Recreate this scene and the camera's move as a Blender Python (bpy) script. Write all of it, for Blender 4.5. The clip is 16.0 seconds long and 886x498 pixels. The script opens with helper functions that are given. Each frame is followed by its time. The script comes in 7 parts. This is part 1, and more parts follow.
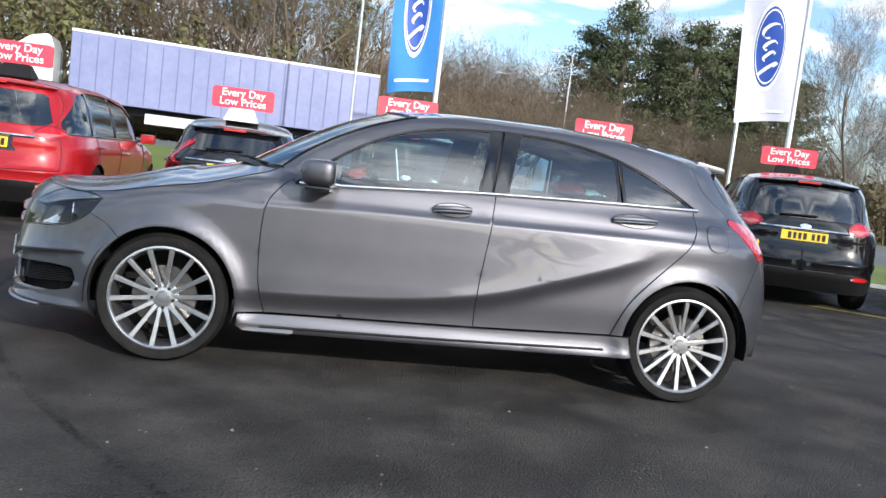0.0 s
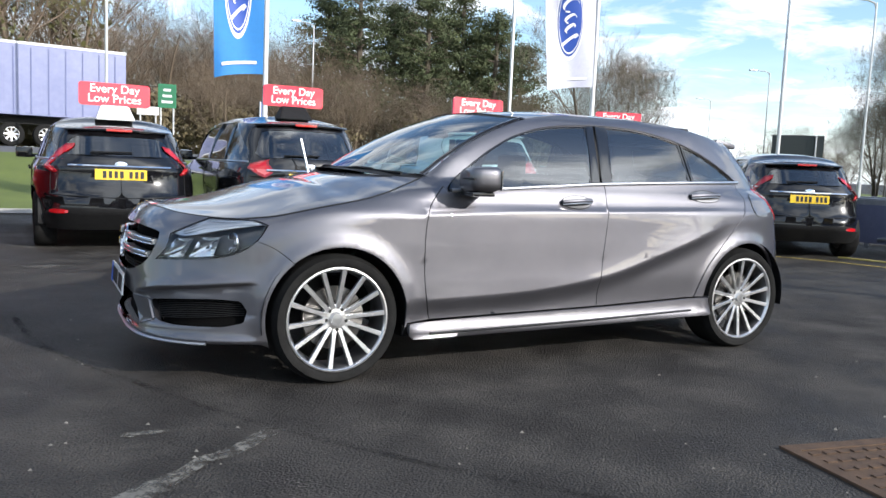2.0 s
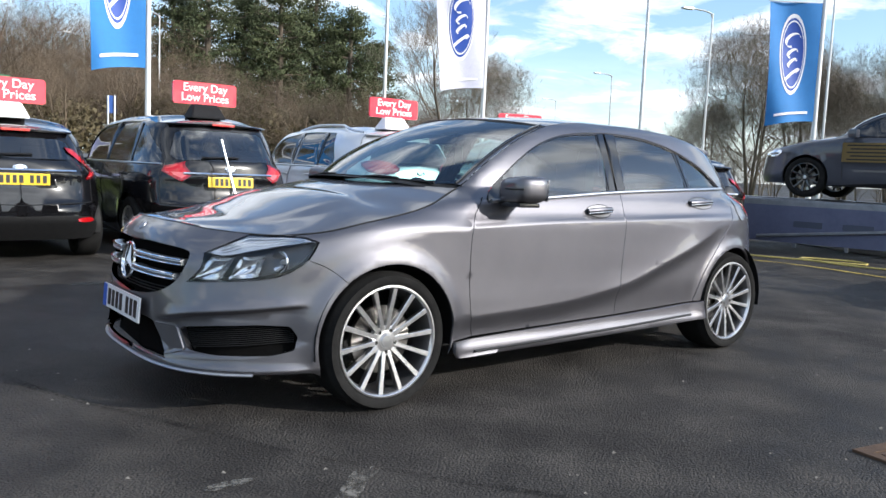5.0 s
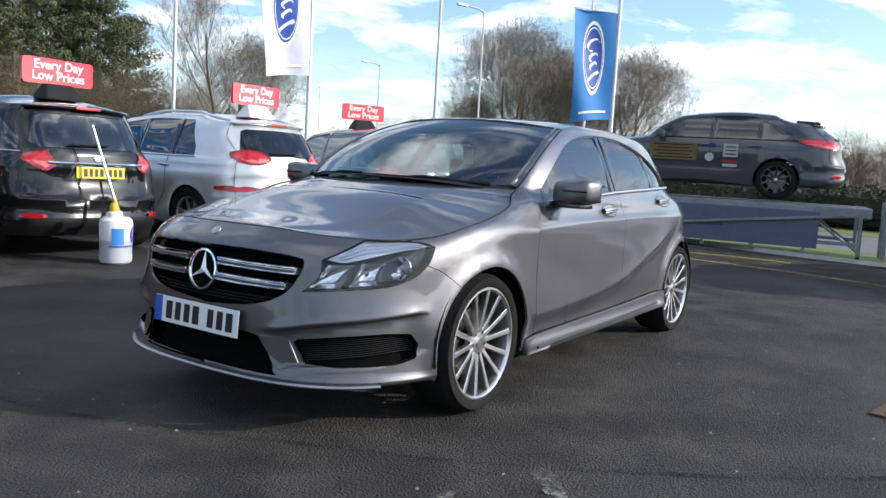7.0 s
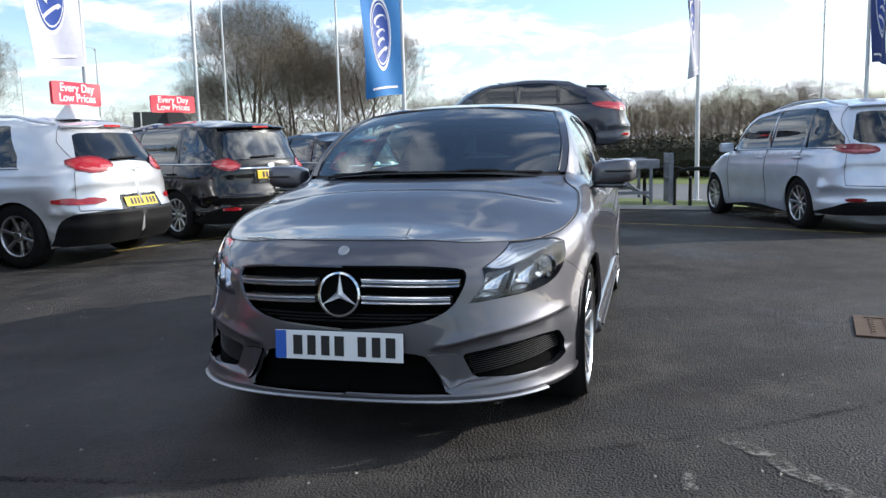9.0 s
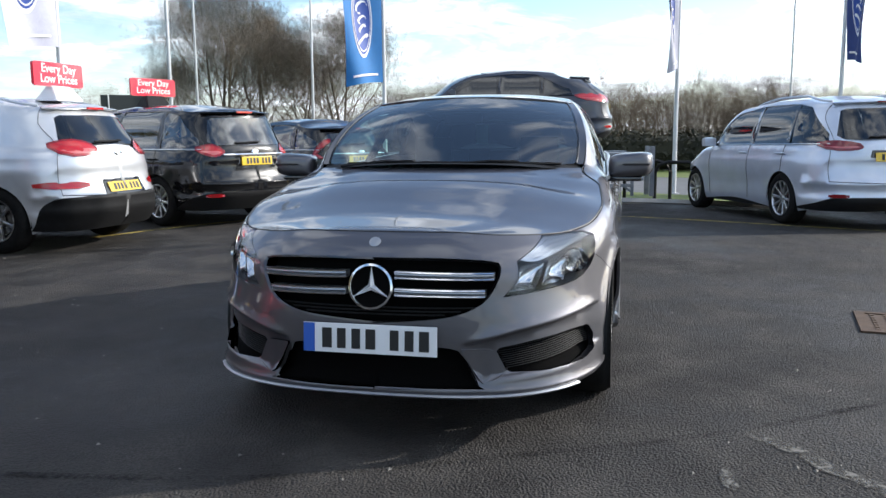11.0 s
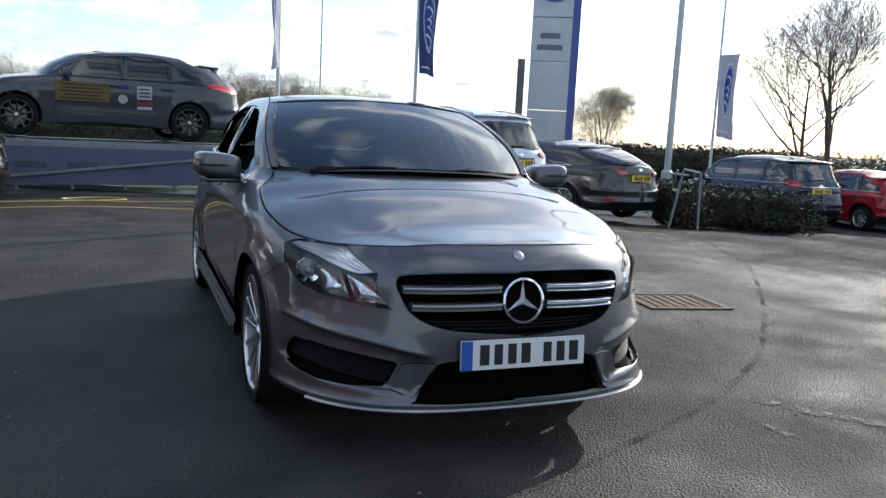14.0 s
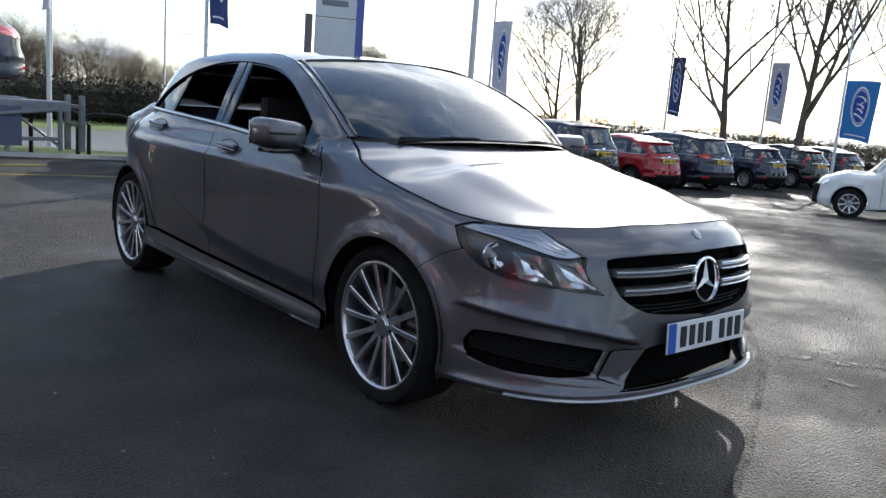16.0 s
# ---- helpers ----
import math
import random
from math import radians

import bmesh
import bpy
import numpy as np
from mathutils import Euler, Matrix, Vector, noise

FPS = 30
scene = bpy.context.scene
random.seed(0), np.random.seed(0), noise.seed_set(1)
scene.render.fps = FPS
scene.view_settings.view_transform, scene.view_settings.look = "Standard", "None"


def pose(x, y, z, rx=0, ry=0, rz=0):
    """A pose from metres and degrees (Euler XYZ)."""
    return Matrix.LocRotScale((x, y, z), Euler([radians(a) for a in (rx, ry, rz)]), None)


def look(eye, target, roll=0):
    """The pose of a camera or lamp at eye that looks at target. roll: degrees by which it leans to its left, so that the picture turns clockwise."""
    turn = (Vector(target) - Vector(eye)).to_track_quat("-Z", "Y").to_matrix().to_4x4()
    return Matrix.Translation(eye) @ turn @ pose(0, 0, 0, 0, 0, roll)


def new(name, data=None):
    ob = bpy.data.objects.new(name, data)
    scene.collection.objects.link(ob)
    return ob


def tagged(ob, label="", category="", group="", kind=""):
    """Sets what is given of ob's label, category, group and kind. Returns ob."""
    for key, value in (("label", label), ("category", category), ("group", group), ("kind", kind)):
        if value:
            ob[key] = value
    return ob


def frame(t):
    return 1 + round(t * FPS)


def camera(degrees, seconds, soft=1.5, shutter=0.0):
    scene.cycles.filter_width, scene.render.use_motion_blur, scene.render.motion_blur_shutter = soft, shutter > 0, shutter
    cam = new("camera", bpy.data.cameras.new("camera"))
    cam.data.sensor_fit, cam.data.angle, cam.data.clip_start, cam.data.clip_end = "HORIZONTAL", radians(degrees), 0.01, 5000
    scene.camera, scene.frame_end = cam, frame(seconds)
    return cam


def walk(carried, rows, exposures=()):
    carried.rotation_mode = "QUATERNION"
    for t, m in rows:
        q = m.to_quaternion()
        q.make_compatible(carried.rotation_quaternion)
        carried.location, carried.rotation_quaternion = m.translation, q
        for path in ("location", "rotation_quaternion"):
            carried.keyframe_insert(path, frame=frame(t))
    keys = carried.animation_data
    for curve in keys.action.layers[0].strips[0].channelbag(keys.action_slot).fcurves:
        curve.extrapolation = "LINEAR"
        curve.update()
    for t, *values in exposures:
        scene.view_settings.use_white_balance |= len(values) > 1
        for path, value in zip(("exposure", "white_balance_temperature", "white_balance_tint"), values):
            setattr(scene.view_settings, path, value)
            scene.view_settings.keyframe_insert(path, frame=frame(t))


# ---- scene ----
cam = camera(58.0, 16.0)
METRES, EYE, TILT, LEAN, TURN = 13.889, 1.5, 0.0, 0.0, 0.0
PATH = [
    (0, (0.751, -4.859, 1.081), (1.045, -2.89, 0.895), 6.9),
    (0.5, (0.211, -4.861, 1.091), (0.629, -2.914, 0.904), 5.8),
    (1, (-0.319, -4.802, 1.063), (0.291, -2.905, 0.891), 4.2),
    (1.5, (-0.828, -4.667, 1.083), (-0.032, -2.843, 0.885), 3.8),
    (2, (-1.311, -4.438, 1.08), (-0.392, -2.674, 0.87), 2.5),
    (2.5, (-1.625, -4.242, 1.103), (-0.57, -2.556, 0.888), 3.0),
    (3, (-1.771, -4.008, 1.098), (-0.614, -2.393, 0.867), 1.5),
    (3.5, (-1.833, -3.9, 1.111), (-0.686, -2.276, 0.89), 0.8),
    (6, (-2.412, -3.4, 1.094), (-1.047, -1.953, 0.891), 4.0),
    (6.5, (-2.747, -3.058, 1.113), (-1.276, -1.72, 0.902), 4.2),
    (7, (-3.064, -2.673, 1.098), (-1.412, -1.564, 0.895), 3.4),
    (7.5, (-3.319, -2.288, 1.127), (-1.592, -1.303, 0.91), 1.1),
    (8, (-3.515, -1.817, 1.129), (-1.675, -1.065, 0.916), -0.6),
    (8.5, (-3.63, -1.465, 1.168), (-1.754, -0.811, 0.935), -1.4),
    (9, (-3.671, -1.171, 1.168), (-1.756, -0.654, 0.914), -1.5),
    (9.2, (-3.704, -1.071, 1.186), (-1.782, -0.587, 0.923), -2.0),
    (11.5, (-3.67, -0.803, 1.174), (-1.729, -0.417, 0.885), 1.0),
    (12, (-3.748, -0.464, 1.178), (-1.784, -0.223, 0.887), 2.1),
    (12.5, (-3.749, -0.101, 1.197), (-1.775, 0.021, 0.894), 3.5),
    (13, (-3.758, 0.421, 1.229), (-1.795, 0.192, 0.926), 5.0),
    (13.5, (-3.661, 0.914, 1.231), (-1.725, 0.504, 0.94), 1.5),
    (14, (-3.486, 1.409, 1.216), (-1.654, 0.658, 0.936), 2.9),
    (14.5, (-3.247, 1.836, 1.209), (-1.498, 0.917, 0.897), 2.2),
    (15, (-2.966, 2.255, 1.205), (-1.331, 1.149, 0.885), 2.7),
    (15.5, (-2.67, 2.461, 1.167), (-1.094, 1.27, 0.857), 2.2),
    (16, (-2.432, 2.696, 1.168), (-0.952, 1.395, 0.826), 4.4),
]
walk(cam, [(t, look(eye, target, roll)) for t, eye, target, roll in PATH],
     [(0, 0.46), (3, 0.46), (6, 0.42), (9, 0.38), (12, 0.44), (13.2, 0.34), (14.5, 0.12), (15.4, 0.14), (16, 0.30)])

# ---- light ----
SUN_AZ, SUN_EL = -60.0, 23.0
world = bpy.data.worlds.new("sky")
scene.world = world
world.use_nodes = True
wn = world.node_tree
sky = wn.nodes.new("ShaderNodeTexSky")
sky.sky_type = "NISHITA"
sky.sun_disc = False
sky.sun_elevation = radians(SUN_EL)
sky.sun_rotation = radians(90 - SUN_AZ)
# broken winter cloud, denser towards the horizon
wtc = wn.nodes.new("ShaderNodeTexCoord")
wsep = wn.nodes.new("ShaderNodeSeparateXYZ")
wn.links.new(wtc.outputs["Generated"], wsep.inputs[0])
wz = wn.nodes.new("ShaderNodeMath")
wz.operation = "MAXIMUM"
wz.inputs[1].default_value = 0.0
wn.links.new(wsep.outputs[2], wz.inputs[0])
wza = wn.nodes.new("ShaderNodeMath")
wza.operation = "ADD"
wza.inputs[1].default_value = 0.16
wn.links.new(wz.outputs[0], wza.inputs[0])
wdiv = wn.nodes.new("ShaderNodeVectorMath")
wdiv.operation = "DIVIDE"
wcomb = wn.nodes.new("ShaderNodeCombineXYZ")
for k in range(3):
    wn.links.new(wza.outputs[0], wcomb.inputs[k])
wn.links.new(wtc.outputs["Generated"], wdiv.inputs[0])
wn.links.new(wcomb.outputs[0], wdiv.inputs[1])
wno = wn.nodes.new("ShaderNodeTexNoise")
wno.inputs["Scale"].default_value, wno.inputs["Detail"].default_value, wno.inputs["Roughness"].default_value, wno.inputs["Distortion"].default_value = 1.9, 8, 0.58, 0.5
wn.links.new(wdiv.outputs[0], wno.inputs["Vector"])
wra = wn.nodes.new("ShaderNodeValToRGB")
wra.color_ramp.elements[0].position, wra.color_ramp.elements[0].color = 0.46, (0, 0, 0, 1)
wra.color_ramp.elements[1].position, wra.color_ramp.elements[1].color = 0.60, (1, 1, 1, 1)
wn.links.new(wno.outputs[0], wra.inputs[0])
# haze at the horizon and brighter cloud round the sun
whz = wn.nodes.new("ShaderNodeMapRange")
whz.inputs[1].default_value, whz.inputs[2].default_value, whz.inputs[3].default_value, whz.inputs[4].default_value = 0.0, 0.15, 0.55, 0.0
wn.links.new(wz.outputs[0], whz.inputs[0])
wmax = wn.nodes.new("ShaderNodeMath")
wmax.operation = "MAXIMUM"
wn.links.new(whz.outputs[0], wmax.inputs[0])
wdot = wn.nodes.new("ShaderNodeVectorMath")
wdot.operation = "DOT_PRODUCT"
wdot.inputs[1].default_value = (math.cos(radians(SUN_AZ)) * math.cos(radians(SUN_EL)), math.sin(radians(SUN_AZ)) * math.cos(radians(SUN_EL)), math.sin(radians(SUN_EL)))
wn.links.new(wtc.outputs["Generated"], wdot.inputs[0])
wpw = wn.nodes.new("ShaderNodeMath")
wpw.operation = "POWER"
wn.links.new(wdot.outputs["Value"], wpw.inputs[0])
wpw.inputs[1].default_value = 13.0
wpw.use_clamp = True
wgl = wn.nodes.new("ShaderNodeMath")
wgl.operation = "MULTIPLY_ADD"
wgl.inputs[1].default_value, wgl.inputs[2].default_value = 2.0, 1.0
wn.links.new(wpw.outputs[0], wgl.inputs[0])
wcl = wn.nodes.new("ShaderNodeVectorMath")
wcl.operation = "SCALE"
wcl.inputs[0].default_value = (10.2, 10.9, 11.8)
wn2 = wn.nodes.new("ShaderNodeTexNoise")
wn2.inputs["Scale"].default_value, wn2.inputs["Detail"].default_value, wn2.inputs["Roughness"].default_value, wn2.inputs["Distortion"].default_value = 4.2, 7, 0.6, 0.5
wn.links.new(wdiv.outputs[0], wn2.inputs["Vector"])
wmr = wn.nodes.new("ShaderNodeMapRange")
wmr.inputs[1].default_value, wmr.inputs[2].default_value, wmr.inputs[3].default_value, wmr.inputs[4].default_value = 0.34, 0.66, 0.58, 1.22
wn.links.new(wn2.outputs[0], wmr.inputs[0])
wsh = wn.nodes.new("ShaderNodeMath")
wsh.operation = "MULTIPLY"
wn.links.new(wgl.outputs[0], wsh.inputs[0])
wn.links.new(wmr.outputs[0], wsh.inputs[1])
wn.links.new(wsh.outputs[0], wcl.inputs["Scale"])
wmix = wn.nodes.new("ShaderNodeMix")
wmix.data_type = "RGBA"
wn.links.new(wra.outputs[0], wmax.inputs[1])
wn.links.new(wmax.outputs[0], wmix.inputs[0])
wsk = wn.nodes.new("ShaderNodeVectorMath")
wsk.operation = "MULTIPLY"
wsk.inputs[1].default_value = (1.38, 1.56, 1.74)
wn.links.new(sky.outputs[0], wsk.inputs[0])
wn.links.new(wsk.outputs[0], wmix.inputs[6])
wn.links.new(wcl.outputs[0], wmix.inputs[7])
wn.links.new(wmix.outputs[2], wn.nodes["Background"].inputs[0])
wn.nodes["Background"].inputs[1].default_value = 0.112
sun = new("sun", bpy.data.lights.new("sun", "SUN"))
sun.data.energy = 4.1
sun.data.angle = radians(0.6)
sun.data.color = (1.0, 0.96, 0.91)
sun_to = Vector((math.cos(radians(SUN_AZ)) * math.cos(radians(SUN_EL)), math.sin(radians(SUN_AZ)) * math.cos(radians(SUN_EL)), math.sin(radians(SUN_EL))))
sun.matrix_world = look(sun_to * 50, (0, 0, 0))

# ---- materials ----
def principled(name, col=(0.5, 0.5, 0.5), rough=0.5, metal=0.0, coat=0.0, coat_rough=0.03):
    m = bpy.data.materials.new(name)
    m.use_nodes = True
    b = m.node_tree.nodes["Principled BSDF"]
    b.inputs["Base Color"].default_value = (*col, 1)
    b.inputs["Roughness"].default_value = rough
    b.inputs["Metallic"].default_value = metal
    b.inputs["Coat Weight"].default_value = coat
    b.inputs["Coat Roughness"].default_value = coat_rough
    return m, m.node_tree, b


def noise_node(nt, scale, detail=4.0, rough=0.55, coord="Object"):
    tc = nt.nodes.new("ShaderNodeTexCoord")
    n = nt.nodes.new("ShaderNodeTexNoise")
    n.inputs["Scale"].default_value, n.inputs["Detail"].default_value, n.inputs["Roughness"].default_value = scale, detail, rough
    nt.links.new(tc.outputs[coord], n.inputs["Vector"])
    return n


def ramp(nt, fac, *stops):
    r = nt.nodes.new("ShaderNodeValToRGB")
    while len(r.color_ramp.elements) < len(stops):
        r.color_ramp.elements.new(0.5)
    for e, (pos, col) in zip(r.color_ramp.elements, stops):
        e.position, e.color = pos, (*col, 1)
    nt.links.new(fac, r.inputs[0])
    return r.outputs[0]


def bump(nt, b, height, strength, dist):
    n = nt.nodes.new("ShaderNodeBump")
    n.inputs["Strength"].default_value, n.inputs["Distance"].default_value = strength, dist
    nt.links.new(height, n.inputs["Height"])
    nt.links.new(n.outputs[0], b.inputs["Normal"])


def varied(name, c0, c1, scale, rough=0.6, metal=0.0, rough_var=0.15, bump_s=0.0, bump_scale=80.0, coat=0.0, coord="Object"):
    """A surface with two scales of colour and roughness variation, and a fine relief."""
    m, nt, b = principled(name, c0, rough, metal, coat)
    n1, n2 = noise_node(nt, scale, coord=coord), noise_node(nt, scale * 9, coord=coord)
    mx = nt.nodes.new("ShaderNodeMath")
    mx.operation = "MULTIPLY_ADD"
    mx.inputs[1].default_value = 0.4
    nt.links.new(n2.outputs[0], mx.inputs[0])
    ml = nt.nodes.new("ShaderNodeMath")
    ml.operation = "MULTIPLY"
    ml.inputs[1].default_value = 0.6
    nt.links.new(n1.outputs[0], ml.inputs[0])
    nt.links.new(ml.outputs[0], mx.inputs[2])
    nt.links.new(ramp(nt, mx.outputs[0], (0.32, c0), (0.68, c1)), b.inputs["Base Color"])
    rr = nt.nodes.new("ShaderNodeMapRange")
    rr.inputs[3].default_value, rr.inputs[4].default_value = max(0.02, rough - rough_var), min(1, rough + rough_var)
    nt.links.new(n2.outputs[0], rr.inputs[0])
    nt.links.new(rr.outputs[0], b.inputs["Roughness"])
    if bump_s:
        n3 = noise_node(nt, bump_scale, coord=coord)
        bump(nt, b, n3.outputs[0], bump_s, 0.004)
    return m


def paint(name, col, metal=0.0, rough=0.35):
    """Car paint: a colour coat with fine flake under a clear coat, a little dusty."""
    m, nt, b = principled(name, col, rough, metal, 1.0, 0.02)
    b.inputs["Specular IOR Level"].default_value = 0.15 if metal < .3 else 0.5
    n = noise_node(nt, 3.0)
    c2 = tuple(min(1, c * 1.12 + 0.004) for c in col)
    nt.links.new(ramp(nt, n.outputs[0], (0.35, col), (0.7, c2)), b.inputs["Base Color"])
    d = noise_node(nt, 7.0, 6)
    mr = nt.nodes.new("ShaderNodeMapRange")
    mr.inputs[1].default_value, mr.inputs[2].default_value = 0.45, 0.8
    mr.inputs[3].default_value, mr.inputs[4].default_value = 0.008, 0.035
    nt.links.new(d.outputs[0], mr.inputs[0])
    nt.links.new(mr.outputs[0], b.inputs["Coat Roughness"])
    return m


def glass(name, tint, rough=0.0, gloss=1.0, ior=1.8):
    m = bpy.data.materials.new(name)
    m.use_nodes = True
    nt = m.node_tree
    nt.nodes.clear()
    out, mix = nt.nodes.new("ShaderNodeOutputMaterial"), nt.nodes.new("ShaderNodeMixShader")
    tr, gl, fr = nt.nodes.new("ShaderNodeBsdfTransparent"), nt.nodes.new("ShaderNodeBsdfGlossy"), nt.nodes.new("ShaderNodeFresnel")
    tr.inputs[0].default_value = (*tint, 1)
    gl.inputs["Roughness"].default_value = rough
    gl.inputs["Color"].default_value = (gloss, gloss, gloss, 1)
    fr.inputs[0].default_value = ior
    nt.links.new(fr.outputs[0], mix.inputs[0])
    nt.links.new(tr.outputs[0], mix.inputs[1])
    nt.links.new(gl.outputs[0], mix.inputs[2])
    nt.links.new(mix.outputs[0], out.inputs[0])
    return m


M_GREY = paint("grey_metallic_paint", (0.116, 0.113, 0.126), 0.90, 0.46)
M_GREY.node_tree.nodes["Principled BSDF"].inputs["Coat IOR"].default_value = 1.52
M_BLACKP = paint("black_paint", (0.003, 0.003, 0.004), 0.0, 0.2)
M_REDP = paint("red_paint", (0.32, 0.008, 0.012), 0.2, 0.3)
M_SILVER = paint("silver_paint", (0.62, 0.63, 0.65), 0.6, 0.35)
M_BLUEGREY = paint("pale_silver_blue_paint", (0.56, 0.60, 0.68), 0.45, 0.35)
M_DARKBROWN = paint("dark_brown_paint", (0.045, 0.038, 0.036), 0.5, 0.35)
M_STEALTH = paint("slate_grey_paint", (0.048, 0.052, 0.066), 0.0, 0.3)
M_NAVY = paint("navy_paint", (0.012, 0.016, 0.035), 0.2, 0.3)
M_WHITEP = paint("white_paint", (0.78, 0.78, 0.77), 0.0, 0.3)
M_TRIM = varied("black_plastic", (0.006, 0.006, 0.0065), (0.012, 0.012, 0.0125), 20, 0.6, bump_s=0.15, bump_scale=300)
M_TRIM.node_tree.nodes["Principled BSDF"].inputs["Specular IOR Level"].default_value = 0.25
M_GLOSSB = principled("gloss_black", (0.006, 0.006, 0.007), 0.08, 0, 0.6)[0]
M_RUBBER = varied("tyre_rubber", (0.009, 0.009, 0.009), (0.020, 0.0195, 0.019), 14, 0.75, bump_s=0.3, bump_scale=120)
M_RUBBER.node_tree.nodes["Principled BSDF"].inputs["Specular IOR Level"].default_value = 0.07
M_CHROME = principled("chrome", (0.82, 0.83, 0.85), 0.07, 1.0)[0]
M_STAR = principled("satin_chrome", (0.80, 0.81, 0.83), 0.38, 0.75)[0]
M_SATIN = principled("satin_silver", (0.62, 0.63, 0.65), 0.28, 1.0)[0]
M_ALLOY = varied("machined_alloy", (0.62, 0.62, 0.63), (0.74, 0.74, 0.75), 30, 0.32, 1.0, 0.06)
M_ALLOYD = principled("grey_alloy", (0.22, 0.22, 0.23), 0.4, 0.9)[0]
M_DISC = varied("brake_disc_steel", (0.10, 0.095, 0.09), (0.20, 0.19, 0.18), 40, 0.38, 1.0)
M_GLASS = glass("window_glass", (0.36, 0.55, 0.52), ior=2.15)
M_SCREEN = glass("windscreen_glass", (0.32, 0.55, 0.52), ior=2.2)
M_TINT = glass("tinted_glass", (0.24, 0.29, 0.28), ior=2.15)
M_LENS = glass("clear_lens", (0.95, 0.96, 0.97), ior=1.42)
M_LAMPIN = principled("lamp_inner", (0.055, 0.057, 0.063), 0.3, 0.4)[0]
M_GUIDE = principled("lamp_light_guide", (0.72, 0.74, 0.78), 0.22, 0.5, 0.6)[0]
M_BOWL = principled("lamp_reflector", (0.80, 0.81, 0.83), 0.14, 0.9)[0]
# emblem's own black; behind the openings it paints the shade of their depth
M_VOID = principled("black_plate_and_recess_shade", (0.003, 0.003, 0.003), 0.9)[0]
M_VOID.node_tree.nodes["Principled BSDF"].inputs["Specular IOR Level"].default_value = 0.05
M_SPLIT = principled("grey_silver_trim", (0.38, 0.39, 0.41), 0.38, 0.9)[0]
M_DARKTINT = glass("dark_tinted_glass", (0.07, 0.08, 0.085))
M_REDDARK = principled("dark_red_lens", (0.20, 0.004, 0.008), 0.1, 0, 1.0)[0]
M_REDLENS = principled("red_lens", (0.42, 0.006, 0.01), 0.12, 0, 1.0)[0]
M_PINKLENS = principled("pale_red_lens", (0.55, 0.12, 0.12), 0.1, 0, 1.0)[0]
M_WHITELENS = principled("white_lens", (0.7, 0.7, 0.7), 0.15, 0, 1.0)[0]
M_SEAT = varied("dark_cloth", (0.016, 0.016, 0.018), (0.035, 0.035, 0.037), 60, 0.9, bump_s=0.3, bump_scale=400)
M_YPLATE = principled("yellow_plate", (0.80, 0.52, 0.02), 0.3, 0, 0.5)[0]
M_WPLATE = principled("white_plate", (0.78, 0.79, 0.80), 0.3, 0, 0.5)[0]
M_BLUE = principled("blue_band", (0.02, 0.10, 0.45), 0.35)[0]
M_INK = principled("black_ink", (0.01, 0.01, 0.01), 0.5)[0]

# ---- mesh helpers ----
from mathutils.geometry import delaunay_2d_cdt


def mesh_part(name, verts, faces, material, parent=None, label="", normals=None, smooth=True):
    me = bpy.data.meshes.new(name)
    me.from_pydata([tuple(v) for v in verts], [], [tuple(f) for f in faces])
    me.materials.append(material)
    if smooth:
        me.shade_smooth()
    if normals is not None:
        me.normals_split_custom_set_from_vertices([tuple(n) for n in normals])
    ob = new(name, me)
    ob.parent = parent
    if label:
        tagged(ob, label)
    return ob


def part(name, bm, material, parent=None, label="", smooth=False, angle=35):
    me = bpy.data.meshes.new(name)
    bm.to_mesh(me)
    bm.free()
    me.materials.append(material)
    if smooth:
        me.shade_smooth()
        me.set_sharp_from_angle(angle=radians(angle))
    ob = new(name, me)
    ob.parent = parent
    if label:
        tagged(ob, label)
    return ob


def thing(name, m, label, category, group="", kind=""):
    ob = new(name)
    ob.empty_display_size = 0.2
    ob.matrix_world = m
    return tagged(ob, label, category, group, kind)


def add_box(bm, cx, cy, cz, sx, sy, sz, bevel=0.0, m=None):
    r = bmesh.ops.create_cube(bm, size=1, matrix=(m or Matrix()) @ Matrix.Translation((cx, cy, cz)) @ Matrix.Diagonal((sx, sy, sz, 1)))
    if bevel > 0:
        es = list({e for v in r["verts"] for e in v.link_edges})
        bmesh.ops.bevel(bm, geom=es, offset=bevel, segments=2, profile=0.7, affect="EDGES")
    return bm


def add_rod(bm, a, b, r0, r1=None, seg=8):
    a, b = Vector(a), Vector(b)
    q = (b - a).to_track_quat("Z", "Y").to_matrix().to_4x4()
    bmesh.ops.create_cone(bm, cap_ends=True, segments=seg, radius1=r0, radius2=r0 if r1 is None else r1, depth=(b - a).length,
                          matrix=Matrix.Translation((a + b) / 2) @ q)
    return bm


def add_lathe(bm, prof, axis_m=Matrix(), seg=32, closed=False):
    """Turn a profile of (radius, height) about the local z axis."""
    rings = []
    for r, h in prof:
        rings.append([bm.verts.new(axis_m @ Vector((r * math.cos(2 * math.pi * i / seg), r * math.sin(2 * math.pi * i / seg), h))) for i in range(seg)])
    pairs = list(zip(rings, rings[1:])) + ([(rings[-1], rings[0])] if closed else [])
    for p, q in pairs:
        for i in range(seg):
            j = (i + 1) % seg
            bm.faces.new((p[i], p[j], q[j], q[i]))
    return bm


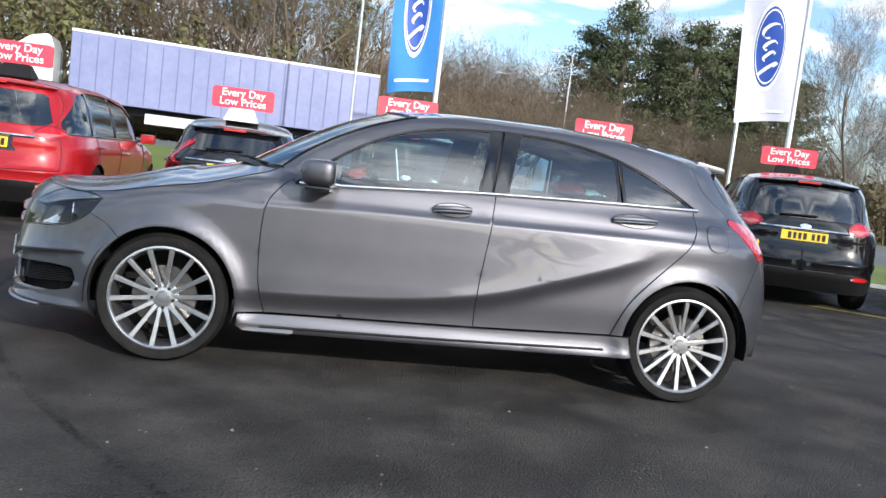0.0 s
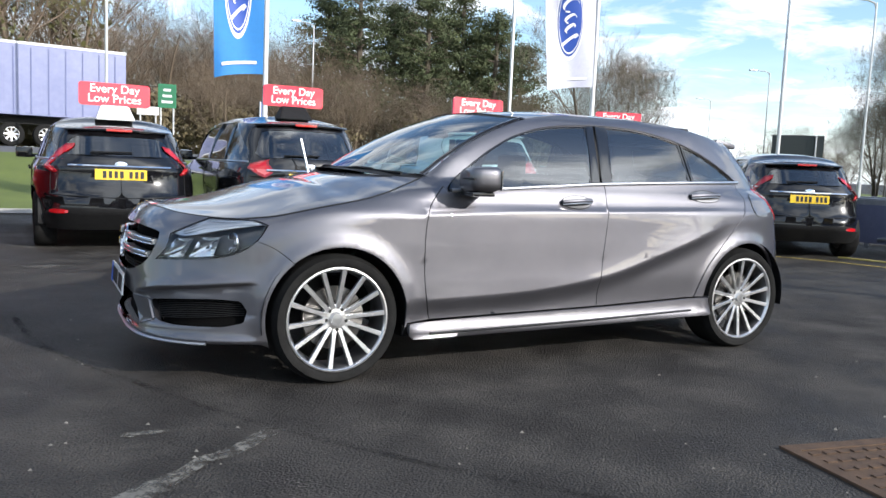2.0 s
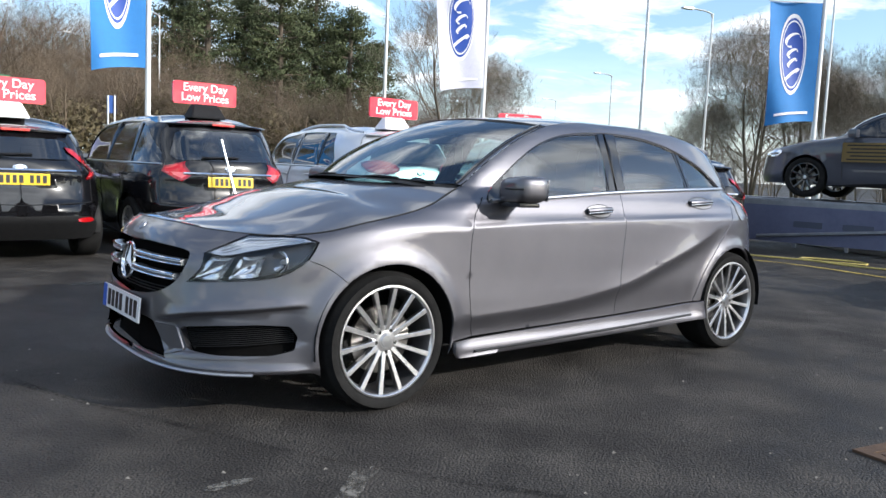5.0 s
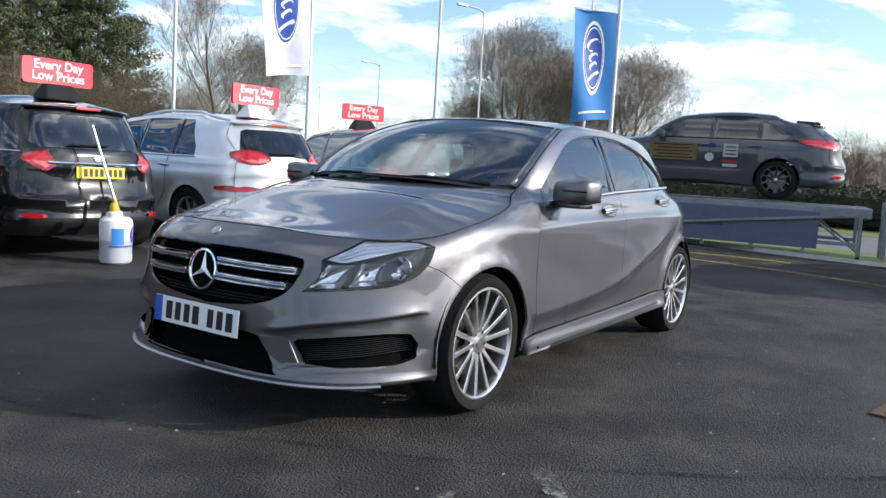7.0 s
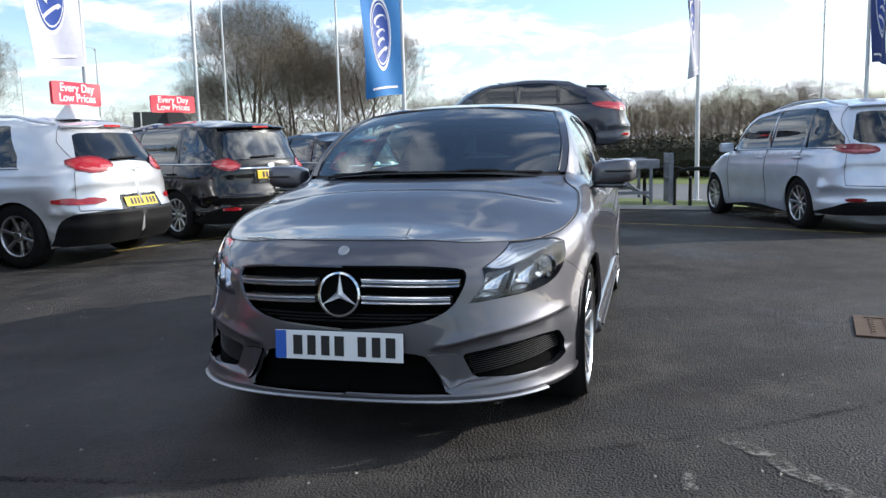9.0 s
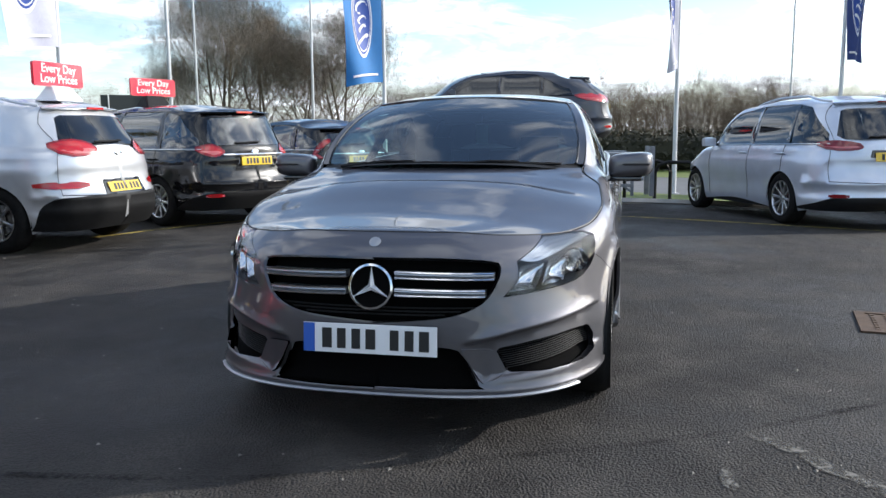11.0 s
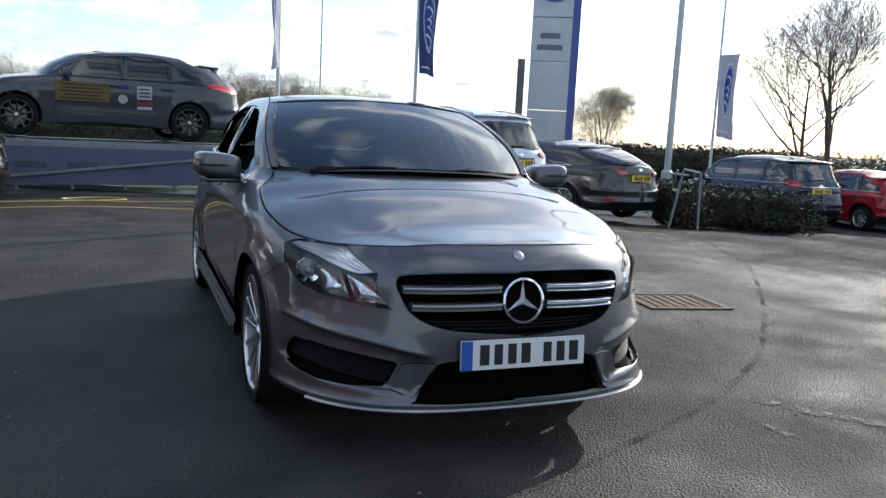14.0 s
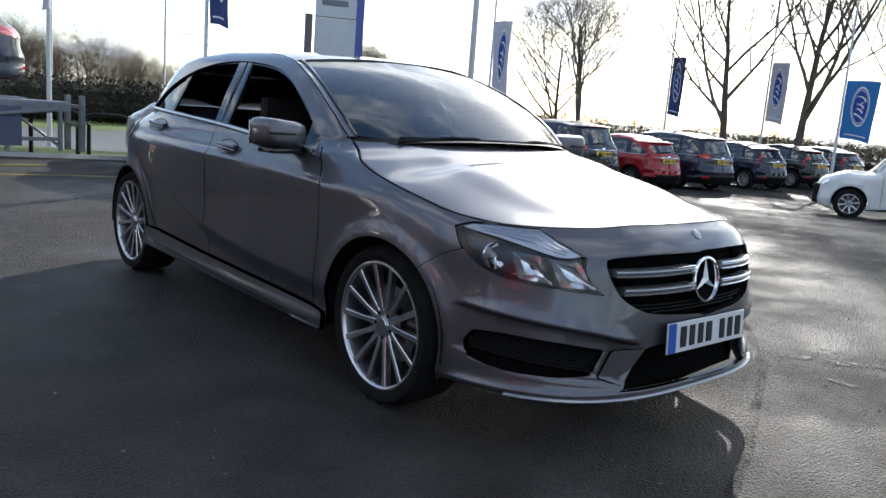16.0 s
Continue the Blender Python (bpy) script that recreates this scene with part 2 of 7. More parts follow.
def tube(pts, r, seg=6, flat=1.0):
    """A bmesh tube along points; flat squashes it in z."""
    bm = bmesh.new()
    rings = []
    pts = [Vector(p) for p in pts]
    for i, p in enumerate(pts):
        d = (pts[min(i + 1, len(pts) - 1)] - pts[max(i - 1, 0)]).normalized()
        up = Vector((0, 0, 1)) if abs(d.z) < 0.9 else Vector((1, 0, 0))
        s = d.cross(up).normalized()
        u = s.cross(d).normalized()
        rings.append([bm.verts.new(p + r * math.cos(2 * math.pi * k / seg) * s + flat * r * math.sin(2 * math.pi * k / seg) * u) for k in range(seg)])
    for p, q in zip(rings, rings[1:]):
        for k in range(seg):
            bm.faces.new((p[k], p[(k + 1) % seg], q[(k + 1) % seg], q[k]))
    bm.faces.new(rings[0][::-1])
    bm.faces.new(rings[-1])
    return bm


def pchip(pts):
    xs = [p[0] for p in pts]
    ys = [p[1] for p in pts]
    n = len(xs)
    d = [(ys[i + 1] - ys[i]) / (xs[i + 1] - xs[i]) for i in range(n - 1)]
    m = [d[0]] + [0.0 if d[i - 1] * d[i] <= 0 else 2 * d[i - 1] * d[i] / (d[i - 1] + d[i]) for i in range(1, n - 1)] + [d[-1]]

    def f(x):
        if x <= xs[0]:
            return ys[0]
        if x >= xs[-1]:
            return ys[-1]
        i = 0
        while x > xs[i + 1]:
            i += 1
        h = xs[i + 1] - xs[i]
        t = (x - xs[i]) / h
        return ((1 + 2 * t) * ys[i] + t * h * m[i]) * (1 - t) ** 2 + ((3 - 2 * t) * ys[i + 1] + (t - 1) * h * m[i + 1]) * t * t
    return f


def smoothstep(a, b, x):
    t = min(1.0, max(0.0, (x - a) / (b - a)))
    return t * t * (3 - 2 * t)


def spline(pts, step=0.025):
    """Catmull-Rom through 2D points, evenly sampled."""
    if len(pts) == 2:
        n = max(1, int(math.dist(*pts) / step))
        return [(pts[0][0] + (pts[1][0] - pts[0][0]) * i / n, pts[0][1] + (pts[1][1] - pts[0][1]) * i / n) for i in range(n + 1)]
    p = [pts[0]] + list(pts) + [pts[-1]]
    out = []
    for i in range(1, len(p) - 2):
        n = max(2, int(math.dist(p[i], p[i + 1]) / step))
        for k in range(n):
            t = k / n
            out.append(tuple(0.5 * (2 * p[i][c] + (p[i + 1][c] - p[i - 1][c]) * t + (2 * p[i - 1][c] - 5 * p[i][c] + 4 * p[i + 1][c] - p[i + 2][c]) * t * t
                                    + (3 * p[i][c] - p[i - 1][c] - 3 * p[i + 1][c] + p[i + 2][c]) * t ** 3) for c in (0, 1)))
    return out + [tuple(pts[-1])]


def loop_of(*curves):
    out = []
    for c in curves:
        for q in c:
            if not out or math.dist(out[-1], q) > 1e-4:
                out.append(tuple(q))
    if math.dist(out[0], out[-1]) < 1e-4:
        out.pop()
    return out


def rounded(pts, rounds=3):
    for _ in range(rounds):
        pts = [q for a, b in zip(pts, pts[1:] + pts[:1]) for q in ((a[0] * .75 + b[0] * .25, a[1] * .75 + b[1] * .25), (a[0] * .25 + b[0] * .75, a[1] * .25 + b[1] * .75))]
    return pts


def arc(cx, cz, r, a0, a1, step=0.03):
    n = max(3, int(abs(radians(a1 - a0)) * r / step))
    return [(cx + r * math.cos(radians(a0 + (a1 - a0) * i / n)), cz + r * math.sin(radians(a0 + (a1 - a0) * i / n))) for i in range(n + 1)]


def inset(poly, d):
    area = sum(a[0] * b[1] - b[0] * a[1] for a, b in zip(poly, poly[1:] + poly[:1]))
    sg = 1 if area > 0 else -1
    out = []
    n = len(poly)
    for i in range(n):
        a, p, b = poly[i - 1], poly[i], poly[(i + 1) % n]
        e1, e2 = Vector((p[0] - a[0], p[1] - a[1])).normalized(), Vector((b[0] - p[0], b[1] - p[1])).normalized()
        n1, n2 = Vector((-e1.y, e1.x)), Vector((-e2.y, e2.x))
        m = n1 + n2
        m = m / max(0.5, m.dot(n1)) if m.length > 1e-6 else n1
        out.append((p[0] + sg * d * m.x, p[1] + sg * d * m.y))
    return out


def inside(P, poly):
    x, y = P[:, 0], P[:, 1]
    res = np.zeros(len(P), bool)
    for a, b in zip(poly, poly[1:] + poly[:1]):
        c = (a[1] > y) != (b[1] > y)
        if a[1] != b[1]:
            res ^= c & (x < (b[0] - a[0]) * (y - a[1]) / (b[1] - a[1]) + a[0])
    return res


def fill(outline, holes=(), grid=0.04, lines=()):
    """Triangles over a 2D outline with holes, with inner points on a grid."""
    loops = [list(outline)] + [list(h) for h in holes]
    verts, edges = [], []
    for lp in loops:
        k = len(verts)
        verts += lp
        edges += [(k + i, k + (i + 1) % len(lp)) for i in range(len(lp))]
    B = np.array(verts)
    for ln in lines:
        Lp = np.array(ln)
        Lp = Lp[inside(Lp, loops[0])]
        if len(Lp):
            Lp = Lp[np.array([np.min((B[:, 0] - g[0]) ** 2 + (B[:, 1] - g[1]) ** 2) > .004 ** 2 for g in Lp], bool)]
            verts = verts + [tuple(g) for g in Lp]
    B = np.array(verts)
    xs, ys = np.arange(B[:, 0].min(), B[:, 0].max(), grid), np.arange(B[:, 1].min(), B[:, 1].max(), grid)
    G = np.array([(x + (grid / 2 if j % 2 else 0), y) for j, y in enumerate(ys) for x in xs])
    if len(G):
        keep = inside(G, loops[0])
        for h in loops[1:]:
            keep &= ~inside(G, h)
        G = G[keep]
        far = np.array([np.min((B[:, 0] - g[0]) ** 2 + (B[:, 1] - g[1]) ** 2) > (0.45 * grid) ** 2 for g in G], bool)
        G = G[far] if len(G) else G
        verts = verts + [tuple(g) for g in G]
    v2, _, f2, *_ = delaunay_2d_cdt([Vector(v) for v in verts], edges, [], 0, 1e-6)
    V = np.array([tuple(v) for v in v2])
    C = np.array([V[list(f)].mean(0) for f in f2])
    ok = inside(C, loops[0])
    for h in loops[1:]:
        ok &= ~inside(C, h)
    return V, [tuple(f) for f, k in zip(f2, ok) if k]


class Surf:
    """The skin of a car: a wall addressed by s (along the side, running round both ends) and height z."""

    def __init__(self, W, xf, xr, nf, nr, xcf, xcr, top, roll, depth, taper, extra=None, K=0.9):
        self.W, self.xf, self.xr, self.nf, self.nr = pchip(W), pchip(xf), pchip(xr), pchip(nf), pchip(nr)
        self.xcf, self.xcr, self.K, self.scoop = xcf, xcr, K, None
        self.s0, self.s1 = xcf - K * math.pi / 2, xcr + K * math.pi / 2
        self.roll, self.depth, self.taper, self.extra = pchip(roll), pchip(depth), taper, extra
        self.top = pchip([(self.sx(x, 0.8) if y is None else self.sy(y, 0.8, x), z) for x, y, z in top])

    def base(self, s, z):
        b = self.W(z)
        if s < self.xcf or s > self.xcr:
            front = s < self.xcf
            phi = max(0.0, math.pi / 2 - (self.xcf - s if front else s - self.xcr) / self.K)
            c, sn = max(0.0, math.cos(phi)), max(0.0, math.sin(phi))
            n = (self.nf if front else self.nr)(z)
            r = (c ** n + sn ** n) ** (-1 / n)
            a = self.xcf - self.xf(z) if front else self.xr(z) - self.xcr
            x = self.xcf - a * r * c if front else self.xcr + a * r * c
            y = b * r * sn
        else:
            x, y = s, b
        return x, y * self.taper(x, z)

    def sx(self, x, z):
        if self.xcf <= x <= self.xcr:
            return x
        lo, hi = (self.s0, self.xcf) if x < self.xcf else (self.xcr, self.s1)
        for _ in range(36):
            mid = (lo + hi) / 2
            if self.base(mid, z)[0] < x:
                lo = mid
            else:
                hi = mid
        return (lo + hi) / 2

    def sy(self, y, z, end=-1):
        """s at half-width y on the front (end < 1) or the rear."""
        front = end < 1
        lo, hi = (self.s0, self.xcf) if front else (self.s1, self.xcr)
        for _ in range(36):
            mid = (lo + hi) / 2
            if self.base(mid, z)[1] < y:
                lo = mid
            else:
                hi = mid
        return (lo + hi) / 2

    def p(self, s, z, off=0.0):
        x, y = self.base(s, z)
        o = off
        d = self.depth(s)
        zt = self.top(s)
        q = min(1.0, (z - zt + d) / d)
        if q > 0:
            o -= self.roll(s) * (1 - math.sqrt(max(0.0, 1 - 0.88 * q * q)))
        if self.extra:
            o += self.extra(x, z)
        if self.scoop:
            o += self.scoop(s, z)
        if o:
            e = 0.004
            if s - e < self.s0:
                nx, ny = -1.0, 0.0
            elif s + e > self.s1:
                nx, ny = 1.0, 0.0
            else:
                xa, ya = self.base(s - e, z)
                xb, yb = self.base(s + e, z)
                tx, ty = xb - xa, yb - ya
                ln = math.hypot(tx, ty) or 1
                nx, ny = -ty / ln, tx / ln
            x, y = x + nx * o, y + ny * o
        return Vector((x, max(0.0, y), z))

    def n(self, s, z, off=0.0):
        e = 0.003
        sa, sb = max(self.s0, s - e), min(self.s1, s + e)
        a, b = self.p(sb, z, off) - self.p(sa, z, off), self.p(s, z + e, off) - self.p(s, z - e, off)
        v = a.cross(b)
        if v.length < 1e-12:
            return Vector((0, 1, 0))
        v = v.normalized()
        if s - e < self.s0 or s + e > self.s1:
            v.y = 0
            v.normalize()
        out = Vector((-1, 0, 0)) if s < self.xcf - 0.5 else Vector((1, 0, 0)) if s > self.xcr + 0.5 else Vector((0, 1, 0))
        if s < self.xcf and s >= self.xcf - 0.5:
            out = Vector((-0.5, 1, 0))
        if s > self.xcr and s <= self.xcr + 0.5:
            out = Vector((0.5, 1, 0))
        return v if v.dot(out) > 0 else -v

    def panel(self, name, outline, material, parent, holes=(), grid=0.04, gap=0.0025, off=0.0, lip=0.014, sides=(-1, 1), join=False, label="", lines=()):
        """A sheet of the skin over an outline in (s, z), with a folded edge, on both sides of the car."""
        outline = inset(list(outline), gap) if gap else list(outline)
        V2, T = fill(outline, holes, grid, lines)
        P = [self.p(s, z, off) for s, z in V2]
        N = [self.n(s, z, off) for s, z in V2]
        for i, (s, z) in enumerate(V2):
            if s <= self.s0 + 1e-3 or s >= self.s1 - 1e-3:
                P[i].y = 0.0
        LV, LN, LF = [], [], []
        if lip:
            for lp in [outline] + [list(h) for h in holes]:
                k = len(LV)
                ring = []
                m = len(lp)
                for i in range(m):
                    a = self.p(*lp[i], off)
                    b = self.p(*lp[(i + 1) % m], off)
                    na, nb = self.n(*lp[i], off), self.n(*lp[(i + 1) % m], off)
                    if all(q[0] <= self.s0 + 1e-3 or q[0] >= self.s1 - 1e-3 for q in (lp[i], lp[(i + 1) % m])):
                        continue
                    side = (b - a).cross(na)
                    if side.length < 1e-9:
                        continue
                    side.normalize()
                    j = len(LV)
                    LV += [a, b, b - nb * lip, a - na * lip]
                    LN += [na * .5 + side * .5, nb * .5 + side * .5, side, side]
                    LF.append((j, j + 1, j + 2, j + 3))
        made = []
        V, F, NN = [], [], []
        for sg in sides:
            m = Vector((1, sg, 1))
            v = [q * m for q in P] + [q * m for q in LV]
            nn = [q * m for q in N] + [(q * m).normalized() for q in LN]
            f = []
            for t in T:
                g = (v[t[1]] - v[t[0]]).cross(v[t[2]] - v[t[0]])
                f.append(t if g.dot(nn[t[0]]) > 0 else t[::-1])
            f += [tuple(len(P) + i for i in q) for q in LF]
            if join:
                k = len(V)
                V, NN = V + v, NN + nn
                F += [tuple(k + i for i in q) for q in f]
            else:
                made.append(mesh_part(name, v, f, material, parent, label, nn))
        if join:
            made.append(mesh_part(name, V, F, material, parent, label, NN))
        return made


def patch(name, rows, centre, material, parent, nt=16, pw=2.0, label="", lip=0.0, swell=None):
    """A crowned sheet across the car. rows: edge points (x, y, z); centre(i): the (x, z) at the middle of row i."""
    V, F = [], []
    m = 2 * nt + 1
    for i, e in enumerate(rows):
        cx, cz = centre(i)
        for k in range(-nt, nt + 1):
            t = k / nt
            w = 1 - abs(t) ** pw
            V.append(Vector((e[0] + (cx - e[0]) * w, t * e[1], e[2] + (cz - e[2]) * w + (swell(i, abs(t)) if swell else 0.0))))
    for i in range(len(rows) - 1):
        for k in range(m - 1):
            a = i * m + k
            F.append((a, a + 1, a + m + 1, a + m))
    if lip:
        ring = [i * m for i in range(len(rows))] + [(len(rows) - 1) * m + k for k in range(1, m)] + [i * m + m - 1 for i in range(len(rows) - 2, -1, -1)] + list(range(m - 2, 0, -1))
        k = len(V)
        mid = sum(V, Vector()) / len(V)
        V += [V[i].lerp(Vector((mid.x, mid.y, V[i].z)), 0.004) - Vector((0, 0, lip)) for i in ring]
        F += [(ring[i], ring[(i + 1) % len(ring)], k + (i + 1) % len(ring), k + i) for i in range(len(ring))]
    up = sum((V[b] - V[a]).cross(V[d] - V[a]).z for a, b, c, d in F[:20])
    if up < 0:
        F = [f[::-1] for f in F]
    ob = mesh_part(name, V, F, material, parent, label)
    ob.data.set_sharp_from_angle(angle=radians(40))
    return ob

# ---- wheels and small car parts ----
def clone(ob, parent, m):
    c = ob.copy()
    scene.collection.objects.link(c)
    c.parent, c.matrix_basis = parent, m
    for ch in ob.children:
        clone(ch, c, ch.matrix_basis.copy())
    return c


def make_wheel(parent, m, r=0.318, rim=0.243, width=0.225, spokes=14, w0=0.010, w1=0.013, face=M_ALLOY, barrel=M_ALLOYD, twist=0.0, seg=48):
    """A wheel whose outer face looks along local +y; the outer side of the tyre lies at y = 0."""
    A = Matrix.Rotation(radians(-90), 4, "X")
    bm = bmesh.new()
    add_lathe(bm, [(rim + .001, -.012), (rim, -.002), (rim - .008, -.001), (rim - .014, -.006), (rim - .017, -.016)], A, seg)
    sb = bmesh.new()
    for R in (A,):
        vs = []
        for rr, w, h in ((0.05, w0 * 1.25, -.030), (rim * .45, w0, -.022), (rim * .75, (w0 + w1) / 2, -.014), (rim - .012, w1, -.008)):
            tw = twist * rr
            vs.append([sb.verts.new(R @ Vector((rr, tw + dy, hh))) for dy, hh in ((-w, h - .003), (-w * .75, h), (w * .75, h), (w, h - .003), (w * .8, h - .03), (-w * .8, h - .03))])
        for p, q in zip(vs, vs[1:]):
            for i in range(6):
                sb.faces.new((p[i], p[(i + 1) % 6], q[(i + 1) % 6], q[i]))
    add_lathe(bm, [(0.0, -.026), (.034, -.026), (.036, -.030), (.052, -.032), (.072, -.033), (.074, -.06)], A, 28)
    w = part("wheel", bm, face, parent, smooth=True)
    w.matrix_basis = m
    sp_ = part("spoke", sb, face, w, smooth=True)
    for k in range(1, spokes):
        o = new("spoke", sp_.data)
        o.parent = w
        o.matrix_basis = Matrix.Rotation(2 * math.pi * k / spokes, 4, "Y")
    bm = add_lathe(bmesh.new(), [(rim - .016, -.014), (rim - .022, -.03), (rim - .03, -.10), (rim - .01, -width + .02)], A, seg)
    part("rim_barrel", bm, barrel, w, smooth=True)
    bm = add_lathe(bmesh.new(), [(rim - .012, -.19), (rim + .02, -width), (r - .02, -width), (r - .004, -width + .02), (r, -width + .06), (r + .001, -width / 2), (r, -.05),
                                 (r - .005, -.022), (r - .02, -.004), ((r + rim) / 2 + .012, .003), ((r + rim) / 2 - .008, .004), (rim + .012, -.001), (rim + .002, -.006), (rim - .002, -.014)], A, seg)
    part("tyre", bm, M_RUBBER, w, smooth=True, angle=50)
    bm = add_lathe(bmesh.new(), [(0.05, -.075), (0.155, -.075), (0.158, -.082), (0.155, -.1), (0.05, -.1)], A, 32)
    part("brake_disc", bm, M_DISC, w, smooth=True)
    bm = add_lathe(bmesh.new(), [(0.0, -.020), (.026, -.021), (.030, -.026)], A, 20)
    part("hub_cap", bm, M_SATIN, w, smooth=True)
    bo = part("wheel_bolt", add_lathe(bmesh.new(), [(0.0, -.029), (.009, -.029), (.010, -.04)], A @ Matrix.Translation((.052, 0, 0)), 8), M_INK, w, smooth=True)
    for k in range(1, 5):
        o = new("wheel_bolt", bo.data)
        o.parent = w
        o.matrix_basis = Matrix.Rotation(2 * math.pi * k / 5 + .3, 4, "Y")
    return w


def arch_liner(parent, cx, cz, r, y0=0.45, y1=0.86):
    for sg in (-1, 1):
        bm = bmesh.new()
        prev = None
        for i in range(25):
            a = radians(-9 + 198 * i / 24)
            q = [bm.verts.new((cx + r * math.cos(a), sg * y, cz + r * math.sin(a))) for y in (y0, y1)]
            if prev:
                bm.faces.new((prev[0], prev[1], q[1], q[0]))
            prev = q
        part("wheel_arch_liner", bm, M_TRIM, parent, smooth=True)


def number_plate(parent, m, face, band=False):
    """A number plate with plain bars for its characters; faces local -y."""
    bm = add_box(bmesh.new(), 0, 0, 0, 0.52, 0.008, 0.111, 0.003)
    pl = part("number_plate", bm, face, parent)
    pl.matrix_basis = m
    for i, x in enumerate((-.165, -.108, -.051, .006, .098, .155, .212)):
        bm = add_box(bmesh.new(), x, -.0055, 0, 0.034 if i % 3 else 0.038, 0.003, 0.076, 0.001)
        part("plate_bar", bm, M_INK, pl)
    if band:
        part("blue_band", add_box(bmesh.new(), -.236, -.0055, 0, 0.044, 0.003, 0.108), M_BLUE, pl)
    return pl


def seat(parent, x, y):
    bm = bmesh.new()
    add_box(bm, x, y, .42, .50, .50, .16, .05)
    add_box(bm, 0, 0, .30, .13, .48, .62, .05, Matrix.Translation((x + .26, y, .40)) @ Matrix.Rotation(radians(16), 4, "Y"))
    add_box(bm, x + .42, y, 1.08, .09, .26, .17, .035)
    return part("seat", bm, M_SEAT, parent, smooth=True)


def cabin(parent, dash_x, seats_x, rear_x, z=0.0, half=0.66):
    """A plain dark interior: floor, dashboard, steering wheel and seats."""
    part("cabin_floor", add_box(bmesh.new(), (dash_x + rear_x) / 2 + .1, 0, .27 + z, rear_x - dash_x + .9, 2 * half + .1, .04), M_SEAT, parent)
    bm = add_box(bmesh.new(), dash_x + .02, 0, .80 + z, .42, 2 * half, .26, .06)
    add_box(bm, dash_x + .25, 0, .58 + z, .5, .22, .3, .04)
    part("dashboard", bm, M_TRIM, parent, smooth=True)
    for y in (-.36, .36):
        seat(parent, seats_x, y).location.z = z
    bm = add_box(bmesh.new(), rear_x, 0, .42 + z, .5, 2 * half - .1, .18, .05)
    add_box(bm, 0, 0, .28, .14, 2 * half - .1, .56, .05, Matrix.Translation((rear_x + .26, 0, .42 + z)) @ Matrix.Rotation(radians(20), 4, "Y"))
    for y in (-.4, 0, .4):
        add_box(bm, rear_x + .45, y, 1.0 + z, .08, .24, .12, .03)
    part("rear_bench", bm, M_SEAT, parent, smooth=True)
    A = Matrix.Translation((dash_x + .36, .36, .86 + z)) @ Matrix.Rotation(radians(65), 4, "Y")
    bm = bmesh.new()
    n = 28
    ring = [[bm.verts.new(A @ Vector(((.18 + .014 * math.cos(b)) * math.cos(a), (.18 + .014 * math.cos(b)) * math.sin(a), .014 * math.sin(b)))) for b in [2 * math.pi * j / 6 for j in range(6)]] for a in [2 * math.pi * i / n for i in range(n)]]
    for i in range(n):
        for j in range(6):
            bm.faces.new((ring[i][j], ring[(i + 1) % n][j], ring[(i + 1) % n][(j + 1) % 6], ring[i][(j + 1) % 6]))
    add_box(bm, 0, 0, -.02, .34, .05, .02, .005, A)
    add_box(bm, 0, 0, -.02, .12, .12, .04, .015, A)
    part("steering_wheel", bm, M_TRIM, parent, smooth=True)


# ---- the grey hatchback ----
def hatchback_body_lines(x, z):
    """Creases of the flank: the upper line, the falling line over the doors, and the wheel-arch lips."""
    o = 0.0
    f = smoothstep(0.05, 0.6, x) * (1 - smoothstep(2.45, 2.75, x))
    if f > 0 and 0.2 < z < 0.98:
        zd = DROP(x)
        dz = z - zd
        amp = 0.020 * f * (1 - smoothstep(2.2, 2.6, x))
        o += amp * math.exp(-dz / 0.13) if dz >= 0 else amp * (1 - 1.1 * (1 - math.exp(-(dz / 0.05) ** 2 * .9)) - .25 * smoothstep(0, .12, -dz))
    zu = 0.815 + 0.04 * smoothstep(-.2, 1.4, x) + 0.02 * smoothstep(1.4, 2.6, x)
    fu = smoothstep(-0.2, 0.35, x) * (1 - smoothstep(2.3, 2.9, x))
    if fu > 0 and 0.6 < z < 1.0:
        du = z - zu
        o += fu * (0.010 * math.exp(du / 0.10) if du < 0 else 0.010 * math.exp(-du / 0.012))
    if x > 2.3 and 0.5 < z < 1.1:
        o += 0.014 * math.exp(-((z - .86) / .10) ** 2) * smoothstep(2.35, 2.75, x) * (1 - smoothstep(3.0, 3.3, x))
    for cx in (0.0, 2.699):
        r = math.hypot(x - cx, z - 0.322)
        if r < 0.6:
            o += 0.020 * math.exp(-((r - 0.35) / 0.05) ** 2) * smoothstep(0.15, 0.32, z)
    if x < -0.2 and z < 0.62:
        o += 0.012 * math.exp(-((z - 0.225) / 0.02) ** 2) * smoothstep(-.3, -.45, x)
    return o


DROP = pchip([(0.4, 0.40), (1.0, 0.425), (1.53, 0.49), (2.0, 0.625), (2.5, 0.80), (2.9, .95)])


